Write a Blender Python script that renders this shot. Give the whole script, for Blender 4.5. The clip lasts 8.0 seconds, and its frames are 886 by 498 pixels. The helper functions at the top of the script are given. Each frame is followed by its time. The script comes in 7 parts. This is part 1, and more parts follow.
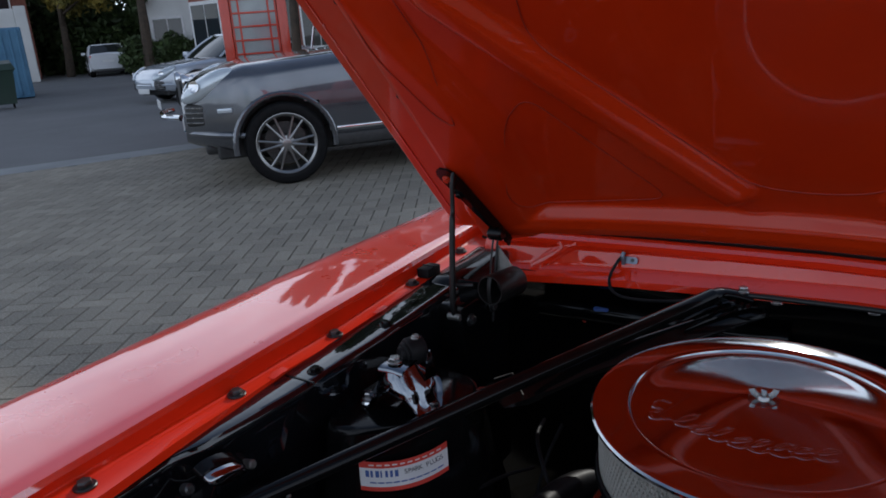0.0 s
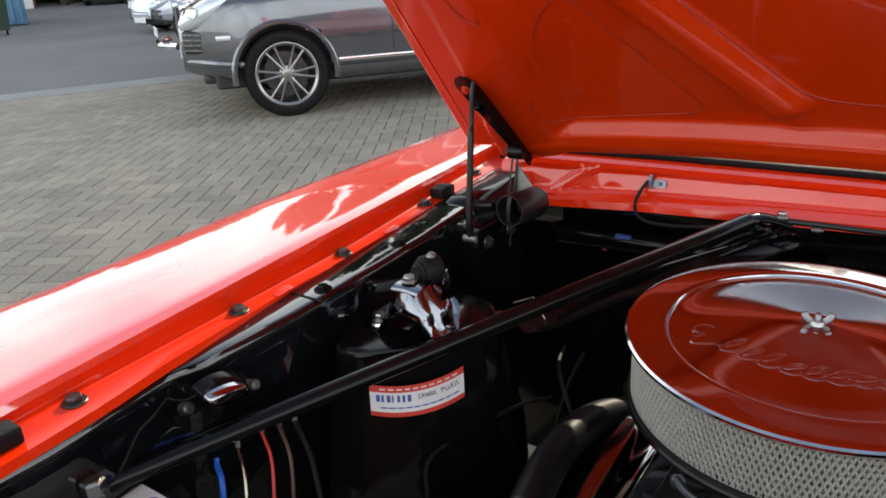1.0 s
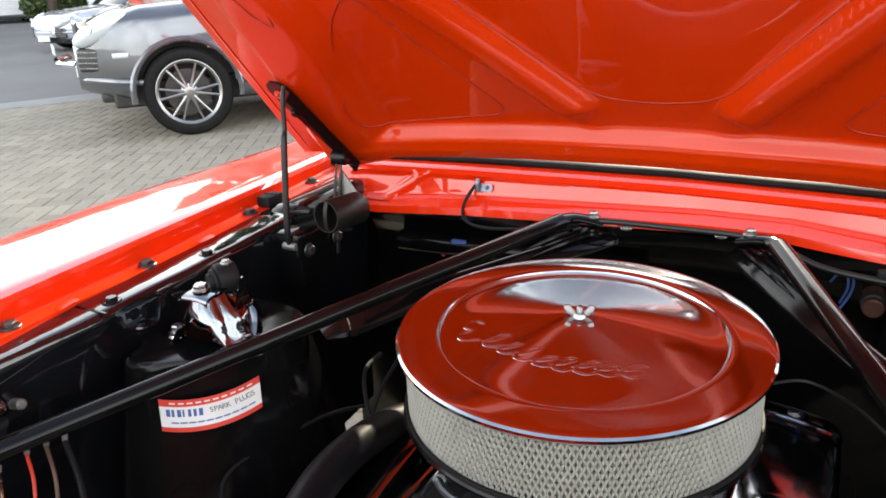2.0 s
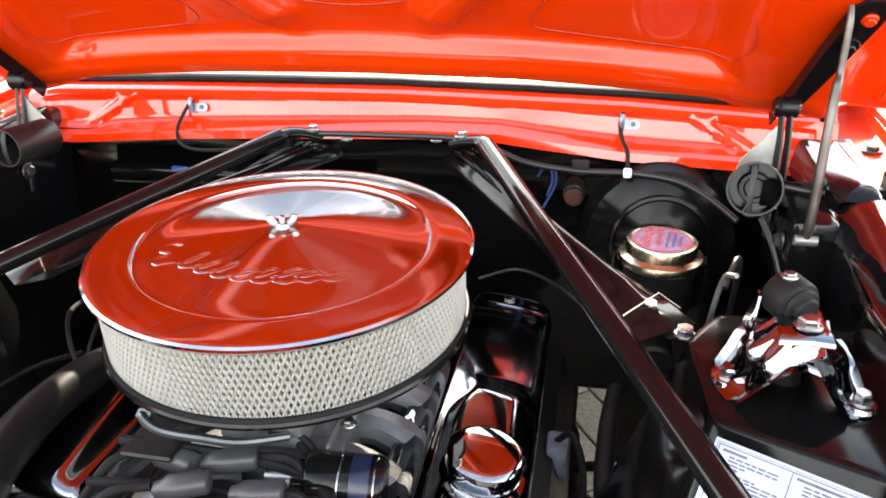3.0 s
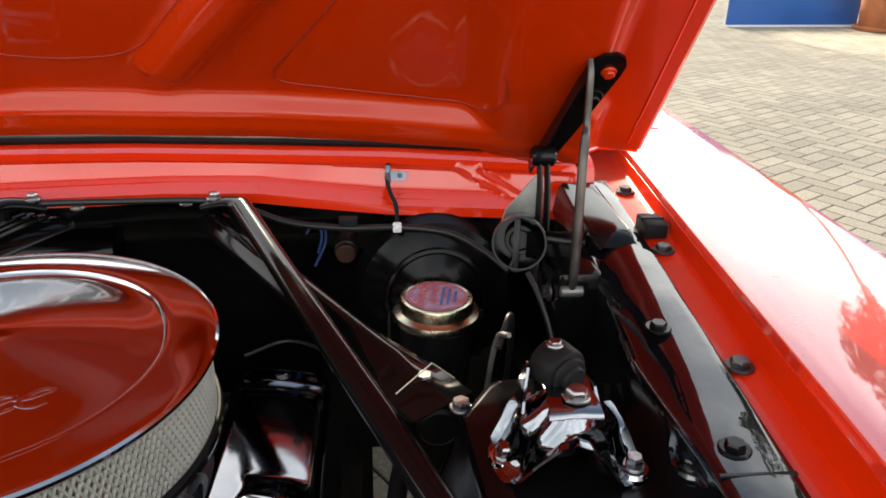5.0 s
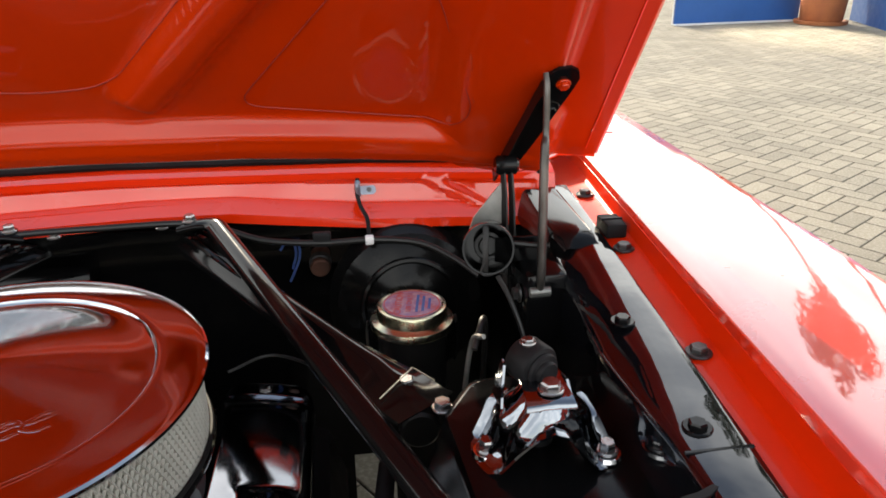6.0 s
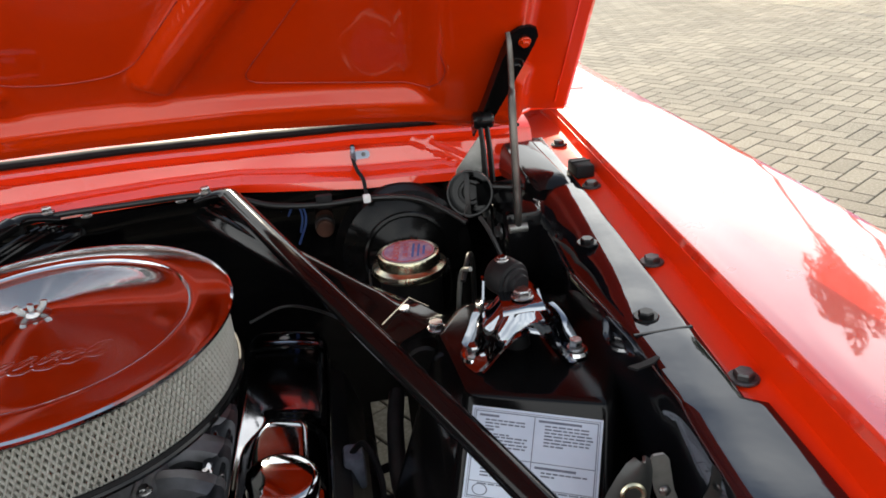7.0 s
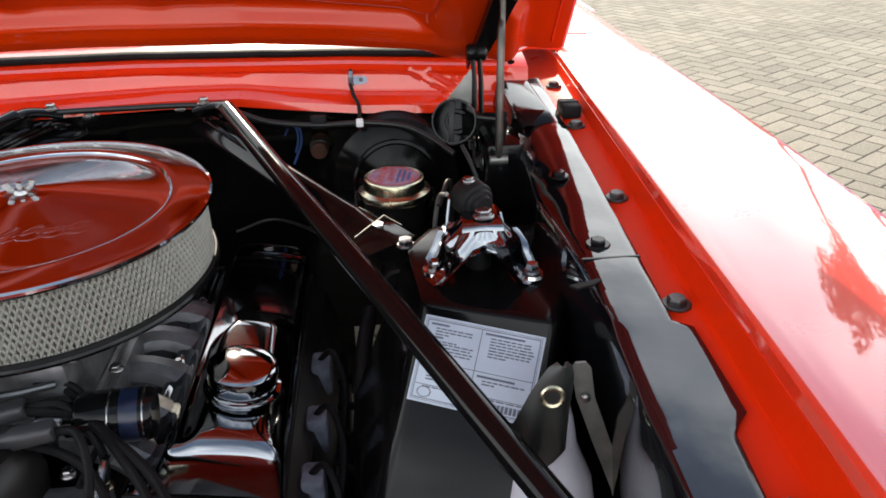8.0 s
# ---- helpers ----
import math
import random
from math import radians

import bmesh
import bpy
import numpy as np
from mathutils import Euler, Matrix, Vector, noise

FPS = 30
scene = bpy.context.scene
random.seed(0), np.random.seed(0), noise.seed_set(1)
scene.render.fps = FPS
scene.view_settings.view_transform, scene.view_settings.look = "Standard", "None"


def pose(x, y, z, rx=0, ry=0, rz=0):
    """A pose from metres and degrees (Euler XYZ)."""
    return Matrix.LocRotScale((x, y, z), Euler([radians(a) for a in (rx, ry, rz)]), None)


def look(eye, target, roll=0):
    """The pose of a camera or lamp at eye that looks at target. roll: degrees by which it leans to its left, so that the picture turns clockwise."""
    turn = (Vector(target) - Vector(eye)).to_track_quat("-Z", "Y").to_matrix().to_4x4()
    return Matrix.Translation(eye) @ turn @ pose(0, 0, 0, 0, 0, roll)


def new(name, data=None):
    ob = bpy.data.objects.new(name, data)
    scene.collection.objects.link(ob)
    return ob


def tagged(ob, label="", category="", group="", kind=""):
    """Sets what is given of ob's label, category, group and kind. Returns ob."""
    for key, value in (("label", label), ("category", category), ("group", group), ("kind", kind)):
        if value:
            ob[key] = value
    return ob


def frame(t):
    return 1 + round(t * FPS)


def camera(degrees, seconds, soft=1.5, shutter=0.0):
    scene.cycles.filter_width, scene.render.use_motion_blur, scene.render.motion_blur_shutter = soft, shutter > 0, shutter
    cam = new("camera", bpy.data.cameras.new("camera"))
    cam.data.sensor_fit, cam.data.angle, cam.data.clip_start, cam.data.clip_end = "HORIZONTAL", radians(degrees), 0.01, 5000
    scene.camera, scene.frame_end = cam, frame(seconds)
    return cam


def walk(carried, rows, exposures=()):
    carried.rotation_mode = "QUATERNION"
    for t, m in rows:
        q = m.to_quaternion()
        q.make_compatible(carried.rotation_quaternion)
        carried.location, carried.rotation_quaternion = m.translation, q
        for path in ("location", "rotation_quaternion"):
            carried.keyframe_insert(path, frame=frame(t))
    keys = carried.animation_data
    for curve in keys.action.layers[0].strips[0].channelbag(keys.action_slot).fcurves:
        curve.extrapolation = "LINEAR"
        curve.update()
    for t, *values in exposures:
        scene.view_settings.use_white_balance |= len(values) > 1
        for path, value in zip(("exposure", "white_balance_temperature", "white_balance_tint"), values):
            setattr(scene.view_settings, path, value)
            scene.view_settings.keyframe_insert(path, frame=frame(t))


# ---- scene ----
cam = camera(61.6, 8.0, soft=1.7)
PATH = [
    (0, (0.1362, -0.7910, 1.3041), (-0.4158, -0.0097, 1.0129), -4.31),
    (0.5, (0.0552, -0.7748, 1.2903), (-0.4463, 0.0288, 0.9698), -2.33),
    (1, (0.0755, -0.7559, 1.2460), (-0.4640, 0.0029, 0.8813), -3.10),
    (1.2, (0.1008, -0.7365, 1.2451), (-0.4531, 0.0131, 0.8828), -3.37),
    (2.3, (0.2399, -0.6436, 1.1986), (-0.1590, 0.2027, 0.8456), -2.26),
    (2.5, (0.2523, -0.6368, 1.1895), (-0.0960, 0.2216, 0.8127), -2.10),
    (3, (0.2755, -0.6246, 1.1836), (0.0982, 0.2558, 0.7438), -0.93),
    (3.5, (0.2802, -0.6218, 1.1933), (0.1803, 0.2790, 0.7706), -0.67),
    (4, (0.3065, -0.5945, 1.1950), (0.3216, 0.3173, 0.7846), 0.02),
    (4.5, (0.3117, -0.5506, 1.1902), (0.3899, 0.3621, 0.7893), 1.44),
    (4.7, (0.3174, -0.5369, 1.1876), (0.3962, 0.3748, 0.7845), 1.43),
    (5.8, (0.2930, -0.5575, 1.2197), (0.4094, 0.3492, 0.8140), 0.22),
    (6, (0.3008, -0.5710, 1.2101), (0.4316, 0.3383, 0.8152), -0.48),
    (6.5, (0.2901, -0.6341, 1.2099), (0.4914, 0.2540, 0.7967), -0.96),
    (7, (0.3072, -0.6940, 1.2087), (0.4230, 0.2095, 0.7962), -5.04),
    (7.5, (0.3384, -0.7383, 1.2026), (0.4390, 0.1653, 0.7862), -3.68),
    (8, (0.3539, -0.7465, 1.1834), (0.4375, 0.1355, 0.7197), -0.82),
]
EXPOSURES = [(0.0, -0.80, 5700, 10), (0.5, 0.25, 6700, 8), (1.0, 0.55, 6800, 8), (2.5, 1.92, 7000, 8), (3.0, 2.28, 7000, 8), (3.5, 2.36, 7000, 8), (4.0, 1.95, 7100, 8), (4.5, 0.85, 7100, 8), (6.0, 0.78, 7100, 8), (8.0, 0.80, 6800, 8)]
walk(cam, [(t, look(eye, target, roll)) for t, eye, target, roll in PATH],
     exposures=EXPOSURES)

# ---- light: open sky, low sun from behind the bonnet ----
SUN_ELEVATION, SUN_AZIMUTH = radians(27), radians(98)      # azimuth counted from +x towards +y
world = bpy.data.worlds.new("sky")
scene.world = world
world.use_nodes = True
_wn = world.node_tree.nodes
_sky = _wn.new("ShaderNodeTexSky")
_sky.sky_type, _sky.sun_disc = "NISHITA", False
_sky.sun_elevation, _sky.sun_rotation = SUN_ELEVATION, radians(90) - SUN_AZIMUTH
_sky.air_density, _sky.dust_density, _sky.ozone_density = 1.0, 0.8, 2.0
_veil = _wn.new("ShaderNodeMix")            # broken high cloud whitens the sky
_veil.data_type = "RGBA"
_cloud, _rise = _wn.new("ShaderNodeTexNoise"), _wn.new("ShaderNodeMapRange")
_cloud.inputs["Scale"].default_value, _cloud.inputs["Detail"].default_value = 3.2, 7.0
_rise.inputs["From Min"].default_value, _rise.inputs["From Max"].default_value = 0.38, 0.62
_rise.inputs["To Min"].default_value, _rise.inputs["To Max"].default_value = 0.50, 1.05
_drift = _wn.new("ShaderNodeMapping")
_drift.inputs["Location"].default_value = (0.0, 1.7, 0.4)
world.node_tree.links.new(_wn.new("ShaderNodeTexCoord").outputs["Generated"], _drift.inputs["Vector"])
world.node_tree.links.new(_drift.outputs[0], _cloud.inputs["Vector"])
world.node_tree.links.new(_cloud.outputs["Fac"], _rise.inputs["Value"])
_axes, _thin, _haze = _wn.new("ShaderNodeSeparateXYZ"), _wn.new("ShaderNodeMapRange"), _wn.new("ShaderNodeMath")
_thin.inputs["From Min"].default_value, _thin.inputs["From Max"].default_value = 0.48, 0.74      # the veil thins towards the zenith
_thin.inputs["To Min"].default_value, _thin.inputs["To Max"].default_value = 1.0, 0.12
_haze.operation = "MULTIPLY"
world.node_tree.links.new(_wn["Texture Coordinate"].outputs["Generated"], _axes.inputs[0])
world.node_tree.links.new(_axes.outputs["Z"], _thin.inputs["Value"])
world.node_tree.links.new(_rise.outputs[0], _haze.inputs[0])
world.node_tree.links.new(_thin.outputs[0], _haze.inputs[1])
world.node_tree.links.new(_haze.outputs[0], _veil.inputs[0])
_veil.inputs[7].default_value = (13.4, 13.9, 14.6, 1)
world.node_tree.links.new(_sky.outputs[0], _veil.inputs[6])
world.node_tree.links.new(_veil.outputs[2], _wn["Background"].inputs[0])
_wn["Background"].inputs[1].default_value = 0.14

sun_data = bpy.data.lights.new("sun", "SUN")
sun_data.energy, sun_data.angle, sun_data.color = 4.2, radians(0.6), (1.0, 0.90, 0.74)
sun = new("sun", sun_data)
_to_sun = Vector((math.cos(SUN_ELEVATION) * math.cos(SUN_AZIMUTH), math.cos(SUN_ELEVATION) * math.sin(SUN_AZIMUTH), math.sin(SUN_ELEVATION)))
sun.matrix_world = Matrix.Translation((0, 0, 30)) @ _to_sun.to_track_quat("Z", "Y").to_matrix().to_4x4()


# ---- materials ----
def material(name, color, rough=0.5, metal=0.0, coat=0.0, color2=None, scale=8.0, detail=6.0, mix=1.0, bump=0.0, bump_scale=60.0,
             rough_var=0.0, fine=None, fine_scale=200.0, random_tint=0.0, spec=0.5, coat_ior=1.5):
    """A surface with a base colour, a large blotch towards color2, a fine grain towards fine, relief and uneven gloss."""
    m = bpy.data.materials.new(name)
    m.use_nodes = True
    nt = m.node_tree
    n, ln = nt.nodes, nt.links.new
    b = n["Principled BSDF"]
    b.inputs["Roughness"].default_value, b.inputs["Metallic"].default_value = rough, metal
    b.inputs["Coat Weight"].default_value, b.inputs["Coat Roughness"].default_value = coat, 0.03
    b.inputs["Coat IOR"].default_value = coat_ior
    b.inputs["Specular IOR Level"].default_value = spec
    co = n.new("ShaderNodeTexCoord")
    rgb = n.new("ShaderNodeRGB")
    rgb.outputs[0].default_value = (*color, 1)
    out = rgb.outputs[0]

    def blend(out, col, sc, lo, hi, amount):
        tx = n.new("ShaderNodeTexNoise")
        tx.inputs["Scale"].default_value, tx.inputs["Detail"].default_value = sc, detail
        ln(co.outputs["Object"], tx.inputs["Vector"])
        mr = n.new("ShaderNodeMapRange")
        mr.inputs["From Min"].default_value, mr.inputs["From Max"].default_value = lo, hi
        mr.inputs["To Max"].default_value = amount
        ln(tx.outputs["Fac"], mr.inputs["Value"])
        mx = n.new("ShaderNodeMix")
        mx.data_type = "RGBA"
        ln(mr.outputs[0], mx.inputs["Factor"])
        ln(out, mx.inputs[6])
        mx.inputs[7].default_value = (*col, 1)
        return mx.outputs[2]

    if color2:
        out = blend(out, color2, scale, 0.35, 0.7, mix)
    if fine:
        out = blend(out, fine, fine_scale, 0.45, 0.75, 1.0)
    if random_tint:
        oi = n.new("ShaderNodeObjectInfo")
        geo = n.new("ShaderNodeNewGeometry")
        ad = n.new("ShaderNodeMath")
        ad.operation = "ADD"
        ln(oi.outputs["Random"], ad.inputs[0])
        ln(geo.outputs["Random Per Island"], ad.inputs[1])
        fr = n.new("ShaderNodeMath")
        fr.operation = "FRACT"
        ln(ad.outputs[0], fr.inputs[0])
        mr = n.new("ShaderNodeMapRange")
        mr.inputs["To Min"].default_value, mr.inputs["To Max"].default_value = 1 - random_tint, 1 + random_tint
        ln(fr.outputs[0], mr.inputs["Value"])
        hs = n.new("ShaderNodeHueSaturation")
        ln(mr.outputs[0], hs.inputs["Value"])
        ln(out, hs.inputs["Color"])
        out = hs.outputs[0]
    ln(out, b.inputs["Base Color"])
    if rough_var:
        tx = n.new("ShaderNodeTexNoise")
        tx.inputs["Scale"].default_value, tx.inputs["Detail"].default_value = 14.0, 5.0
        ln(co.outputs["Object"], tx.inputs["Vector"])
        mr = n.new("ShaderNodeMapRange")
        mr.inputs["From Min"].default_value, mr.inputs["From Max"].default_value = 0.3, 0.7
        mr.inputs["To Min"].default_value, mr.inputs["To Max"].default_value = max(0.0, rough - rough_var), rough + rough_var
        ln(tx.outputs["Fac"], mr.inputs["Value"])
        ln(mr.outputs[0], b.inputs["Roughness"])
    if bump:
        tx = n.new("ShaderNodeTexNoise")
        tx.inputs["Scale"].default_value, tx.inputs["Detail"].default_value = bump_scale, 4.0
        ln(co.outputs["Object"], tx.inputs["Vector"])
        bp = n.new("ShaderNodeBump")
        bp.inputs["Strength"].default_value, bp.inputs["Distance"].default_value = bump, 0.002
        ln(tx.outputs["Fac"], bp.inputs["Height"])
        ln(bp.outputs[0], b.inputs["Normal"])
        ln(bp.outputs[0], b.inputs["Coat Normal"])
    return m


RED = material("red_paint", (0.76, 0.030, 0.004), 0.30, coat=1.0, color2=(0.70, 0.024, 0.0035), scale=3.0, bump=0.012, bump_scale=60, rough_var=0.05, coat_ior=2.9, spec=0.5)
GUTTER_RED = material("red_gutter_paint", (0.74, 0.030, 0.003), 0.34, coat=0.35, color2=(0.68, 0.024, 0.003), scale=4.0, bump=0.03, bump_scale=40, rough_var=0.07, coat_ior=1.6, spec=0.1)
# same red as the body, darkened to carry the shade under the bonnet
RED_SHADED = material("red_paint_shaded", (0.51, 0.028, 0.0008), 0.36, coat=0.5, color2=(0.45, 0.022, 0.0008), scale=5.0, bump=0.03, bump_scale=50, rough_var=0.08, coat_ior=1.6, spec=0.08)
BLACK = material("black_gloss_paint", (0.003, 0.003, 0.0035), 0.10, color2=(0.005, 0.005, 0.005), scale=9.0, bump=0.05, bump_scale=18, rough_var=0.05, spec=0.22)
SATIN = material("satin_black_paint", (0.005, 0.005, 0.0055), 0.40, color2=(0.012, 0.011, 0.010), scale=14.0, bump=0.08, bump_scale=120, rough_var=0.12, spec=0.35)
RUBBER = material("black_rubber", (0.007, 0.007, 0.0075), 0.55, color2=(0.012, 0.012, 0.013), scale=30.0, bump=0.12, bump_scale=200, spec=0.13)
CHROME = material("chrome", (0.82, 0.83, 0.84), 0.05, metal=1.0, color2=(0.74, 0.74, 0.75), scale=12.0, rough_var=0.03)
STEEL = material("zinc_plated_steel", (0.336, 0.336, 0.344), 0.26, metal=1.0, color2=(0.32, 0.31, 0.30), scale=60.0, bump=0.1, bump_scale=200, rough_var=0.1)
DARK_STEEL = material("dark_bolt_steel", (0.10, 0.10, 0.10), 0.38, metal=0.8, color2=(0.05, 0.05, 0.05), scale=120.0, bump=0.15, bump_scale=300)
BRASS = material("cadmium_plate", (0.60, 0.55, 0.36), 0.25, metal=1.0, color2=(0.52, 0.50, 0.40), scale=40.0, rough_var=0.08)
ALU = material("cast_aluminium", (0.24, 0.245, 0.26), 0.42, metal=0.6, color2=(0.12, 0.12, 0.125), scale=30.0, bump=0.2, bump_scale=160)
PAPER = material("filter_paper", (0.52, 0.51, 0.45), 0.85, color2=(0.42, 0.41, 0.36), scale=40.0, bump=0.2, bump_scale=200)
WHITE = material("white_print", (0.78, 0.78, 0.77), 0.45, color2=(0.70, 0.70, 0.70), scale=20.0)
INK_RED = material("red_print", (0.62, 0.05, 0.03), 0.45, color2=(0.55, 0.045, 0.03), scale=40.0)
INK_BLACK = material("black_print", (0.02, 0.02, 0.022), 0.5, color2=(0.03, 0.03, 0.03), scale=60.0)
WIRE_BLUE = material("blue_insulation", (0.01, 0.14, 0.62), 0.4, color2=(0.01, 0.11, 0.5), scale=40.0)
INK_BLUE = material("blue_print", (0.05, 0.10, 0.35), 0.5, color2=(0.06, 0.12, 0.3), scale=40.0)
STEEL_DULL = material("dull_steel", (0.30, 0.30, 0.28), 0.45, metal=0.7, color2=(0.18, 0.18, 0.17), scale=40, bump=0.15, bump_scale=120)


# ---- building blocks ----
def thing(name, label="", category="", group="", kind="", m=None):
    """An empty at the thing's base, to carry its parts."""
    ob = new(name)
    ob.empty_display_size = 0.05
    if m is not None:
        ob.matrix_world = m
    return tagged(ob, label, category, group, kind)


def mesh_of(name, bm, mat, smooth=35.0):
    me = bpy.data.meshes.new(name)
    bmesh.ops.recalc_face_normals(bm, faces=bm.faces)
    bm.to_mesh(me)
    bm.free()
    for x in (mat if isinstance(mat, (list, tuple)) else [mat]):
        me.materials.append(x)
    if smooth:
        for p in me.polygons:
            p.use_smooth = True
        me.set_sharp_from_angle(angle=radians(smooth))
    return me


def part(name, bm, mat, parent=None, label="", smooth=35.0, at=None):
    """Links a bmesh as one mesh object under a thing or a part. at: the part's own pose within its parent."""
    ob = new(name, mesh_of(name, bm, mat, smooth))
    if at is not None:
        ob.matrix_local = at
    if parent is not None:
        ob.parent = parent
    return tagged(ob, label)


def box(size, centre=(0, 0, 0), bevel=0.0, seg=2, bm=None, m=None):
    b2 = bmesh.new()
    bmesh.ops.create_cube(b2, size=1.0)
    bmesh.ops.scale(b2, vec=size, verts=b2.verts)
    if bevel:
        bmesh.ops.bevel(b2, geom=b2.edges[:], offset=bevel, segments=seg, affect="EDGES", profile=0.5)
    bmesh.ops.translate(b2, vec=centre, verts=b2.verts)
    return join(bm, b2, m)


def join(bm, b2, m=None):
    if m is not None:
        bmesh.ops.transform(b2, matrix=m, verts=b2.verts)
    if bm is None:
        return b2
    me = bpy.data.meshes.new("t")
    b2.to_mesh(me)
    b2.free()
    bm.from_mesh(me)
    bpy.data.meshes.remove(me)
    return bm


def lathe(profile, seg=48, bm=None, m=None, close=False):
    """Turns a profile of (radius, height) round z."""
    b2 = bmesh.new()
    rings = []
    for r, z in profile:
        if r < 1e-6:
            rings.append([b2.verts.new((0, 0, z))])
        else:
            rings.append([b2.verts.new((r * math.cos(2 * math.pi * i / seg), r * math.sin(2 * math.pi * i / seg), z)) for i in range(seg)])
    pairs = list(zip(rings, rings[1:])) + ([(rings[-1], rings[0])] if close else [])
    for a, c in pairs:
        if len(a) == 1 and len(c) == 1:
            continue
        for i in range(seg):
            j = (i + 1) % seg
            if len(a) == 1:
                b2.faces.new((a[0], c[j], c[i]))
            elif len(c) == 1:
                b2.faces.new((a[i], a[j], c[0]))
            else:
                b2.faces.new((a[i], a[j], c[j], c[i]))
    return join(bm, b2, m)


def axis_m(p0, p1):
    """A pose at p0 whose z runs towards p1, and the length."""
    p0, p1 = Vector(p0), Vector(p1)
    d = p1 - p0
    return Matrix.Translation(p0) @ d.to_track_quat("Z", "Y").to_matrix().to_4x4(), d.length


def rod(p0, p1, r, r1=None, seg=16, bevel=0.0, bm=None):
    m, l = axis_m(p0, p1)
    r1 = r if r1 is None else r1
    b = min(bevel, r * 0.45, l * 0.4)
    prof = [(0, 0), (r - b, 0), (r, b), (r1, l - b), (r1 - b, l), (0, l)] if b else [(0, 0), (r, 0), (r1, l), (0, l)]
    return lathe(prof, seg, bm, m)


def spline(points, n=8):
    """A smooth run of points through the given ones."""
    p = [Vector(q) for q in points]
    if len(p) < 3:
        return p
    p = [2 * p[0] - p[1]] + p + [2 * p[-1] - p[-2]]
    out = []
    for i in range(1, len(p) - 2):
        for k in range(n):
            t = k / n
            a, b, c, d = p[i - 1], p[i], p[i + 1], p[i + 2]
            out.append(0.5 * ((2 * b) + (c - a) * t + (2 * a - 5 * b + 4 * c - d) * t * t + (3 * b - a - 3 * c + d) * t ** 3))
    out.append(p[-2])
    return out


def tube(points, r, seg=8, n=6, bm=None, smooth=True, section=None):
    """A hose or bar along points; r a number or one for each given point; section: (w, h) half-sizes of a flattened section."""
    given = [Vector(q) for q in points]
    pts = spline(given, n) if smooth else given
    b2 = bmesh.new()
    rings, up = [], None
    for i, q in enumerate(pts):
        d = (pts[min(i + 1, len(pts) - 1)] - pts[max(i - 1, 0)]).normalized()
        if up is None:
            up = Vector((0, 0, 1)) if abs(d.z) < 0.9 else Vector((0, 1, 0))
        side = d.cross(up).normalized()
        up = side.cross(d).normalized()
        if isinstance(r, (list, tuple)):
            f = i / max(1, len(pts) - 1) * (len(r) - 1)
            k = min(int(f), len(r) - 2)
            rr = r[k] + (r[k + 1] - r[k]) * (f - k)
        else:
            rr = r
        w, h = (rr, rr) if section is None else (section[0], section[1])
        rings.append([b2.verts.new(q + side * (w * math.cos(2 * math.pi * j / seg)) + up * (h * math.sin(2 * math.pi * j / seg))) for j in range(seg)])
    for a, c in zip(rings, rings[1:]):
        for j in range(seg):
            b2.faces.new((a[j], a[(j + 1) % seg], c[(j + 1) % seg], c[j]))
    b2.faces.new(rings[0][::-1])
    b2.faces.new(rings[-1])
    return join(bm, b2)


def loft(sections, closed=False, cap=False, bm=None, m=None):
    """Skins a row of sections, each a list of as many points."""
    b2 = bmesh.new()
    rows = [[b2.verts.new(p) for p in s] for s in sections]
    k = len(rows[0])
    for a, c in zip(rows, rows[1:]):
        for j in range(k if closed else k - 1):
            b2.faces.new((a[j], a[(j + 1) % k], c[(j + 1) % k], c[j]))
    if cap:
        b2.faces.new(rows[0][::-1])
        b2.faces.new(rows[-1])
    return join(bm, b2, m)


def thicken(bm, t):
    """Gives a sheet a back face and edges, t along its normals."""
    bmesh.ops.recalc_face_normals(bm, faces=bm.faces)
    bmesh.ops.solidify(bm, geom=bm.faces[:] , thickness=t)
    return bm


def prism(outline, depth, bevel=0.0, bm=None, m=None):
    """A plate: the outline in x, y, from z = 0 to depth."""
    b2 = bmesh.new()
    lo = [b2.verts.new((x, y, 0)) for x, y in outline]
    f = b2.faces.new(lo)
    ex = bmesh.ops.extrude_face_region(b2, geom=[f])
    bmesh.ops.translate(b2, vec=(0, 0, depth), verts=[v for v in ex["geom"] if isinstance(v, bmesh.types.BMVert)])
    if bevel:
        bmesh.ops.bevel(b2, geom=b2.edges[:], offset=bevel, segments=1, affect="EDGES", profile=0.5)
    return join(bm, b2, m)


def lerp(table, v):
    """Reads a table of (v, value) between its rows."""
    if v <= table[0][0]:
        (a, p), (b, q) = table[0], table[1]
    elif v >= table[-1][0]:
        (a, p), (b, q) = table[-2], table[-1]
    else:
        for (a, p), (b, q) in zip(table, table[1:]):
            if a <= v <= b:
                break
    return p + (q - p) * (v - a) / (b - a)


def hex_bolt(parent, name, at, r=0.009, h=0.008, mat=None, washer=0.015, label="", m=None):
    """A hexagon head on a washer, under a thing; at: its seat."""
    bm = bmesh.new()
    lathe([(0, 0), (washer, 0), (washer, 0.0015), (washer * 0.92, 0.0024), (0, 0.0024)], 20, bm)
    b2 = lathe([(0, 0.002), (r, 0.002), (r, h * 0.8), (r * 0.86, h), (0, h)], 6)
    join(bm, b2)
    base = m if m is not None else Matrix.Identity(4)
    return part(name, bm, mat or STEEL, parent, label, smooth=20, at=Matrix.Translation(at) @ base)


# ---- the red coupe: body shell round the engine bay ----
car = thing("car", "orange-red classic coupe with its bonnet propped open, standing on block paving", "car")
car_black = thing("engine_bay", "gloss black sheet metal engine bay with shock towers and firewall", "engine bay")

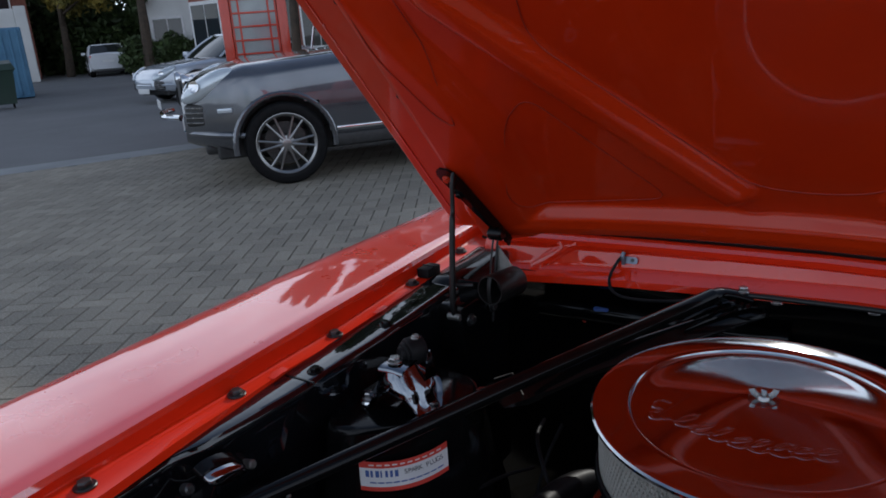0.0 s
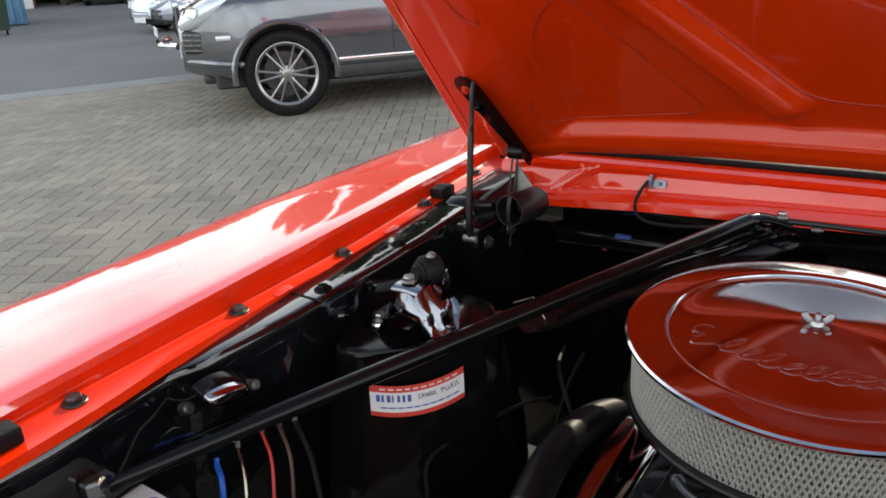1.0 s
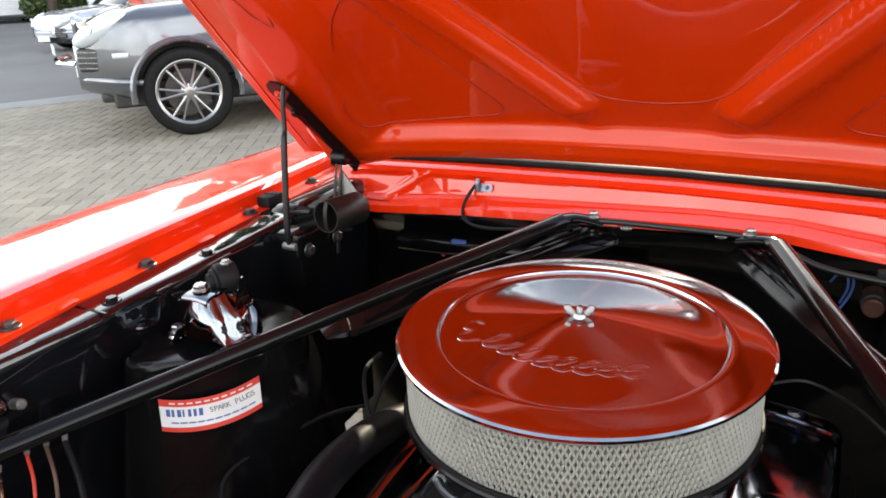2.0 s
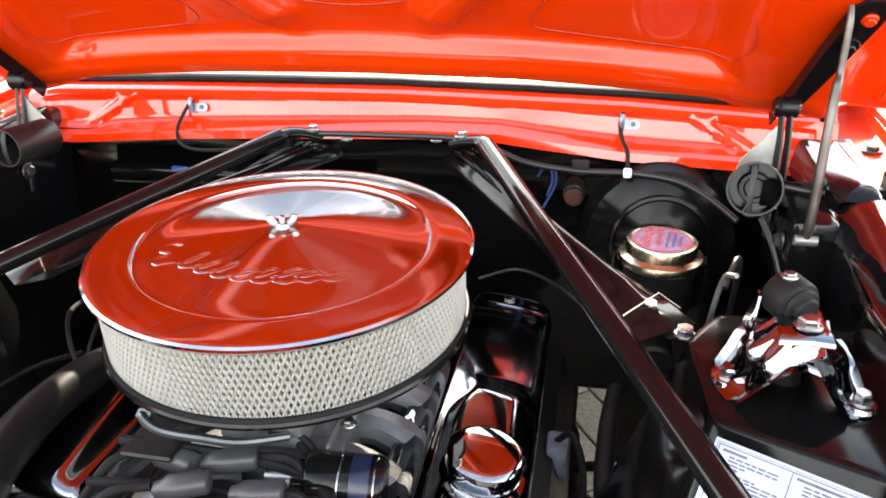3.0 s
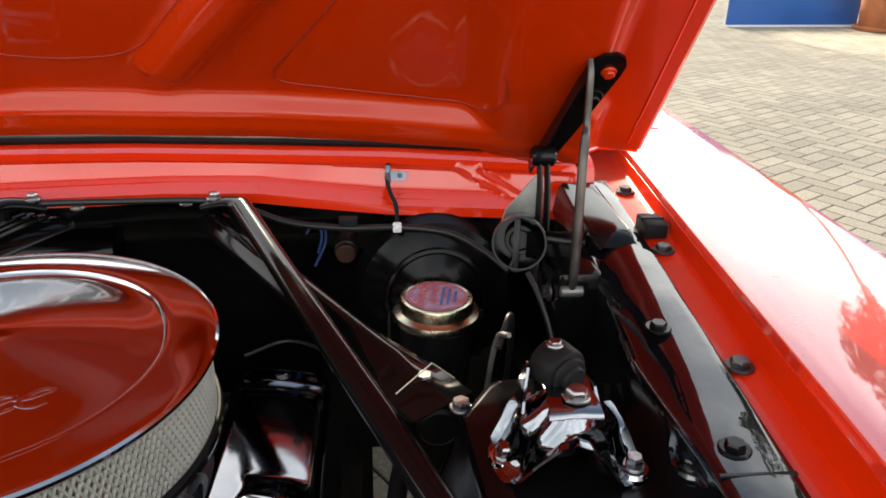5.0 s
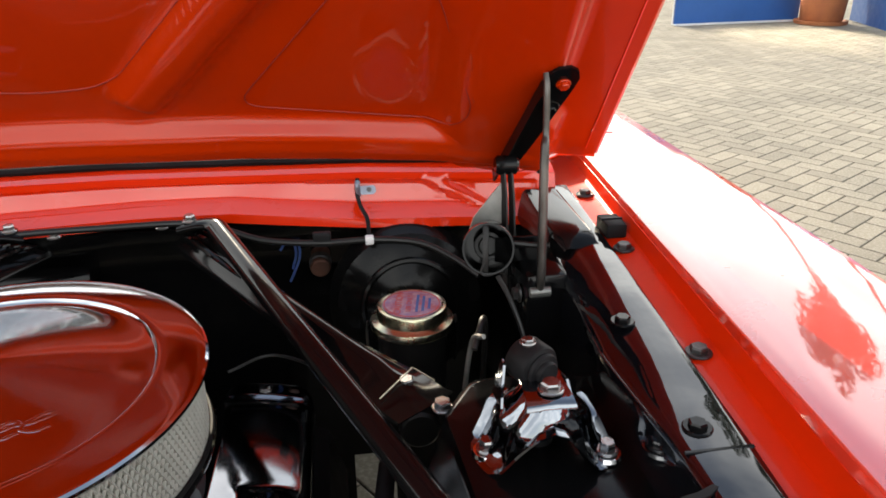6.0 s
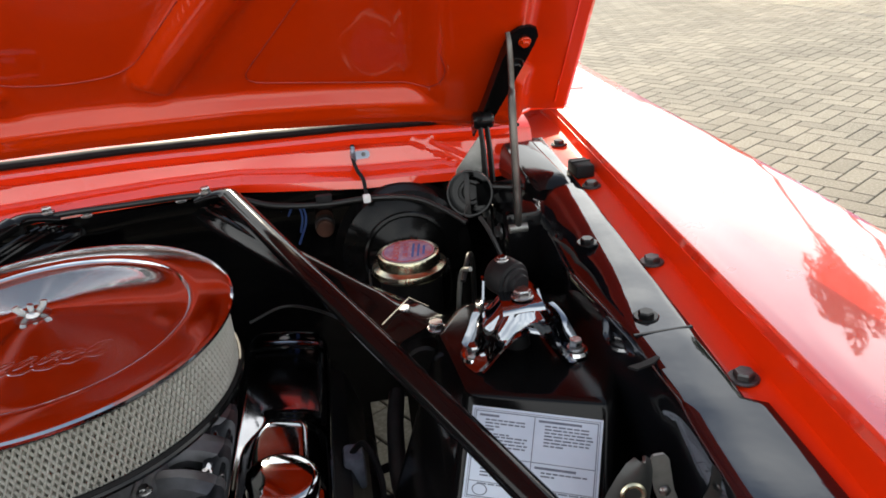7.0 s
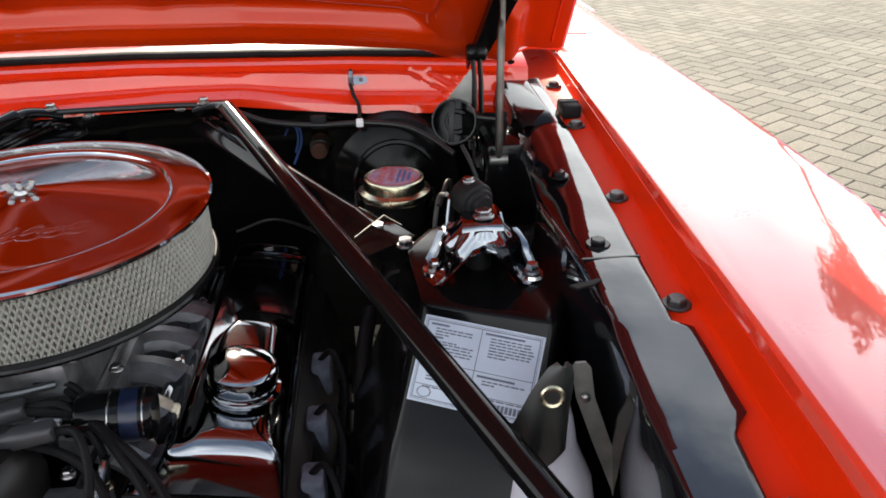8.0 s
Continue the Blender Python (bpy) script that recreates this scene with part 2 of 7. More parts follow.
LIP_X = lambda y: 0.632 + 0.058 * min(y, 0.45) + 0.01 * max(0.0, y - 0.45)
LIP_Z = lambda y: 0.888 + 0.020 * y
FLANGE_Z = lambda y: 0.857 + 0.038 * min(max(y, -0.5), 0.42)
SEAT_Z = lambda sx, y: FLANGE_Z(y) if sx > 0 else 0.8578 + 0.038 * min(max(y, 0.0), 0.42)       # the left flange lies higher in front
SEAT_EDGE = [(-1.0, 0.545), (-0.54, 0.552), (-0.43, 0.564), (-0.36, 0.577), (-0.27, 0.585), (-0.187, 0.594), (-0.148, 0.5975), (-0.06, 0.598), (0.02, 0.606), (0.45, 0.612)]


def fender(sx):
    """One front wing: bolting flange, gutter wall, rolled lip, flat top, crest and side."""
    rows = []
    for i in range(67):
        y = -1.05 + i * 0.05
        lx, lz, fz = LIP_X(y), LIP_Z(y), SEAT_Z(sx, y)
        k = min(1.0, max(0.0, (-0.75 - y) / 0.35))          # nose falls away
        cx = 0.800 + 0.012 * max(-1.0, min(1.0, y)) - 0.05 * k * k
        zc = 0.9043 + 0.02 * (min(y, 0.05) - 0.05)           # crest
        fi = fz - (0.005 if sx > 0 else 0.0)
        wi = 0.050 if sx > 0 else lx - lerp(SEAT_EDGE, y)
        prof = [(lx - wi - 0.002, fi - 0.010), (lx - wi, fi), (lx - 0.006, fz), (lx - 0.001, fz + 0.004), (lx, lz - 0.012), (lx + 0.001, lz - 0.004), (lx + 0.004, lz + 0.0030), (lx + 0.010, lz + 0.0058), (lx + 0.019, lz + 0.0080),
                (lx + 0.032, min(lz + 0.0095, zc - 0.0025)), (lx + 0.075, min(lz + 0.0130, zc - 0.0014)), (lx + 0.100, zc - 0.0006), (lx + 0.120, zc - 0.0001), (lx + 0.134, zc - 0.0004), (cx - 0.012, zc - 0.0014), (cx + 0.009, zc - 0.0045), (cx + 0.024, zc - 0.0143),
                (cx + 0.036, 0.872), (cx + 0.046, 0.845), (cx + 0.056, 0.80), (cx + 0.064, 0.74), (cx + 0.064, 0.66), (cx + 0.052, 0.55), (cx + 0.03, 0.42), (cx + 0.0, 0.30)]
        rows.append([(sx * x, y, z - 0.05 * k * k) for x, z in prof])
    wing = part("fender", thicken(loft([r[5:] for r in rows]), 0.0012 * sx), RED, car, "glossy orange-red front wing", smooth=40)
    part("bolting_flange", thicken(loft([r[:6] for r in rows]), 0.0012 * sx), GUTTER_RED, wing, "orange-red bolting flange below the wing's lip", smooth=40)
    for y in (-0.165, 0.075) if sx < 0 else ():              # folded tabs at the flange's inner edge
        x, z = lerp(SEAT_EDGE, y) + 0.003, SEAT_Z(sx, y) + 0.001
        tab = loft([[(sx * (x - 0.008), y + d, z + h * 0.2) for d, h in ((-0.016, 0), (0.0, 0.010), (0.012, 0.010))], [(sx * (x + 0.004), y + d, z + h) for d, h in ((-0.016, 0), (0.0, 0.004), (0.012, 0.004))]])
        part("tab", thicken(tab, 0.0012), GUTTER_RED, wing)
    return wing


for _s in (1, -1):
    fender(_s)

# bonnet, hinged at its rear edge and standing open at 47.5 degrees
# dark red that stands in for the shadow along the openings' edges
EDGE_SHADE = material("edge_shade", (0.34, 0.016, 0.004), 0.55, color2=(0.22, 0.012, 0.004), scale=40)
HOOD_REAR, HOOD_ANGLE = Vector((0, 0.392, 0.902)), radians(47.5)
_c, _sn = math.cos(HOOD_ANGLE), math.sin(HOOD_ANGLE)
HOOD_M = Matrix(((-1, 0, 0, 0), (0, -_c, _sn, HOOD_REAR.y), (0, _sn, _c, HOOD_REAR.z), (0, 0, 0, 1)))
# in the bonnet's own frame x runs across, y from the rear edge to the front, z out of its upper skin


HOOD_V0 = 0.047


def hood_edge(u):
    return lerp([(0.0, 0.114), (0.19, 0.110), (0.30, 0.101), (0.41, 0.087), (0.50, 0.068), (0.56, 0.055), (0.642, 0.045)], abs(u))


def hood_width(v):
    return 0.642 - 0.045 * v


def smoothstep(a, b, v):
    t = min(1.0, max(0.0, (v - a) / (b - a)))
    return t * t * (3 - 2 * t)


def seg_dist(p, a, b):
    ax, ay, bx, by = *a, *b
    t = max(0.0, min(1.0, ((p[0] - ax) * (bx - ax) + (p[1] - ay) * (by - ay)) / ((bx - ax) ** 2 + (by - ay) ** 2)))
    return math.hypot(p[0] - ax - t * (bx - ax), p[1] - ay - t * (by - ay)), t


def hood_inner_height(u, v):
    """Relief of the bonnet's inner panel, metres towards the engine, u across and v from the rear."""
    au = abs(u)
    w = hood_width(v)
    side = w - au
    h = 0.008 * smoothstep(0.004, 0.012, side)
    # box channel along the sides, with a flat flange outside it
    shift = 0.012 * smoothstep(0.15, 0.17, v)
    h = max(h, 0.008 + 0.026 * smoothstep(0.060 + shift, 0.082 + shift, side) * smoothstep(0.235, 0.185, side + 0.10 * smoothstep(0.3, 0.7, v)))
    # channel along the rear edge, its front face a flat slope
    e = v - hood_edge(u)
    ch = 0.016 + 0.012 * smoothstep(0.0, 0.014, e)
    ch *= 1.0 - 0.14 * smoothstep(0.026, 0.046, e) - 0.86 * min(1.0, max(0.0, (e - 0.047) / 0.0125))
    h = max(h, 0.008 + ch * smoothstep(0.05, 0.10, side))
    # ribs that spread from the rear middle to the front corners
    d, t = seg_dist((au, v), (0.085, 0.195), (0.40, 0.60))
    h = max(h, 0.008 + 0.020 * smoothstep(0.034, 0.012, d) * smoothstep(-0.02, 0.06, t))
    # shallow round pressing
    d = abs(math.hypot(au - 0.39, v - 0.275) - 0.045)
    h += 0.00035 * smoothstep(0.012, 0.002, d)
    # oil-canning of the thin sheet
    h += 0.0012 * noise.noise(Vector((u * 5, v * 5, 2.0)))
    return h


def rounded(points, r=0.03, n=5):
    """A closed outline with rounded corners."""
    out = []
    k = len(points)
    for i in range(k):
        p, a, b = Vector(points[i]), Vector(points[i - 1]), Vector(points[(i + 1) % k])
        rr = min(r, (a - p).length * 0.45, (b - p).length * 0.45)
        q0, q1 = p + (a - p).normalized() * rr, p + (b - p).normalized() * rr
        for j in range(n + 1):
            t = j / n
            out.append((1 - t) ** 2 * q0 + 2 * t * (1 - t) * p + t * t * q1)
    return out


def hood():
    rows = []
    nv, nu = 170, 160
    for j in range(nv + 1):
        row = []
        for i in range(nu + 1):
            k = (j / nv) ** 1.35
            v0 = hood_edge(hood_width(0.1) * (2 * i / nu - 1))
            v = v0 + (1.16 - v0) * k
            u = hood_width(v) * (2 * i / nu - 1)
            row.append((u, v, -hood_inner_height(u, v)))
        rows.append(row)
    inner = part("bonnet_inner_panel", loft(rows), RED_SHADED, None, "ribbed orange-red inner bonnet panel", smooth=70)
    rows = []
    for j in range(30):
        row = []
        for i in range(25):
            v0 = hood_edge(0.64 * (i / 12 - 1)) - 0.004
            v = v0 + (1.164 - v0) * j / 29
            w = hood_width(v) + 0.004
            row.append((w * (i / 12 - 1), v, 0.006 + 0.022 * (1 - (i / 12 - 1) ** 2) * smoothstep(0.04, 0.2, v)))
        rows.append(row)
    outer = part("bonnet", thicken(loft(rows), 0.002), RED, car, "orange-red bonnet standing open on spring hinges", smooth=40)
    hem = bmesh.new()
    for s in (1, -1):
        tube([(s * (hood_width(v) + 0.001), v, -0.001) for v in (HOOD_V0, 0.2, 0.5, 0.8, 1.155)], 0.0052, 8, 4, hem)
        tube([(s * (hood_width(v) - 0.017), v, -0.0085) for v in (HOOD_V0 + 0.02, 0.2, 0.5, 0.8, 1.155)], 0.0014, 6, 3, hem)
    tube([(0.64 * k / 12, hood_edge(0.64 * k / 12), -hood_inner_height(0.64 * k / 12, hood_edge(0.64 * k / 12)) + 0.003) for k in range(-12, 13)], 0.0045, 8, 2, hem)
    part("hem", hem, RED, outer)
    # shadow lines at the folded edges of the pressed openings, drawn as dark beads
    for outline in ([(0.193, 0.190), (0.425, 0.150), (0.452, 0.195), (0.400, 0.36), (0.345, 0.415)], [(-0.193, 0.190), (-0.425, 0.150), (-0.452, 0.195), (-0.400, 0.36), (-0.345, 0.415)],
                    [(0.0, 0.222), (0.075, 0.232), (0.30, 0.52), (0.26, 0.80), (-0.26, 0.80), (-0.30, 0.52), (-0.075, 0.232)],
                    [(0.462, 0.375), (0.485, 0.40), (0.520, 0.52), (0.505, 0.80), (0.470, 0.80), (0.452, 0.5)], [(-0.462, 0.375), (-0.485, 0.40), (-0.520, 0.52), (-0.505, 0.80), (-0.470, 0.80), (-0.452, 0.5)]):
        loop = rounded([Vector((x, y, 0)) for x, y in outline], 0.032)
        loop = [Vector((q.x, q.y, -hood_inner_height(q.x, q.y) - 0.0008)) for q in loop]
        part("opening_edge", tube(loop + [loop[0]], 0.0008, 6, 1, smooth=False), EDGE_SHADE, outer)
    # small holes along the flange, their shaded insides drawn as dark discs
    for u, v in ((0.552, 0.355), (0.556, 0.415), (0.548, 0.60), (0.560, 0.055), (-0.552, 0.355), (-0.556, 0.415), (-0.560, 0.055)):
        part("grommet", lathe([(0, 0), (0.005, 0), (0.0055, 0.001), (0.0, 0.0016)], 12), RUBBER, outer, at=Matrix.Translation((u, v, -hood_inner_height(u, v) - 0.0012)))
    inner.parent = outer
    outer.matrix_world = HOOD_M
    return outer


hood()

SCUTTLE_RED = material("red_scuttle_paint", (0.70, 0.026, 0.002), 0.30, coat=1.0, color2=(0.70, 0.022, 0.002), scale=3.0, bump=0.015, bump_scale=50, rough_var=0.05, coat_ior=1.65, spec=0.1)


# cowl: red scuttle panel between the hinges
def cowl():
    rows = []
    xs = [-0.60 + 1.2 * i / 240 for i in range(241)]
    low = [(-0.60, 0.828), (-0.5, 0.830), (-0.33, 0.842), (-0.09, 0.852), (0.04, 0.857), (0.155, 0.857), (0.23, 0.849), (0.33, 0.840), (0.60, 0.832)]
    top = [(-0.60, 0.905), (-0.55, 0.914), (-0.35, 0.918), (0.0, 0.922), (0.33, 0.917), (0.44, 0.912), (0.60, 0.905)]
    for x in xs:
        zl, zt = lerp(low, x), lerp(top, x)
        bow = 0.012 * (1 - (x / 0.6) ** 2)
        # two pressed panels each side with a slanting rib between them
        prof = [(0.372, zl - 0.001), (0.362, zl), (0.364, zl + 0.012), (0.378, zl + 0.017)]
        za, zb = zl + 0.021, zt - 0.018
        for k in range(13):
            f = k / 12
            edge = 0.478 - 0.070 * f
            sunk = smoothstep(edge + 0.004, edge - 0.004, abs(x)) + smoothstep(edge + 0.026, edge + 0.034, abs(x)) * smoothstep(0.575, 0.567, abs(x))
            sunk *= smoothstep(0.0, 0.12, f) * smoothstep(1.0, 0.86, f)
            prof.append((0.386 + 0.010 * f + 0.0055 * sunk, za + (zb - za) * f))
        prof += [(0.400, zt - 0.010), (0.416, zt - 0.004), (0.440, zt), (0.50, zt + 0.006), (0.62, zt + 0.02)]
        rows.append([(x, y + bow, z) for y, z in prof])
    return part("scuttle_panel", thicken(loft(rows), 0.001), SCUTTLE_RED, car, "orange-red pressed scuttle panel", smooth=40)


cowl()
# weather strip along the scuttle's top edge
pts = [(x, 0.428 + 0.012 * (1 - (x / 0.6) ** 2), lerp([(-0.57, 0.916), (-0.35, 0.923), (0, 0.927), (0.33, 0.922), (0.57, 0.914)], x) - 0.0035 + 0.0012 * noise.noise(Vector((x * 14, 0, 7)))) for x in [-0.57 + 1.14 * i / 30 for i in range(31)]]
part("weather_strip", tube(pts, 0.006, 10, 2, section=(0.010, 0.0072)), RUBBER, car, "black rubber weather strip")
# rear of the shell: scuttle top, windscreen, roof, doors and tail close the car behind the bonnet
rows = [[(x, 0.50 + 0.32 * k + 0.05 * (1 - (x / 0.72) ** 2), 0.922 + 0.05 * k + 0.012 * (1 - (x / 0.72) ** 2)) for x in (-0.72, -0.5, -0.25, 0, 0.25, 0.5, 0.72)] for k in (0, 0.5, 1)]
part("scuttle_top", thicken(loft(rows), 0.002), RED, car)
GLASS = material("window_glass", (0.02, 0.025, 0.025), 0.03, spec=0.8, color2=(0.03, 0.03, 0.03), scale=2)
rows = [[(x * (1 - 0.14 * k), 0.80 + 0.55 * k + 0.06 * (1 - (x / 0.7) ** 2), 0.965 + 0.31 * k + 0.015 * (1 - (x / 0.7) ** 2)) for x in (-0.68, -0.45, -0.2, 0, 0.2, 0.45, 0.68)] for k in (0, 0.5, 1)]
CLEAR = bpy.data.materials.new("clear_glass")
CLEAR.use_nodes = True
_b = CLEAR.node_tree.nodes["Principled BSDF"]
_b.inputs["Transmission Weight"].default_value, _b.inputs["Roughness"].default_value, _b.inputs["IOR"].default_value = 1.0, 0.01, 1.45
_ws = part("windscreen", thicken(loft(rows), 0.005), CLEAR, car, "curved windscreen glass")
_ws.visible_shadow = False
part("windscreen_frame", tube([(-0.68, 0.80, 0.965), (-0.585, 1.36, 1.28), (-0.3, 1.41, 1.292), (0, 1.42, 1.295), (0.3, 1.41, 1.292), (0.585, 1.36, 1.28), (0.68, 0.80, 0.965)], 0.014, 10, 3), CHROME, car)
part("body_rear", box((1.70, 1.5, 0.60), (0, 2.90, 0.61), 0.10, 4), RED, car)
roof = [(1.385, 0.0), (1.45, 0.014), (1.70, 0.034), (2.00, 0.040), (2.30, 0.026), (2.48, 0.0)]
rows = [[(x * (0.60 + 0.03 * smoothstep(1.38, 1.7, y)), y + (0.035 * (1 - x * x) if y < 1.5 else 0.0), 1.280 + dz - 0.035 * abs(x) ** 3) for x in [k / 8 - 1 for k in range(17)]] for y, dz in roof]
part("roof", thicken(loft(rows), 0.003), RED, car, smooth=40)
rows = [[(x * (0.60 + 0.02 * k), 2.49 + 0.44 * k, 1.278 - 0.035 * abs(x) ** 3 - 0.345 * k + 0.03 * k * (1 - k)) for x in [j / 6 - 1 for j in range(13)]] for k in (0, 0.33, 0.66, 1)]
part("rear_window", thicken(loft(rows), 0.004), GLASS, car, "sloping dark rear window glass")
for _s in (1, -1):
    door = part("door", box((0.05, 1.35, 0.55), (_s * 0.83, 1.55, 0.62), 0.02, 2), RED, car)
    part("side_window", thicken(loft([[(_s * 0.80, 0.95, 0.90), (_s * 0.62, 1.40, 1.245)], [(_s * 0.81, 1.6, 0.90), (_s * 0.64, 1.6, 1.265)], [(_s * 0.81, 2.2, 0.90), (_s * 0.64, 2.2, 1.265)]]), 0.004), GLASS, door)
    part("rear_pillar", thicken(loft([[(_s * 0.81, 2.19, 0.90), (_s * 0.64, 2.19, 1.270)], [(_s * 0.80, 2.55, 0.91), (_s * 0.625, 2.48, 1.255)], [(_s * 0.78, 3.0, 0.91), (_s * 0.62, 2.93, 0.925)]]), 0.02), RED, car)
    part("quarter_panel", box((0.05, 0.55, 0.50), (_s * 0.82, 0.68, 0.62), 0.015, 2), RED, car)
part("cabin_floor", box((1.60, 1.8, 0.04), (0, 1.5, 0.32), 0.01, 1), SATIN, car)
part("front_panel", box((1.46, 0.05, 0.52), (0, -0.93, 0.56), 0.02, 3), RED, car)
for _x in (-0.72, 0.72):
    for _y in (-0.12, 2.62):
        _m = Matrix.Translation((_x, _y, 0.315)) @ Matrix.Rotation(radians(90 if _x > 0 else -90), 4, "Y")
        tyre = part("tyre", lathe([(0.19, -0.09), (0.30, -0.10), (0.315, -0.06), (0.315, 0.06), (0.30, 0.10), (0.19, 0.09)], 40), RUBBER, car, at=_m)
        part("rim", lathe([(0, 0.05), (0.05, 0.055), (0.06, 0.03), (0.15, 0.045), (0.18, 0.075), (0.195, 0.085), (0.195, -0.05), (0, -0.05)], 40, m=_m), STEEL, tyre)

# firewall and floor of the bay
bm = box((0.945, 0.012, 0.62), (-0.1775, 0.47, 0.54))
box((0.07, 0.012, 0.46), (0.33, 0.47, 0.62), bm=bm)
box((0.285, 0.012, 0.62), (0.5075, 0.47, 0.54), bm=bm)
part("firewall", bm, BLACK, car_black)
COWL_BLACK = material("cowl_black_paint", (0.003, 0.003, 0.0035), 0.14, color2=(0.005, 0.005, 0.005), scale=9.0, bump=0.10, bump_scale=9, rough_var=0.06, spec=0.5)
rows = []
for i in range(61):
    x = -0.56 + 1.12 * i / 60
    sag = 0.010 * noise.noise(Vector((x * 4, 1, 3)))
    rows.append([(x, y + 0.010 * (1 - (x / 0.6) ** 2) + (sag if 0 < k < 7 else 0), z + 0.6 * (sag if 0 < k < 7 else 0)) for k, (y, z) in enumerate(((0.378, 0.848), (0.384, 0.832), (0.396, 0.818), (0.412, 0.808), (0.430, 0.796), (0.444, 0.775), (0.452, 0.745), (0.452, 0.700)))])
part("upper_firewall", thicken(loft(rows), 0.0015), COWL_BLACK, car_black, "rolled gloss black upper firewall panel", smooth=60)


LEDGE_BLACK = material("ledge_black_paint", (0.003, 0.003, 0.004), 0.12, coat=1.0, color2=(0.006, 0.007, 0.009), scale=7.0, bump=0.40, bump_scale=11, rough_var=0.06, spec=0.05, coat_ior=1.70)


def apron(sx):
    """Inner wing: top ledge bolted to the wing's flange, and the wall below it."""
    edge = [(-1.0, 0.570), (-0.46, 0.573), (-0.386, 0.581), (-0.371, 0.597), (-0.267, 0.600), (-0.262, 0.586), (-0.19, 0.591), (-0.16, 0.593), (-0.06, 0.597), (0.11, 0.606), (0.40, 0.618)]
    inner = [(-1.0, 0.50), (-0.45, 0.527), (-0.35, 0.529), (-0.24, 0.537), (-0.14, 0.535), (0.0, 0.530), (0.14, 0.540), (0.40, 0.548)]
    if sx < 0:
        edge = [(-1.0, 0.566), (-0.46, 0.570), (-0.40, 0.577), (-0.347, 0.591), (-0.285, 0.599), (-0.188, 0.606), (-0.166, 0.607), (-0.158, 0.600), (0.0, 0.603), (0.11, 0.606), (0.40, 0.618)]
        inner = [(-1.0, 0.562), (-0.46, 0.566), (-0.40, 0.571), (-0.359, 0.572), (-0.324, 0.559), (-0.255, 0.551), (-0.205, 0.547), (-0.142, 0.543), (0.0, 0.541), (0.14, 0.543), (0.40, 0.548)]
    rows = []
    for i in range(141):
        y = -1.0 + 1.4 * i / 140
        z = FLANGE_Z(y) + 0.003
        xo, xi = lerp(edge, y), lerp(inner, y)
        lift = 0.0015 * smoothstep(-0.22, -0.10, y) if sx < 0 else 0.0
        fall, lim = (0.002, 0.45) if sx < 0 else (0.002 + 0.016 * smoothstep(-0.17, 0.02, y), 0.45 + 0.25 * smoothstep(-0.17, 0.02, y))
        wide = xo - xi
        row = [(xo, z - 0.003), (xo, z)]
        for k in (0.96, 0.88, 0.76, 0.64, 0.52, 0.40, 0.29, 0.19, 0.10):
            dent = 0.0010 * noise.noise(Vector((y * 9, sx * 3, 0.6 * k))) + 0.0008 * noise.noise(Vector((y * 19, 4 + 0.9 * k, sx)))
            row.append((xi + k * wide, z + 0.0005 + dent * min(1.0, (1 - k) * 5) - fall * max(0.0, (lim - k) / lim) ** 2 + lift * (1 - k)))
        low = row[-1][1]
        row += [(xi + 0.003, low - 0.0025), (xi + 0.001, low - 0.006), (xi, low - 0.014), (xi - 0.002, z - 0.05), (xi + 0.01, z - 0.16), (xi + 0.02, z - 0.45)]
        rows.append([(sx * x, y, zz) for x, zz in row])
    part("inner_wing", loft(rows), LEDGE_BLACK, car_black, "gloss black inner wing panel", smooth=40)


TOWER_BLACK = material("tower_black_paint", (0.003, 0.003, 0.0035), 0.12, color2=(0.005, 0.005, 0.005), scale=9.0, bump=0.06, bump_scale=14, rough_var=0.06, spec=0.19)


def tower(sx, top, shift, r):
    """Shock tower: sloping front face, rounded corners and top, widening to the bay floor."""
    levels = []
    for z, grow in ((0.7965, 0.90), (0.7955, 0.955), (0.792, 0.985), (0.786, 1.0), (0.75, None), (0.70, None), (0.62, None), (0.50, None), (0.33, None)):
        ring = []
        for i, (x, y) in enumerate(top):
            if grow:
                ring.append(Vector((0.465 + (x - 0.465) * grow, -0.05 + (y + 0.05) * grow, z)))
            else:
                d = min((0.786 - z) / 0.059, 3.4)
                ring.append(Vector((x + shift[i][0] * d, y + shift[i][1] * d, z)))
        levels.append([Vector((sx * q.x, q.y, q.z)) for q in rounded(ring, r, 6)])
    bm = loft(levels, closed=True)
    bm.verts.ensure_lookup_table()
    bm.faces.new([bm.verts[i] for i in range(len(levels[0]))])
    part("shock_tower", bm, TOWER_BLACK, car_black, "gloss black shock tower", smooth=40)


tower(1, [(0.388, -0.122), (0.516, -0.175), (0.550, -0.10), (0.550, 0.04), (0.50, 0.06), (0.415, 0.055), (0.380, 0.0)],
      [(-0.022, -0.049), (-0.022, -0.049), (0.0, -0.02), (0, 0), (0, 0.005), (-0.015, 0.008), (-0.024, -0.012)], 0.012)
tower(-1, [(0.376, -0.058), (0.424, -0.112), (0.482, -0.158), (0.530, -0.165), (0.550, -0.10), (0.550, 0.04), (0.50, 0.06), (0.415, 0.055), (0.376, 0.0)],
      [(-0.008, -0.008), (-0.006, -0.012), (-0.004, -0.014), (0, -0.014), (0.0, -0.02), (0, 0), (0, 0.005), (-0.012, 0.008), (-0.012, 0.0)], 0.03)
for _s in (1, -1):
    apron(_s)



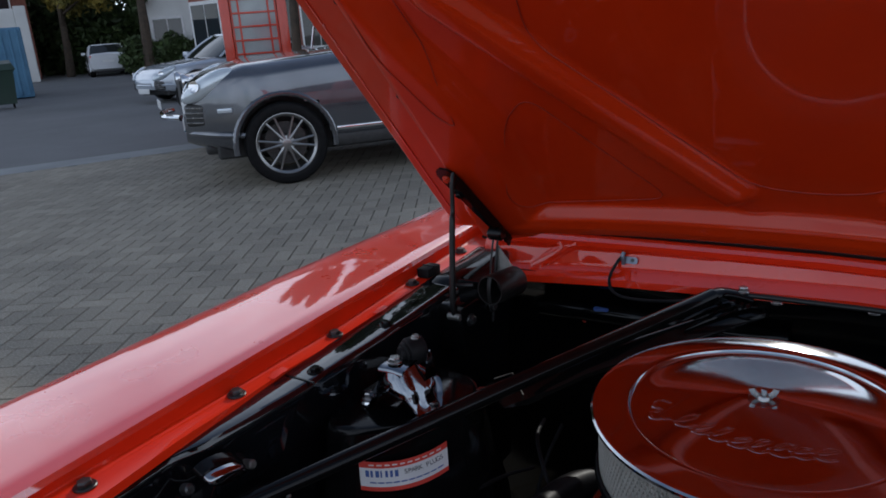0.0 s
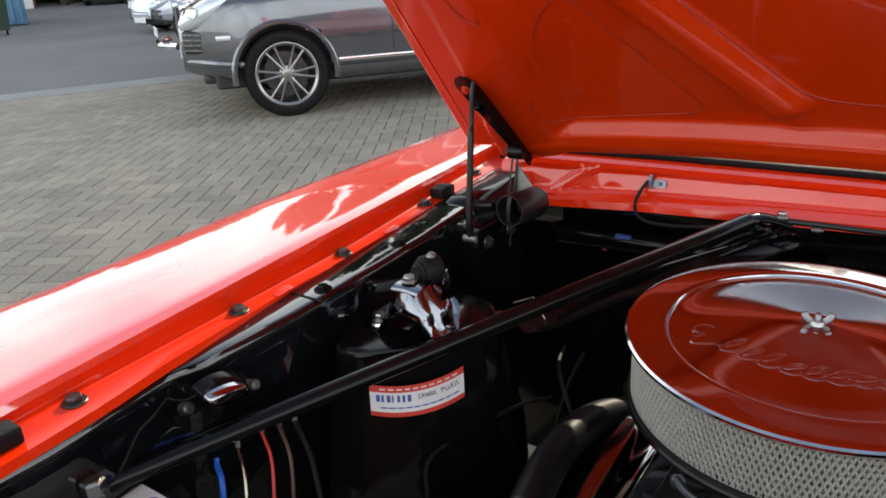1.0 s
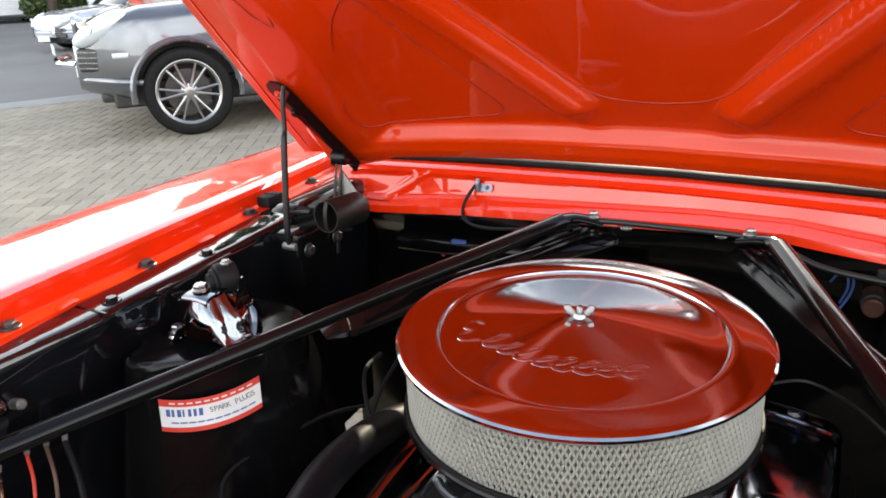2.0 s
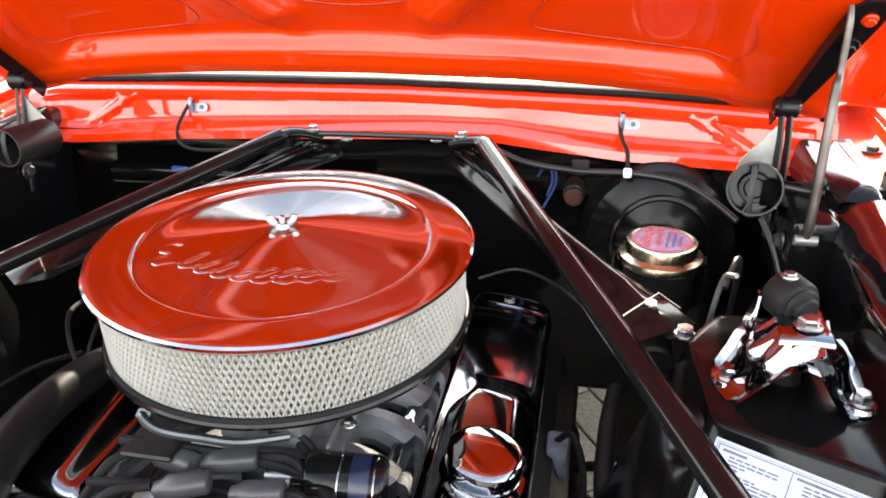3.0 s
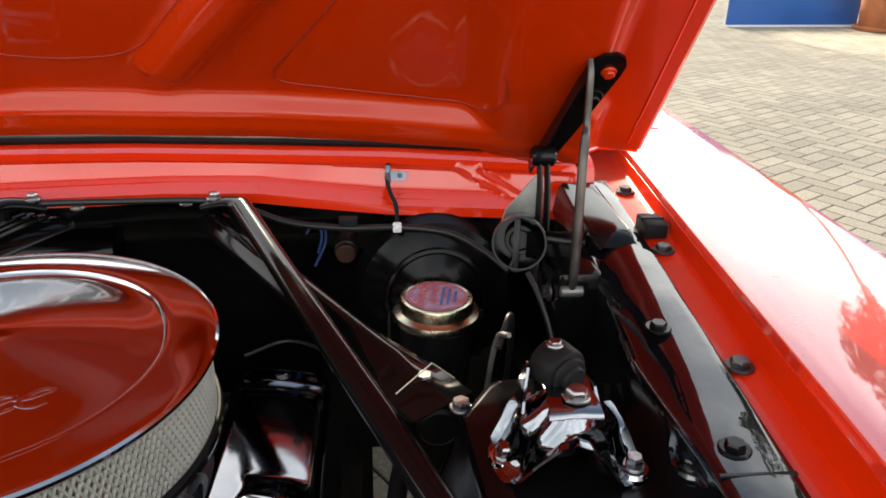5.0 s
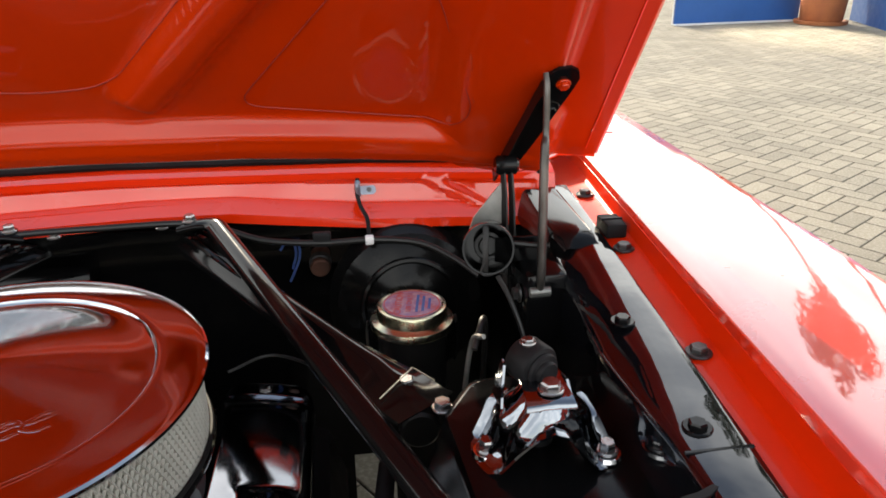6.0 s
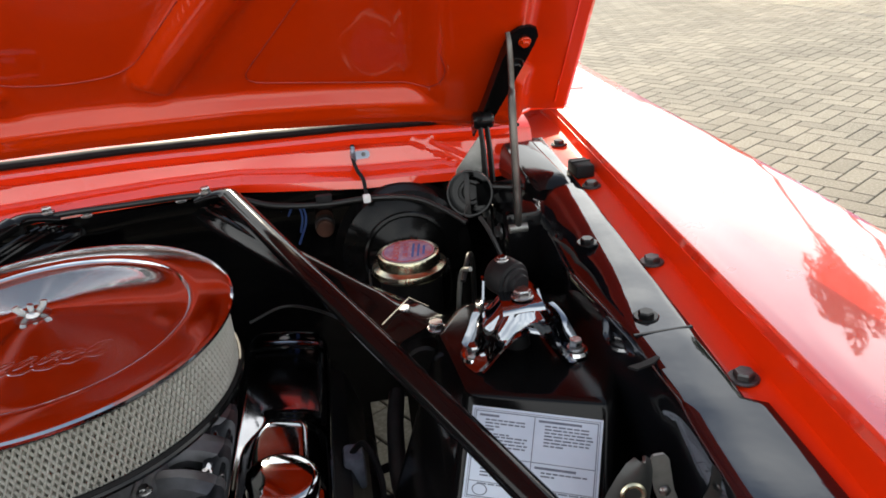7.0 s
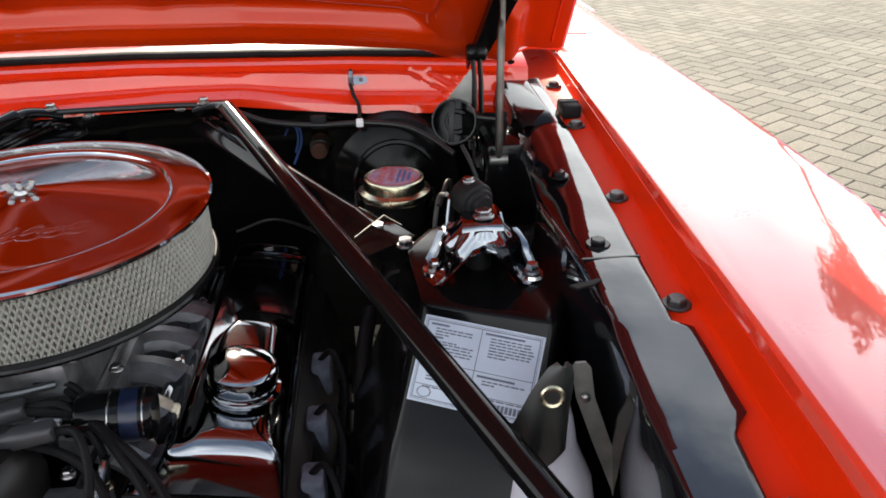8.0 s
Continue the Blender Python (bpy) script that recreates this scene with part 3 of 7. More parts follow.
# ---- engine bay: bolts and buffers ----
for _s in (1, -1):
    for y in (-0.64, -0.455, -0.235, -0.03, 0.19, 0.365):
        b = thing("fender_bolt", "dark steel hexagon bolt holding the red wing flange", "bolt", "wing bolts", m=Matrix.Translation((_s * (LIP_X(y) - (0.019 if _s > 0 else 0.0145)), y, SEAT_Z(_s, y) + 0.0005)))
        hex_bolt(b, "bolt_head", (0, 0, 0.0), 0.0085, 0.0078, DARK_STEEL, 0.0125, m=Matrix.Rotation(random.uniform(0, 1), 4, "Z"))
    for y in (0.028, -0.132):
        b = thing("apron_bolt", "black painted hexagon bolt on the inner wing ledge", "bolt", "inner wing bolts", m=Matrix.Translation((_s * 0.561, y, FLANGE_Z(y) + 0.003)))
        hex_bolt(b, "bolt_head", (0, 0, 0), 0.0076, 0.0070, BLACK, 0.0120, m=Matrix.Rotation(random.uniform(0, 1), 4, "Z"))
    for y in ((0.238,) if _s == 1 else (0.238, -0.535)):
        b = thing("rubber_buffer", "small black rubber bonnet buffer on the wing flange", "buffer", "bonnet buffers", m=Matrix.Translation((_s * (LIP_X(y) - 0.020), y, SEAT_Z(_s, y))))
        part("block", box((0.026, 0.040, 0.018), (0, 0, 0.009), 0.003, 2), RUBBER, b)
        part("groove", box((0.0268, 0.003, 0.006), (0, 0.001, 0.0166), 0.0008, 1), SATIN, b)

# folded reinforcement plate where the ledge meets the scuttle
for _s in (1, -1):
    _z = FLANGE_Z(0.28) + 0.003
    rows = []
    for y, dz, xi in ((0.196, -0.004, 0.556), (0.206, 0.004, 0.552), (0.216, 0.0085, 0.548), (0.226, 0.0095, 0.546), (0.30, 0.0105, 0.547), (0.37, 0.012, 0.550)):
        rows.append([(_s * x, y, _z + h) for x, h in ((xi - 0.010, dz - 0.040), (xi - 0.004, dz - 0.006), (xi, dz - 0.001), (xi + 0.004, dz), (0.590, dz - 0.0015), (0.596, dz - 0.004), (0.598, -0.004))])
    part("reinforcement_plate", thicken(loft(rows), 0.0015), BLACK, car_black, "folded gloss black reinforcement plate", smooth=30)

# seam across the inner wing ledge and the little leaf-shaped tab in front of it
for _s in (1, -1):
    part("seam", box((0.056, 0.004, 0.002), (_s * 0.566, -0.158, FLANGE_Z(-0.158) + 0.0035), 0.0008, 1), BLACK, car_black)
part("tab", prism([(0.516, -0.200), (0.530, -0.197), (0.544, -0.191), (0.547, -0.194), (0.538, -0.201), (0.522, -0.206)], 0.002, m=Matrix.Translation((0, 0, FLANGE_Z(-0.2) + 0.002))), RUBBER, car_black)


# ---- air cleaner ----
AC = Matrix.Translation((-0.003, -0.017, 0.880)) @ Vector((0.005, -0.0237, 1)).to_track_quat("Z", "Y").to_matrix().to_4x4()
AC_ROUND = 1.033
AC = AC @ Matrix.Rotation(-math.atan2((AC.to_3x3() @ Vector((1, 0, 0))).y, (AC.to_3x3() @ Vector((1, 0, 0))).x), 4, "Z")
air_cleaner = thing("air_cleaner", "round chrome air cleaner with an off-white pleated filter on the engine", "air cleaner", m=AC @ Matrix.Diagonal((AC_ROUND, AC_ROUND, 1, 1)))
dome = lambda r: 0.0115 - 2.39 * r * r if r < 0.03 else 0.00935 - 0.143 * (min(r, 0.122) - 0.03) - 0.06 * max(0.0, r - 0.122)
LID = [(0.0, 0.0115)] + [(r, dome(r)) for r in [0.006 + 0.006 * i for i in range(21)]]
LID += [(0.1325, -0.0046), (0.1350, -0.0045), (0.1365, -0.0030), (0.1378, -0.0006), (0.1395, 0.0002), (0.146, 0.0003), (0.158, 0.0002), (0.168, -0.0002), (0.1735, -0.0006),
        (0.1755, -0.0012), (0.1775, -0.003), (0.178, -0.0055), (0.1765, -0.008), (0.173, -0.009), (0.169, -0.008), (0.165, -0.0065), (0.0, -0.0062)]
LID_CHROME = material("lid_chrome", (0.56, 0.57, 0.59), 0.075, metal=1.0, color2=(0.47, 0.48, 0.50), scale=9.0, bump=0.02, bump_scale=9, rough_var=0.03)
lid = part("lid", lathe(LID, 160), LID_CHROME, air_cleaner, "mirror chrome lid reflecting the red bonnet", smooth=25)
# embossed flourish on the lid, drawn as plain loops and strokes
lid_z = dome
STROKES = [[(-0.086, -0.030), (-0.100, -0.028), (-0.103, -0.041), (-0.091, -0.046), (-0.101, -0.054), (-0.095, -0.064), (-0.077, -0.060)]]
for k, (hgt, wid, lean) in enumerate(((0.018, 0.013, 0.3), (0.014, 0.012, 0.4), (0.018, 0.012, 0.3), (0.012, 0.013, 0.4), (0.016, 0.012, 0.3), (0.018, 0.013, 0.4), (0.013, 0.012, 0.3), (0.016, 0.012, 0.4))):
    x0, y0 = -0.070 + k * 0.0185, -0.062 - 0.020 * math.sin(math.pi * (k + 0.5) / 8)
    STROKES.append([(x0 - 0.004, y0 + 0.003), (x0 + wid * 0.5, y0 + hgt * 0.35), (x0 + wid + lean * hgt, y0 + hgt), (x0 + wid * 0.3 + lean * hgt, y0 + hgt * 0.9), (x0, y0), (x0 + wid * 0.8, y0 - 0.003), (x0 + wid * 1.5, y0 + 0.003)])
for st in STROKES:
    q = [(x, y, lid_z(math.hypot(x, y)) - 0.00240) for x, y in st]
    part("embossed_stroke", tube(q, 0.0030, 16, 5), LID_CHROME, lid)
# wing nut on its stud and washer
nut = bmesh.new()
lathe([(0, 0.0098), (0.0155, 0.0098), (0.0170, 0.0104), (0.0150, 0.0114), (0.0070, 0.0116), (0.0062, 0.0150), (0.0048, 0.0165), (0, 0.0165)], 28, nut)
for a in (18, 198):
    m = Matrix.Rotation(radians(a), 4, "Z")
    pts = [m @ Vector(q) for q in ((0.002, 0, 0.0130), (0.0065, 0, 0.0150), (0.0105, 0, 0.0195), (0.0120, 0, 0.0240))]
    tube(pts, 0.002, 8, 4, nut, section=(0.0014, 0.0034))
lathe([(0.0030, 0.016), (0.0030, 0.0225), (0.0022, 0.0235), (0, 0.0235)], 12, nut)
part("wing_nut", nut, STEEL, air_cleaner, "bright wing nut")
# paper pleats behind a diamond mesh of wire
NP = 150
rows = []
for z in (-0.0085, -0.020, -0.050, -0.074, -0.0785):
    rows.append([((0.1655 if i % 2 else 0.1575) * math.cos(math.pi * i / NP), (0.1655 if i % 2 else 0.1575) * math.sin(math.pi * i / NP), z) for i in range(2 * NP)])
part("filter_element", loft(rows, closed=True), PAPER, air_cleaner, "pleated off-white paper filter", smooth=0)
MESHWIRE = material("filter_mesh", (0.29, 0.285, 0.255), 0.55, color2=(0.245, 0.24, 0.21), scale=60)
vs, fs = [], []
ND, ROWS_ = 188, 11
for dirn in (1, -1):
    for i in range(ND):
        for k in range(ROWS_ * 2):
            a0 = 2 * math.pi * (i + dirn * k * 0.25) / ND
            a1 = 2 * math.pi * (i + dirn * (k + 1) * 0.25) / ND
            z0, z1 = -0.0085 - 0.070 * k / (ROWS_ * 2), -0.0085 - 0.070 * (k + 1) / (ROWS_ * 2)
            n0 = len(vs)
            for a, z in ((a0, z0), (a1, z1)):
                for da, dr in ((-0.0088, 0.1678), (0.0088, 0.1678), (0.0, 0.1698)):
                    vs.append((dr * math.cos(a + da), dr * math.sin(a + da), z))
            fs += [(n0, n0 + 2, n0 + 5, n0 + 3), (n0 + 2, n0 + 1, n0 + 4, n0 + 5)]
me = bpy.data.meshes.new("wire_mesh")
me.from_pydata(vs, [], fs)
me.materials.append(MESHWIRE)
wm = new("wire_mesh", me)
wm.parent = air_cleaner
tagged(wm, "expanded metal mesh")
part("base", lathe([(0.02, -0.098), (0.10, -0.098), (0.13, -0.092), (0.155, -0.0860), (0.171, -0.0850), (0.1745, -0.0835), (0.1750, -0.0805), (0.1735, -0.0780), (0.170, -0.0785), (0.02, -0.0785)], 120), BLACK, air_cleaner, "black base pan")
part("rubber_ring", lathe([(0.1705, -0.074), (0.1725, -0.074), (0.1735, -0.0775), (0.1705, -0.078)], 96, close=True), RUBBER, air_cleaner)

# ---- carburettor, manifold and engine ----
engine = thing("engine", "V8 engine with a cast manifold, dark block and chrome rocker covers", "engine", m=Matrix.Translation((0, 0, 0)))
part("block", box((0.40, 0.62, 0.30), (0, -0.02, 0.42), 0.03, 2), SATIN, engine)
for _s in (1, -1):
    bm = bmesh.new()
    loft([[(_s * 0.05, y, 0.62), (_s * 0.10, y, 0.645), (_s * 0.16, y, 0.655), (_s * 0.265, y, 0.600), (_s * 0.285, y, 0.53), (_s * 0.20, y, 0.45), (_s * 0.05, y, 0.50)] for y in (-0.27, -0.1, 0.1, 0.255)], closed=True, cap=True, bm=bm)
    part("cylinder_head", bm, SATIN, engine)
part("intake_manifold", box((0.13, 0.20, 0.05), (0, -0.02, 0.665), 0.012, 2), ALU, engine, "grey cast aluminium intake manifold")
for y in (-0.16, -0.09, -0.02, 0.05, 0.12):
    for _s in (1, -1):
        part("inlet_runner", tube([(_s * 0.03, y * 0.7 - 0.01, 0.66), (_s * 0.08, y * 0.9, 0.662), (_s * 0.135, y, 0.63)], [0.022, 0.02, 0.024], 10, 4), ALU, engine)
part("manifold_front", box((0.16, 0.06, 0.04), (0.01, -0.22, 0.645), 0.012, 2), ALU, engine)
carb = bmesh.new()
box((0.105, 0.15, 0.055), (0, -0.015, 0.725), 0.010, 2, carb)
carb = part("carburettor", carb, ALU, engine, "cast alloy carburettor")
for y in (-0.105, 0.075):
    part("float_bowl", box((0.085, 0.045, 0.04), (0, y, 0.735), 0.008, 2), ALU, carb)
part("air_horn", lathe([(0.0, 0.75), (0.065, 0.75), (0.065, 0.795), (0.0, 0.795)], 40, m=Matrix.Translation((-0.003, -0.017, 0))), ALU, carb)
part("base_plate", box((0.11, 0.17, 0.012), (0, -0.015, 0.695), 0.003, 1), ALU, carb)
for i, (x, y, z) in enumerate(((0.045, -0.115, 0.752), (-0.035, -0.118, 0.752), (0.066, -0.07, 0.705), (0.072, -0.15, 0.69), (-0.07, -0.09, 0.705), (0.055, -0.20, 0.683), (0.09, -0.215, 0.678))):
    hex_bolt(engine, "engine_bolt", (x, y, z), 0.006, 0.007, (STEEL, BRASS, STEEL, BRASS, STEEL, STEEL, BRASS)[i], 0.008)
RED_CAST = material("red_oxide_casting", (0.32, 0.03, 0.02), 0.5, color2=(0.16, 0.02, 0.015), scale=30, bump=0.2, bump_scale=120)
part("linkage_plate", box((0.05, 0.10, 0.006), (-0.085, -0.13, 0.735), 0.002, 1), SATIN, engine)
part("red_flange", box((0.09, 0.05, 0.02), (0.085, -0.245, 0.655), 0.005, 2), RED_CAST, engine, "red painted casting flange")
PIPE_GREY = material("grey_pipe", (0.12, 0.13, 0.14), 0.35, metal=0.8, color2=(0.08, 0.085, 0.09), scale=40)
part("fuel_pipe", tube([(-0.090, -0.160, 0.768), (-0.084, -0.171, 0.775), (-0.075, -0.176, 0.771), (-0.062, -0.176, 0.765), (-0.037, -0.167, 0.755), (-0.005, -0.156, 0.745), (0.03, -0.13, 0.735)], 0.0043, 10, 6), PIPE_GREY, engine, "bent grey fuel pipe")
part("fuel_union", rod((-0.088, -0.160, 0.764), (-0.083, -0.170, 0.776), 0.0065, seg=6), STEEL, engine)

# rocker covers: long chrome pressings with a raised middle
# chrome darkened in its colour to stand in for dark reflections not modelled
COVER_CHROME = material("dimmed_chrome", (0.24, 0.255, 0.28), 0.085, metal=1.0, color2=(0.19, 0.20, 0.22), scale=14.0, bump=0.10, bump_scale=12, rough_var=0.03)


# here too the missing dark reflections are put into the chrome's colour
CAP_TOP_CHROME = material("filler_chrome", (0.36, 0.37, 0.39), 0.05, metal=1.0, color2=(0.30, 0.31, 0.33), scale=14.0, rough_var=0.03)


def rocker_cover(sx):
    """Pressed cover: a low tray with a step at the rear and a raised deck towards the front that carries the filler cap."""
    rc = thing("rocker_cover", "polished chrome rocker cover on the engine's side", "rocker cover", "rocker covers")
    tilt = Matrix.Translation((sx * 0.194, 0.0, 0.638)) @ Matrix.Rotation(radians(-2.0), 4, "X") @ Matrix.Rotation(sx * radians(10), 4, "Y")
    rear = 0.262
    ys = [-0.212, -0.211, -0.209, -0.206] + [-0.203 + 0.0058 * i for i in range(79)] + [rear - 0.007, rear - 0.004, rear - 0.002, rear - 0.001]
    us = [i / 24 - 1 for i in range(49)]
    rows = []
    for y in ys:
        end = (smoothstep(-0.213, -0.198, y) * (1 - smoothstep(rear - 0.014, rear, y))) ** 0.5
        corner = 0.018 * smoothstep(rear - 0.035, rear, y) ** 2      # rounded plan at the rear
        ramp = 1 - smoothstep(-0.012, 0.050, y)
        deck = smoothstep(-0.206, -0.186, y) * ramp
        groove = 0.0035 * math.exp(-((y - rear + 0.050) / 0.007) ** 2)
        # the raised deck is waisted on the engine's side where it begins
        left = -0.040 + 0.020 * math.exp(-((y - 0.020) / 0.030) ** 2)
        right = 0.044 - 0.006 * smoothstep(0.0, 0.05, y)
        row = []
        for u in us:
            x = (0.053 - corner) * math.copysign(abs(u) ** 0.8, u)
            side = max(0.0, 1 - max(0.0, u) ** 9) ** 0.5
            d = deck * smoothstep(left - 0.010, left + 0.010, x) * (1 - smoothstep(right - 0.030, right + 0.009, x))
            crown = 0.0045 * (1 - (x / 0.053) ** 2)
            z = (0.050 + crown - groove) * end * side + (0.006 + 0.085 * (y + 0.2)) * d
            row.append((sx * x, y, z))
        # flank that slopes away towards the manifold, with a rolled foot
        foot = [(sx * ((x0 if sx > 0 else -0.0565 + 0.45 * (x0 + 0.0565)) + corner), y, z0 * end + 0.001) for x0, z0 in ((-0.096, 0.0), (-0.094, 0.003), (-0.089, 0.0045), (-0.085, 0.004), (-0.080, 0.007), (-0.0745, 0.012), (-0.0705, 0.018), (-0.066, 0.030), (-0.0605, 0.040), (-0.0565, 0.0465))]
        rows.append(foot + row)
    bm = loft(rows, m=tilt)
    part("cover", bm, COVER_CHROME, rc, smooth=60)
    part("flange", box((0.150, 0.480, 0.004), (-sx * 0.020, 0.025, 0.0), 0.0015, 1, m=tilt), SATIN, rc)
    for y in (-0.15, 0.0, 0.15):
        hex_bolt(rc, "cover_bolt", tilt @ Vector((-sx * 0.0880, y, 0.004)), 0.0042, 0.007, STEEL, 0.007)
    hex_bolt(rc, "rear_bolt", tilt @ Vector((-sx * 0.012, 0.234, 0.0530)), 0.0065, 0.004, STEEL, 0.009)
    if sx > 0:
        c = tilt @ Vector((0.0, -0.125, 0.0672))
        m = Matrix.Translation(c) @ Matrix.Rotation(sx * radians(8), 4, "Y")
        cap = part("filler_cap", lathe([(0.033, 0), (0.0345, 0.002), (0.0345, 0.008), (0.034, 0.010), (0.0350, 0.012), (0.0356, 0.024), (0.0350, 0.029), (0.0325, 0.0315), (0.0285, 0.0328), (0, 0.0333)], 56, m=m), CAP_TOP_CHROME, rc, "push-in chrome oil filler cap", smooth=30)
        part("cap_band", lathe([(0.0346, 0.0010), (0.0385, 0.002), (0.0385, 0.0045), (0.0346, 0.0055)], 56, m=m), CAP_TOP_CHROME, cap)
    else:
        c = tilt @ Vector((0.0, 0.05, 0.055))
        part("breather", lathe([(0.018, 0), (0.018, 0.03), (0.012, 0.034), (0, 0.034)], 24, m=Matrix.Translation(c)), RUBBER, rc)
    return rc


rocker_cover(1)
rocker_cover(-1)
# a wire loom stands clear of the cover at the rear of the right bank
part("earth_strap", tube([(0.15, 0.235, 0.715), (0.20, 0.255, 0.722), (0.255, 0.235, 0.712), (0.30, 0.19, 0.70)], 0.0022, 6, 6), SATIN, engine)

# plug boots and exhaust side
BOOT = material("grey_heat_sleeve", (0.17, 0.19, 0.24), 0.6, color2=(0.07, 0.08, 0.11), scale=60, bump=0.3, bump_scale=150)
for _s in (1, -1):
    for y in (0.052, -0.055, -0.150, -0.24):
        part("spark_plug_sleeve", box((0.026, 0.034, 0.05), (_s * 0.269, y, 0.590), 0.006, 2), BOOT, engine, "grey spark plug sleeve")
        part("plug_lead", tube([(_s * 0.262, y, 0.605), (_s * 0.285, y - 0.01, 0.63), (_s * 0.30, y - 0.05, 0.60), (_s * 0.29, y - 0.12, 0.55)], 0.004, 8, 5), RUBBER, engine)
    part("exhaust_manifold", tube([(_s * 0.268, 0.20, 0.50), (_s * 0.275, 0.05, 0.50), (_s * 0.285, -0.12, 0.49), (_s * 0.285, -0.25, 0.47)], 0.029, 12, 4), SATIN, engine)

# ignition coil lying across the manifold, with its leads
coil = thing("ignition_coil", "black ignition coil with a blue label lying on the manifold", "ignition coil")
m, _l = axis_m((0.037, -0.150, 0.706), (0.145, -0.138, 0.700))
part("can", lathe([(0, 0), (0.012, 0.001), (0.017, 0.004), (0.017, 0.012), (0.0245, 0.015), (0.0265, 0.018), (0.0265, 0.081), (0.024, 0.086), (0, 0.086)], 32, m=m), BLACK, coil)
part("label_band", lathe([(0.0266, 0.056), (0.0268, 0.057), (0.0268, 0.072), (0.0266, 0.073)], 32, m=m), material("coil_label", (0.006, 0.009, 0.026), 0.28, color2=(0.012, 0.02, 0.05), scale=60), coil, "dark blue label band")
for k, w in enumerate((0.012, 0.009, 0.011, 0.007, 0.012, 0.010, 0.006, 0.011)):
    part("print_bar", box((0.0003, 0.0012, w), (0.0270, 0, 0.0645)), WHITE, coil, at=m @ Matrix.Rotation(radians(-30 - 9 * k), 4, "Z"))
for z in (0.045, 0.0765):
    part("clamp", lathe([(0.0267, z), (0.0276, z + 0.0005), (0.0276, z + 0.0018), (0.0267, z + 0.0023)], 32, m=m), STEEL, coil)
part("terminal", lathe([(0.011, -0.022), (0.011, 0.002), (0, 0.002)], 16, m=m), STEEL, coil)
for pts, r in (([(0.02, -0.098, 0.715), (-0.02, -0.10, 0.73), (-0.06, -0.13, 0.735), (-0.12, -0.19, 0.70)], 0.010), ([(-0.10, -0.125, 0.742), (-0.03, -0.117, 0.735), (0.03, -0.119, 0.725), (0.085, -0.175, 0.71), (0.15, -0.245, 0.70), (0.20, -0.34, 0.66)], 0.0048),
               ([(-0.12, -0.16, 0.735), (-0.02, -0.155, 0.728), (0.06, -0.16, 0.716), (0.11, -0.21, 0.705), (0.15, -0.27, 0.695), (0.19, -0.36, 0.66)], 0.0048), ([(-0.13, -0.20, 0.72), (-0.03, -0.185, 0.715), (0.05, -0.195, 0.705), (0.10, -0.24, 0.69), (0.12, -0.32, 0.66)], 0.0045),
               ([(0.01, -0.13, 0.735), (0.045, -0.125, 0.728), (0.075, -0.16, 0.70), (0.07, -0.22, 0.685)], 0.0032)):
    t = thing("ignition_lead", "black rubber ignition lead crossing the engine's front", "cable", "ignition leads")
    part("lead", tube(pts, r, 10, 6), RUBBER, t)
# boots of the leads, standing round the distributor
BOOT_RUBBER = material("grey_boot_rubber", (0.030, 0.031, 0.034), 0.42, color2=(0.045, 0.046, 0.05), scale=20, bump=0.15, bump_scale=90)
for p0, p1, lead in (((-0.094, -0.159), (-0.042, -0.172), [(-0.094, -0.160), (-0.120, -0.180), (-0.134, -0.225), (-0.17, -0.31)]),
                     ((-0.040, -0.166), (0.010, -0.154), [(0.008, -0.150), (0.042, -0.151), (0.070, -0.171), (0.088, -0.200), (0.10, -0.28)]),
                     ((-0.065, -0.203), (-0.019, -0.189), [(-0.068, -0.201), (-0.098, -0.213), (-0.127, -0.231), (-0.16, -0.29)]),
                     ((0.002, -0.196), (0.049, -0.189), [(0.049, -0.189), (0.071, -0.197), (0.09, -0.24), (0.10, -0.32)]),
                     ((-0.030, -0.236), (0.012, -0.226), [(-0.030, -0.236), (-0.07, -0.250), (-0.11, -0.29), (-0.14, -0.36)])):
    t = thing("ignition_lead", "dark grey ignition lead ending in a moulded rubber boot", "cable", "ignition leads")
    bmx_, bl_ = axis_m((*p0, 0.724), (*p1, 0.728))
    rows = []
    for k, sc in ((0.0, 0.45), (0.03, 0.62), (0.16, 0.72), (0.24, 0.98), (0.5, 1.0), (0.86, 1.0), (0.97, 0.94), (1.0, 0.78)):
        rows.append([(0.0105 * sc * math.copysign(abs(math.cos(a)) ** 0.6, math.cos(a)), 0.0088 * sc * math.copysign(abs(math.sin(a)) ** 0.6, math.sin(a)), bl_ * k) for a in [i * 0.3927 for i in range(16)]])
    part("boot", loft(rows, closed=True, cap=True, m=bmx_), BOOT_RUBBER, t, "moulded grey rubber boot", smooth=40)
    part("lead", tube([(x, y, 0.726 - 0.02 * max(0, i - 1)) for i, (x, y) in enumerate(lead)], 0.0042, 10, 6), RUBBER, t)
# distributor and front cover
part("distributor_body", rod((-0.015, -0.200, 0.58), (-0.015, -0.200, 0.66), 0.035, seg=24, bevel=0.004), ALU, engine)
part("distributor_cap", lathe([(0.045, 0), (0.047, 0.02), (0.04, 0.045), (0.028, 0.055), (0, 0.056)], 24, m=Matrix.Translation((-0.015, -0.200, 0.66))), SATIN, engine)
part("timing_cover", box((0.30, 0.10, 0.34), (0, -0.34, 0.46), 0.03, 2), SATIN, engine)
part("water_outlet", tube([(0.02, -0.27, 0.64), (0.04, -0.31, 0.66), (0.06, -0.37, 0.655), (0.09, -0.46, 0.64)], 0.022, 14, 5), BRASS, engine)
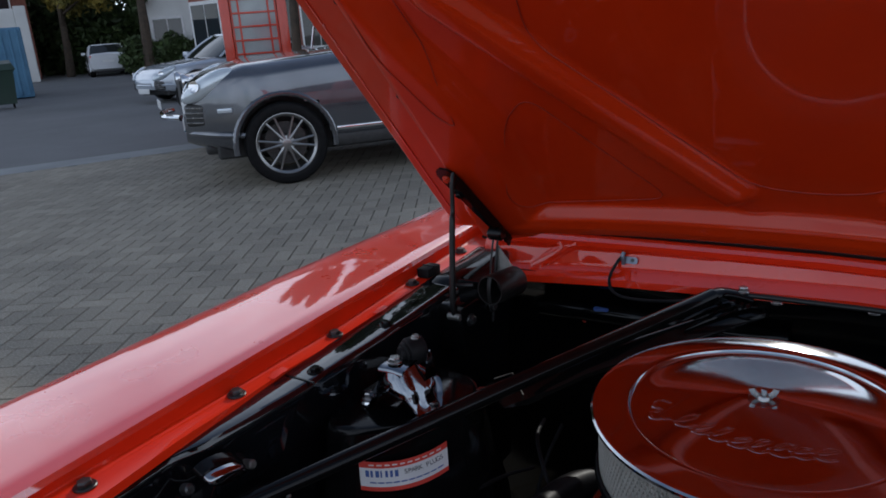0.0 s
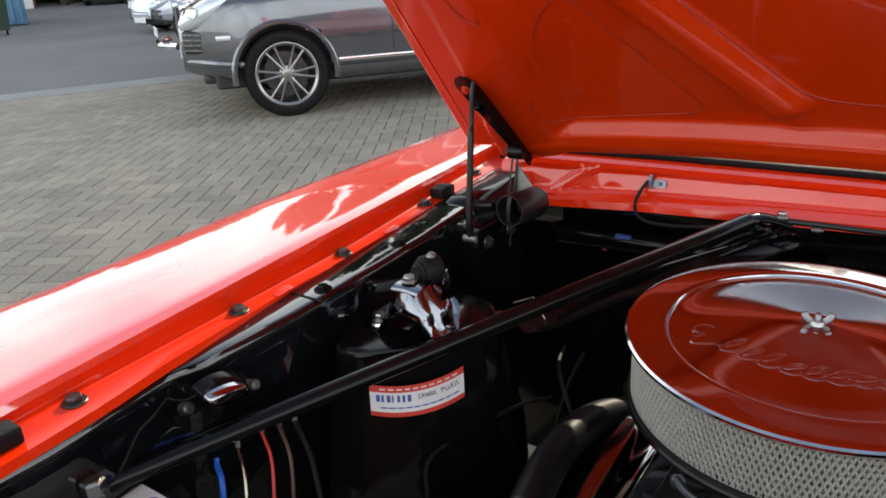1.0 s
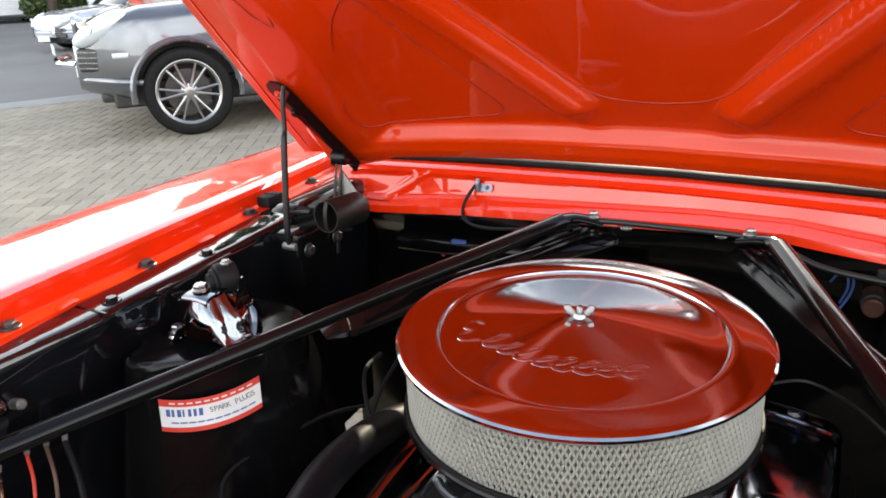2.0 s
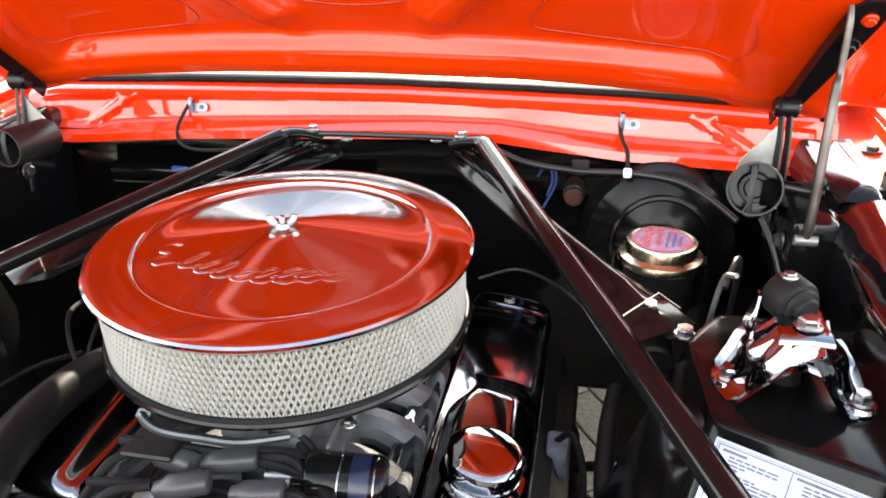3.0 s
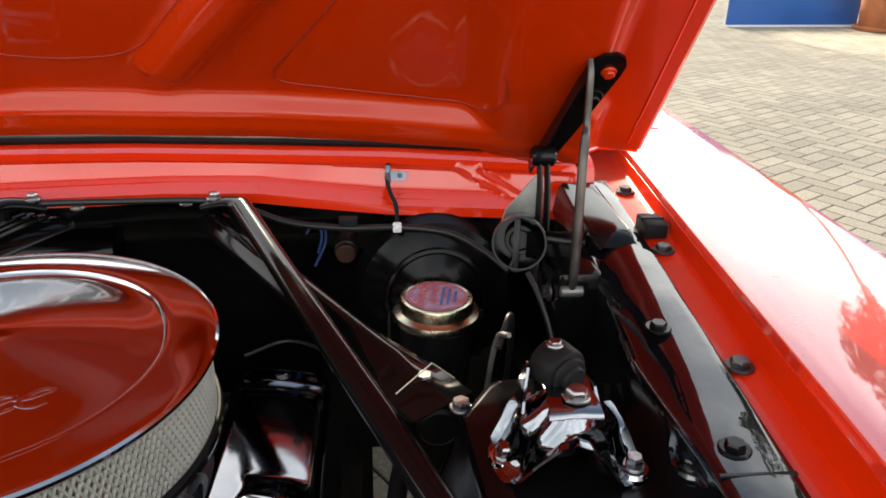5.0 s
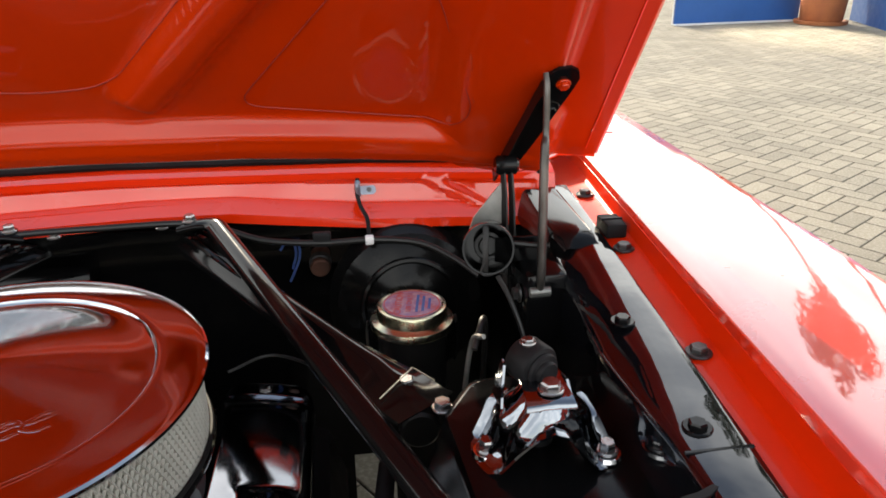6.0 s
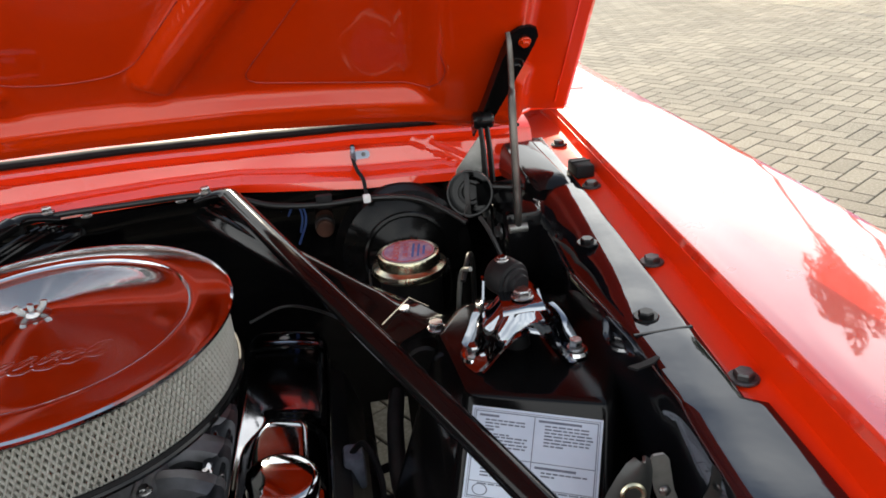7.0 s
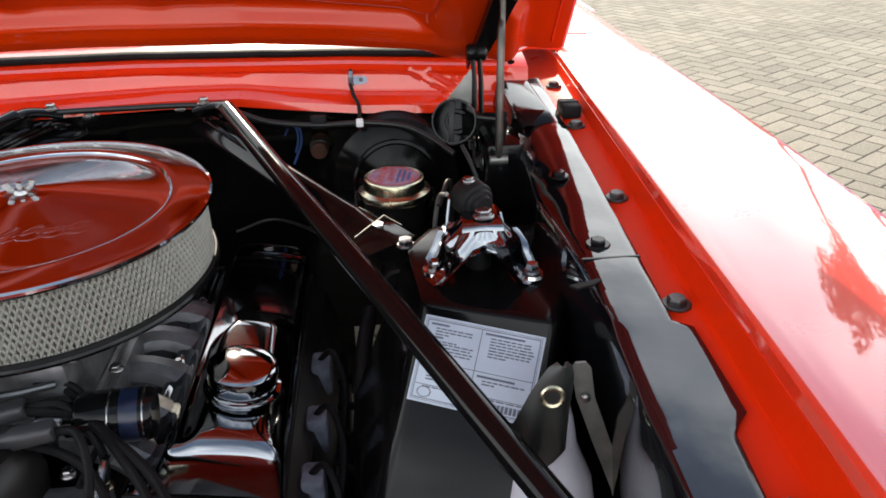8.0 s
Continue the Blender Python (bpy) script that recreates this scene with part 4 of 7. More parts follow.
part("belt_pulley", lathe([(0, 0), (0.075, 0), (0.08, 0.006), (0.06, 0.016), (0.08, 0.026), (0.075, 0.032), (0, 0.032)], 36, m=Matrix.Translation((0, -0.42, 0.55)) @ Matrix.Rotation(radians(90), 4, "X")), STEEL, engine)
part("throttle_link", tube([(0.09, -0.19, 0.69), (0.092, -0.21, 0.70), (0.088, -0.25, 0.665), (0.09, -0.27, 0.64)], 0.0035, 8, 5), STEEL, engine)

# big breather hose beside the filter
HOSE_BLACK = material("hose_rubber", (0.004, 0.0042, 0.005), 0.45, color2=(0.007, 0.007, 0.008), scale=30, bump=0.06, bump_scale=150, rough_var=0.08, spec=0.10)
hose = thing("breather_hose", "fat black rubber hose beside the air cleaner", "hose")
part("hose", tube([(-0.20, -0.40, 0.62), (-0.205, -0.30, 0.69), (-0.22, -0.20, 0.725), (-0.228, -0.12, 0.728), (-0.222, -0.03, 0.715), (-0.19, 0.05, 0.69)], 0.021, 16, 6), HOSE_BLACK, hose)
part("hose_clip", tube([(-0.212, -0.25, 0.709), (-0.217, -0.22, 0.72)], 0.0222, 16, 1), SATIN, hose)


# ---- braces ----
for _s in (1, -1):
    b = thing("brace_bar", "black round brace bar running from scuttle to front panel", "brace", "brace bars")
    p0 = Vector((_s * 0.140, 0.335, 0.871))
    d = Vector((_s * 0.455, -1, -0.120)) if _s > 0 else Vector((_s * 0.56, -1, -0.138))
    part("tube", tube([p0 + d * k for k in (0.012, 0.03, 0.06, 0.3, 0.6, 0.80)], 0.0122, 18, 3, section=(0.0132, 0.0112)), BLACK, b)
    part("flattened_end", tube([p0 + Vector((-_s * 0.045, 0.020, -0.010)), p0 + Vector((-_s * 0.022, 0.012, -0.003)), p0, p0 + d * 0.03], 0.0125, 14, 4, section=(0.0130, 0.0065)), BLACK, b)
    hex_bolt(b, "bolt", p0 + Vector((-_s * 0.032, 0.016, 0.0)), 0.007, 0.009, STEEL, 0.010)
    e = thing("tower_brace", "pressed black brace from the scuttle to a shock tower", "brace", "tower braces")
    q0, q1 = Vector((_s * 0.092, 0.392, 0.832)), Vector((_s * 0.368, 0.020, 0.789))
    run = (q1 - q0)
    side = run.cross(Vector((0, 0, 1))).normalized()
    rows = []
    for k in (0, 0.06, 0.12, 0.3, 0.5, 0.7, 0.84, 0.92, 1.0):
        c = q0 + run * k
        w = 0.022 + 0.016 * smoothstep(0.72, 0.93, k)
        hh = 0.017 * smoothstep(1.0, 0.80, k) * smoothstep(-0.05, 0.1, k)
        rows.append([c + side * a * w + Vector((0, 0, z)) for a, z in ((-1, -0.008 * (hh > 0.002)), (-0.92, 0), (-0.62, 0.30 * hh), (-0.32, 0.80 * hh), (-0.14, 0.97 * hh), (0, hh), (0.14, 0.97 * hh), (0.32, 0.80 * hh), (0.62, 0.30 * hh), (0.92, 0), (1, -0.008 * (hh > 0.002)))])
    part("pressing", thicken(loft(rows), 0.002), BLACK, e, smooth=45)
    for k in (-0.55, 0.0, 0.55):                             # flutes at the scuttle end
        part("flute", tube([q0 + run * f + side * (0.024 * k) + Vector((0, 0, h)) for f, h in ((0.03, 0.010), (0.10, 0.0175), (0.22, 0.0165), (0.32, 0.012))], [0.002, 0.0045, 0.0040, 0.001], 8, 4), BLACK, e)
    for q in ((0.352, 0.058, 0.791), (0.383, 0.014, 0.791)):
        hex_bolt(e, "bolt", (_s * q[0], q[1], q[2]), 0.0088, 0.009, STEEL, 0.0105, m=Matrix.Rotation(0.4, 4, "Z"))
    part("spring_clip", tube([(_s * 0.325, 0.030, 0.797), (_s * 0.36, 0.063, 0.808), (_s * 0.380, 0.044, 0.803)], 0.0008, 6, 1, smooth=False), STEEL_DULL, e)

# scuttle fixings: bolts, loom and clips
for x, y, z in ((-0.109, 0.366, 0.857), (-0.060, 0.362, 0.857), (0.069, 0.372, 0.858)):
    b = thing("scuttle_bolt", "bright zinc bolt along the scuttle's lower lip", "bolt", "scuttle bolts", m=Matrix.Translation((x, y - 0.004, z)))
    hex_bolt(b, "bolt_head", (0, 0, 0), 0.0065, 0.007, STEEL, 0.009)
loom = thing("wiring_loom", "black taped wiring loom along the scuttle's lower edge", "cable")
part("loom", tube([(-0.16, 0.356, 0.853), (-0.11, 0.350, 0.866), (0.0, 0.352, 0.868), (0.10, 0.352, 0.868), (0.15, 0.347, 0.858), (0.20, 0.346, 0.840), (0.27, 0.346, 0.832), (0.34, 0.344, 0.833), (0.40, 0.335, 0.828), (0.44, 0.310, 0.815), (0.47, 0.28, 0.80)], 0.0042, 10, 6), SATIN, loom)
part("loom_clip", box((0.024, 0.012, 0.020), (0.272, 0.349, 0.836), 0.003, 2), RUBBER, loom)
part("white_connector", box((0.011, 0.012, 0.011), (0.334, 0.339, 0.835), 0.002, 2), WHITE, loom, "small white connector")
part("loom_clip", box((0.022, 0.012, 0.018), (-0.155, 0.354, 0.853), 0.003, 2), RUBBER, loom)
TAG = material("zinc_bracket", (0.24, 0.27, 0.33), 0.38, metal=0.7, color2=(0.17, 0.19, 0.23), scale=50)
for x, drop in ((-0.307, [(-0.318, 0.404, 0.895), (-0.330, 0.394, 0.878), (-0.336, 0.376, 0.856), (-0.325, 0.36, 0.838), (-0.29, 0.352, 0.832), (-0.22, 0.352, 0.838), (-0.16, 0.354, 0.851)]),
                (0.336, [(0.324, 0.404, 0.900), (0.322, 0.398, 0.882), (0.326, 0.384, 0.866), (0.333, 0.368, 0.855), (0.334, 0.350, 0.842), (0.334, 0.340, 0.835)])):
    c = thing("hose_bracket", "small zinc bracket holding a black washer hose on the scuttle", "bracket", "hose brackets")
    part("plate", prism([(-0.012, -0.006), (0.009, -0.006), (0.012, -0.003), (0.012, 0.003), (0.009, 0.006), (-0.012, 0.006)], 0.0016, m=Matrix.Translation((x, 0.402, 0.883)) @ Matrix.Rotation(radians(72), 4, "X")), TAG, c)
    part("screw", lathe([(0.0035, 0), (0.003, 0.0018), (0, 0.002)], 12, m=Matrix.Translation((x + 0.003, 0.4005, 0.884)) @ Matrix.Rotation(radians(72), 4, "X")), DARK_STEEL, c)
    part("curl", tube([(x - 0.012, 0.398, 0.876), (x - 0.013, 0.396, 0.890), (x - 0.012, 0.400, 0.897)], 0.0036, 8, 4), TAG, c)
    part("hose", tube(drop, 0.0028, 8, 6), RUBBER, c)


# ---- bonnet hinges ----
def hinge(sx):
    h = thing("bonnet_hinge", "black sprung bonnet hinge with a bright prop rod", "hinge", "bonnet hinges")

    def on_hood(u, v, dz=0.0):
        return HOOD_M @ Vector((-sx * u, v, dz))
    # strap on the bonnet's underside
    z0 = -0.040
    outline = [(0.494, 0.075), (0.518, 0.073), (0.536, 0.150), (0.555, 0.242), (0.557, 0.258), (0.553, 0.270), (0.544, 0.276), (0.531, 0.274), (0.521, 0.264), (0.517, 0.248)]
    bm = bmesh.new()
    lo = [bm.verts.new(on_hood(u, v, z0)) for u, v in outline]
    hi = [bm.verts.new(on_hood(u, v, z0 + 0.004)) for u, v in outline]
    bm.faces.new(lo)
    bm.faces.new(hi[::-1])
    for i in range(len(lo)):
        j = (i + 1) % len(lo)
        bm.faces.new((lo[i], lo[j], hi[j], hi[i]))
    part("strap", bm, BLACK, h)
    # upturned flange of the strap
    bm = loft([[on_hood(u, v, z0), on_hood(u - 0.001, v, z0 - 0.016)] for u, v in ((0.494, 0.075), (0.505, 0.15), (0.516, 0.240), (0.520, 0.254))])
    part("strap_flange", thicken(bm, 0.003), BLACK, h)
    ma = HOOD_M.to_3x3().to_4x4() @ Matrix.Rotation(math.pi, 4, "X")
    hex_bolt(h, "strap_bolt", on_hood(0.541, 0.250, z0), 0.0060, 0.006, RED_SHADED, 0.008, m=ma)
    hex_bolt(h, "strap_bolt", on_hood(0.535, 0.210, z0), 0.0070, 0.008, BLACK, 0.011, m=ma)
    # knuckle, lower arm and gusset
    k = Vector((sx * 0.500, 0.272, 0.949))
    part("knuckle", rod(k + Vector((-0.014, 0, 0)), k + Vector((0.014, 0, 0)), 0.012, seg=20, bevel=0.003), BLACK, h)
    for o in (-0.0045, 0.0045):                              # two plates side by side
        part("lower_arm", thicken(loft([[k + Vector((sx * o - 0.002, 0.0, 0.006)), k + Vector((sx * o + 0.002, -0.004, 0.006))], [Vector((sx * (0.502 + o) - 0.002, 0.264, 0.91)), Vector((sx * (0.502 + o) + 0.002, 0.256, 0.91))],
                                        [Vector((sx * (0.501 + o) - 0.002, 0.252, 0.86)), Vector((sx * (0.501 + o) + 0.002, 0.242, 0.86))], [Vector((sx * (0.501 + o) - 0.002, 0.242, 0.80)), Vector((sx * (0.501 + o) + 0.002, 0.232, 0.80))]]), 0.003), SATIN, h)
    part("gusset", thicken(loft([[Vector((sx * 0.494, 0.268, 0.930)), Vector((sx * 0.496, 0.266, 0.930))], [Vector((sx * 0.458, 0.262, 0.888)), Vector((sx * 0.496, 0.262, 0.888))], [Vector((sx * 0.452, 0.26, 0.870)), Vector((sx * 0.496, 0.26, 0.870))]]), 0.003), STEEL_DULL, h, "dull grey gusset plate")
    # sprung drum: rolled sheet round a coil
    c0 = Vector((sx * 0.456, 0.160, 0.889))
    c1 = Vector((0.474, 0.244, 0.860))
    if sx < 0:                                               # this drum is shorter and slimmer
        c0, c1 = Vector((-0.451, 0.160, 0.889)), Vector((-0.444, 0.233, 0.884))
    m, l = axis_m(c0, c1)
    rd = 0.029 if sx > 0 else 0.0245
    part("spring_drum", lathe([(rd - 0.0025, 0), (rd - 0.0005, 0), (rd, 0.002), (rd, l - 0.002), (rd - 0.001, l), (0.0, l), (0.0, l - 0.003), (rd - 0.0025, l - 0.004)], 40, m=m, close=True), BLACK if sx > 0 else SATIN, h)
    part("leaf", tube([m @ Vector((0.003, y, z)) for y, z in ((-rd + 0.001, 0.006), (-0.010, 0.002), (0.008, 0.002), (rd - 0.001, 0.006))], 0.003, 8, 4, section=(0.0034, 0.0010)), SATIN, h)
    part("spring_seat", lathe([(0.0, 0.046), (0.010, 0.046), (0.012, 0.043), (0.016, 0.043), (0.017, 0.046), (0.0, 0.050)], 24, m=m), SATIN, h)
    if sx > 0:
        part("hook", tube([m @ Vector((x, y, z)) for x, y, z in ((0.004, -rd * 0.5, 0.001), (0.008, -rd * 0.90, -0.001), (0.001, -rd * 1.02, 0.001), (-0.010, -rd * 0.92, 0.004))], 0.0011, 6, 4), SATIN, h)
    part("drum_bracket", box((0.060, 0.004, 0.030), (sx * 0.500, 0.190, 0.874), 0.001, 1), BLACK, h)
    part("link", tube([(sx * 0.487, 0.17, 0.890), (sx * 0.510, 0.165, 0.888), (sx * 0.525, 0.16, 0.889)], 0.0035, 8, 3), SATIN, h)
    # foot bolted to the inner wing
    part("foot", box((0.050, 0.11, 0.09), (sx * 0.521, 0.20, 0.815), 0.008, 2), BLACK, h)
    for y in (0.165, 0.235):
        hex_bolt(h, "foot_bolt", (sx * 0.494, y, 0.83), 0.008, 0.008, DARK_STEEL, 0.011, m=Matrix.Rotation(-sx * radians(90), 4, "Y"))
    # prop rod with a cranked top
    top, bot = Vector((sx * 0.517, 0.172, 1.058)), Vector((sx * 0.512, 0.143, 0.868))
    rodpts = [top + Vector((0, 0.006, 0.016)), top, top + Vector((0, -0.004, -0.045)), top.lerp(bot, 0.36) + Vector((-0.001 * sx, -0.002, 0)), bot, bot + Vector((0, 0.002, -0.03))]
    # left rod is coloured black to imitate its backlit, shaded side
    part("prop_rod", tube(rodpts, [0.0030, 0.0036, 0.0036, 0.0050, 0.0050, 0.0034], 12, 4), ROD if sx > 0 else SATIN, h, "steel prop rod")
    part("rod_foot", rod(bot + Vector((-0.012, 0.002, -0.028)), bot + Vector((0.012, 0.002, -0.028)), 0.006, seg=12, bevel=0.001), STEEL_DULL, h)
    return h


ROD = material("rod_steel", (0.13, 0.12, 0.11), 0.30, metal=0.8, color2=(0.05, 0.047, 0.044), scale=30)
hinge(1)
hinge(-1)


# ---- shock tower caps ----
# low base colour replaces the dark surroundings this chrome would mirror
CAP_CHROME = material("wavy_chrome", (0.24, 0.26, 0.29), 0.05, metal=1.0, color2=(0.18, 0.19, 0.21), scale=20.0, bump=0.5, bump_scale=24, rough_var=0.03)
CAP_CUT = [(-180, 0.0), (-150, 0.0), (-141, 0.005), (-127, 0.025), (-112, 0.041), (-94, 0.047), (-76, 0.042), (-60, 0.022), (-49, 0.004), (-42, 0.0), (-10, 0.0), (4, 0.022), (30, 0.034), (58, 0.012), (74, 0.0), (96, 0.0),
           (110, 0.010), (124, 0.040), (144, 0.037), (158, 0.012), (167, 0.0), (180, 0.0)]
CAP_CUT_LEFT = [(-180, 0.010), (-170, 0.0), (-152, 0.0), (-140, 0.008), (-124, 0.032), (-96, 0.042)] + CAP_CUT[7:18] + [(150, 0.042), (168, 0.020), (180, 0.010)]


def tower_cap(sx):
    """A pressed three-legged cap: arch in front, deep notch on the engine's side, shelf and bush on top."""
    c = thing("shock_tower_cap", "chromed shock absorber cap bolted on the black tower", "shock cap", "shock tower caps")
    X = lambda x, y, z: Vector((sx * x, y, z))
    feet = [X(0.410, -0.066, 0.797), X(0.509, -0.086, 0.798), X(0.470, 0.004, 0.797)]
    cx, cy, n, top = 0.458, -0.062, 120, 0.066
    radius = lambda h: lerp([(0.0, 0.056), (0.006, 0.050), (0.020, 0.044), (0.036, 0.0405), (0.050, 0.037), (0.060, 0.032), (0.064, 0.028), (0.066, 0.022)], h)
    rows = []
    for lv in range(12):
        row = []
        for i in range(n):
            a = -180 + 360 * i / n
            cut = lerp(CAP_CUT if sx > 0 else CAP_CUT_LEFT, a)
            k = max(0, lv - 2) / 9
            h = cut + (top - cut) * k
            r = radius(h) + ((0.0045, 0.0015, 0.0)[min(lv, 2)] if cut < 0.004 else (0.0095, 0.0045, 0.001)[min(lv, 2)])
            h -= (0.0015, 0.0, 0.0)[min(lv, 2)]
            # pressed flutes in the legs
            r -= 0.004 * math.sin(math.pi * k) * math.exp(-((a + 150) / 11) ** 2) + 0.003 * math.sin(math.pi * k) * math.exp(-((a + 30) / 10) ** 2)
            q = radians(a)
            slim = 1 - 0.40 * smoothstep(0.030, 0.060, h)     # the neck under the shelf is narrow
            row.append(X(cx + r * math.cos(q) * slim, cy + r * math.sin(q) * (slim if q > 0 else 1), 0.799 + h))
        rows.append(row)
    bm = loft(rows, closed=True)
    bm.verts.ensure_lookup_table()
    bm.faces.new(bm.verts[-n:])
    part("cap", thicken(bm, 0.002), CAP_CHROME, c, smooth=60)
    part("inner_boot", lathe([(0.014, 0.0), (0.013, 0.012), (0.011, 0.030), (0.010, 0.050), (0, 0.052)], 32, m=Matrix.Translation(X(cx, cy + 0.012, 0.796))), RUBBER, c)
    # shelf under the top bolt, turned down at its front
    rows = [[X(0.455 + w * s, y, z + 0.0008 * math.cos(3 * s)) for s in (-1, -0.6, -0.2, 0.2, 0.6, 1)] for w, y, z in ((0.0205, -0.0992, 0.8600), (0.0205, -0.0984, 0.8630), (0.0200, -0.0965, 0.8650), (0.0195, -0.090, 0.8668), (0.018, -0.07, 0.868), (0.018, -0.05, 0.868))]
    part("shelf", thicken(loft(rows), 0.0022), CAP_CHROME, c, smooth=50)
    for i, f in enumerate(feet):
        hex_bolt(c, "foot_bolt", f + Vector((0, 0, 0.006)), 0.0070, 0.010, STEEL, 0.0095, m=Matrix.Rotation(0.3 * i, 4, "Z"))
        part("foot_pad", lathe([(0, 0), (0.0130, 0), (0.0135, 0.002), (0.0120, 0.005), (0, 0.0056)], 28, m=Matrix.Translation(f)), CHROME, c)
    # rubber bush with grooved end on the shelf, and its bolt
    m, l = axis_m(X(0.4635, -0.073, 0.872), X(0.445, -0.036, 0.874))
    part("bush", lathe([(0, 0.006), (0.0095, 0.006), (0.0108, 0.008), (0.0108, 0.0105), (0.0145, 0.0115), (0.0158, 0.0140), (0.0150, 0.0158), (0.0185, 0.0172), (0.0197, 0.020), (0.0197, l - 0.003), (0.018, l), (0, l)], 36, m=m), RUBBER, c, "black grooved rubber bush")
    hex_bolt(c, "top_bolt", X(0.4575, -0.083, 0.869), 0.0085, 0.008, STEEL, 0.0110)
    hex_bolt(c, "rear_bolt", X(0.447, -0.047, 0.8918), 0.0055, 0.005, STEEL, 0.0070)
    # upright ear on the engine's side of the bush
    part("ear", thicken(loft([[X(0.423, -0.066, 0.842), X(0.421, -0.040, 0.842)], [X(0.425, -0.058, 0.858), X(0.424, -0.042, 0.858)], [X(0.428, -0.050, 0.874), X(0.428, -0.043, 0.876)]]), 0.0022), CAP_CHROME, c)
    part("ear", thicken(loft([[X(0.483, -0.070, 0.846), X(0.478, -0.036, 0.846)], [X(0.480, -0.060, 0.862), X(0.476, -0.040, 0.862)]]), 0.0022), CAP_CHROME, c)
    return c


tower_cap(1)
tower_cap(-1)


# ---- brake master cylinder and servo ----
mc = thing("brake_cylinder", "black brake master cylinder with a gold screw cap", "brake cylinder", m=Matrix.Translation((0.379, 0.250, 0.0)))
part("reservoir", lathe([(0.0, 0.655), (0.036, 0.655), (0.042, 0.665), (0.044, 0.74), (0.0455, 0.755), (0.0, 0.756)], 48), SATIN, mc)
part("barrel", rod((0, 0.10, 0.64), (0, -0.07, 0.64), 0.026, seg=28, bevel=0.004), SATIN, mc)
cap = part("cap", lathe([(0.0, 0.752), (0.050, 0.752), (0.0525, 0.755), (0.0530, 0.760), (0.0515, 0.7635), (0.0475, 0.765), (0.0445, 0.767), (0.0440, 0.779), (0.0425, 0.7815), (0.0395, 0.7822), (0.038, 0.7812), (0.0, 0.7816)], 64), BRASS, mc, "yellow-gold plated cap", smooth=30)
LBL = material("cap_label", (0.42, 0.10, 0.14), 0.35, color2=(0.25, 0.22, 0.42), scale=45, mix=0.9, fine=(0.55, 0.38, 0.38), fine_scale=140)
lab = part("cap_label", lathe([(0.0, 0.7828), (0.0365, 0.7826), (0.0368, 0.7820), (0.0, 0.7822)], 48), LBL, cap, "red and blue printed caution label")
part("bail_wire", tube([(-0.056, 0.01, 0.70), (-0.057, 0.01, 0.74), (-0.055, 0.01, 0.757)], 0.0018, 6, 4), STEEL, mc)
part("bail_wire", tube([(0.056, 0.01, 0.69), (0.060, 0.01, 0.73), (0.056, 0.01, 0.757)], 0.0018, 6, 4), STEEL, mc)
SERVO_BLACK = material("servo_black_paint", (0.003, 0.003, 0.003), 0.16, color2=(0.006, 0.006, 0.006), scale=20, bump=0.04, bump_scale=30, rough_var=0.05, spec=0.16)
servo = thing("brake_servo", "large black round brake servo on the firewall", "brake servo", m=Matrix.Translation((0.385, 0.36, 0.735)) @ Matrix.Rotation(radians(80), 4, "X"))
part("shell", lathe([(0, 0.050), (0.035, 0.050), (0.045, 0.046), (0.075, 0.040), (0.098, 0.028), (0.106, 0.012), (0.110, 0.006), (0.110, -0.002), (0.106, -0.006), (0.100, -0.03), (0.07, -0.06), (0.0, -0.10)], 64), SERVO_BLACK, servo, smooth=30)
part("rib", lathe([(0.060, 0.0435), (0.063, 0.0462), (0.067, 0.0455), (0.069, 0.0415)], 64), SERVO_BLACK, servo)


def text(name, body, size, m, mat, parent, align="CENTER"):
    """Flat lettering as a mesh, reading along the pose's x."""
    cu = bpy.data.curves.new(name, "FONT")
    cu.body, cu.size, cu.align_x, cu.align_y, cu.extrude = body, size, align, "CENTER", 0.00006
    tmp = bpy.data.objects.new("t", cu)
    scene.collection.objects.link(tmp)
    me = bpy.data.meshes.new_from_object(tmp.evaluated_get(bpy.context.evaluated_depsgraph_get()))
    bpy.data.objects.remove(tmp)
    bpy.data.curves.remove(cu)
    me.materials.clear()
    me.materials.append(mat)
    ob = new(name, me)
    ob.matrix_local = m
    ob.parent = parent
    return ob


capm = Matrix.Translation((0, 0, 0.7830)) @ Matrix.Rotation(radians(80), 4, "Z")
part("print_ring", lathe([(0.0340, 0.7827), (0.0340, 0.7831), (0.0350, 0.7831), (0.0350, 0.7827)], 48, close=True), INK_RED, lab)
text("lettering", "CAUTION", 0.0125, capm @ Matrix.Translation((0, 0.016, 0)), INK_RED, lab)
text("lettering", "USE ONLY", 0.0095, capm @ Matrix.Translation((0, 0.003, 0)), INK_RED, lab)
for i, w in enumerate((0.046, 0.040, 0.028)):
    part("print_line", box((w, 0.0035, 0.0002), (0, -0.007 - 0.0075 * i, 0.0), 0, m=capm), INK_BLUE, lab)

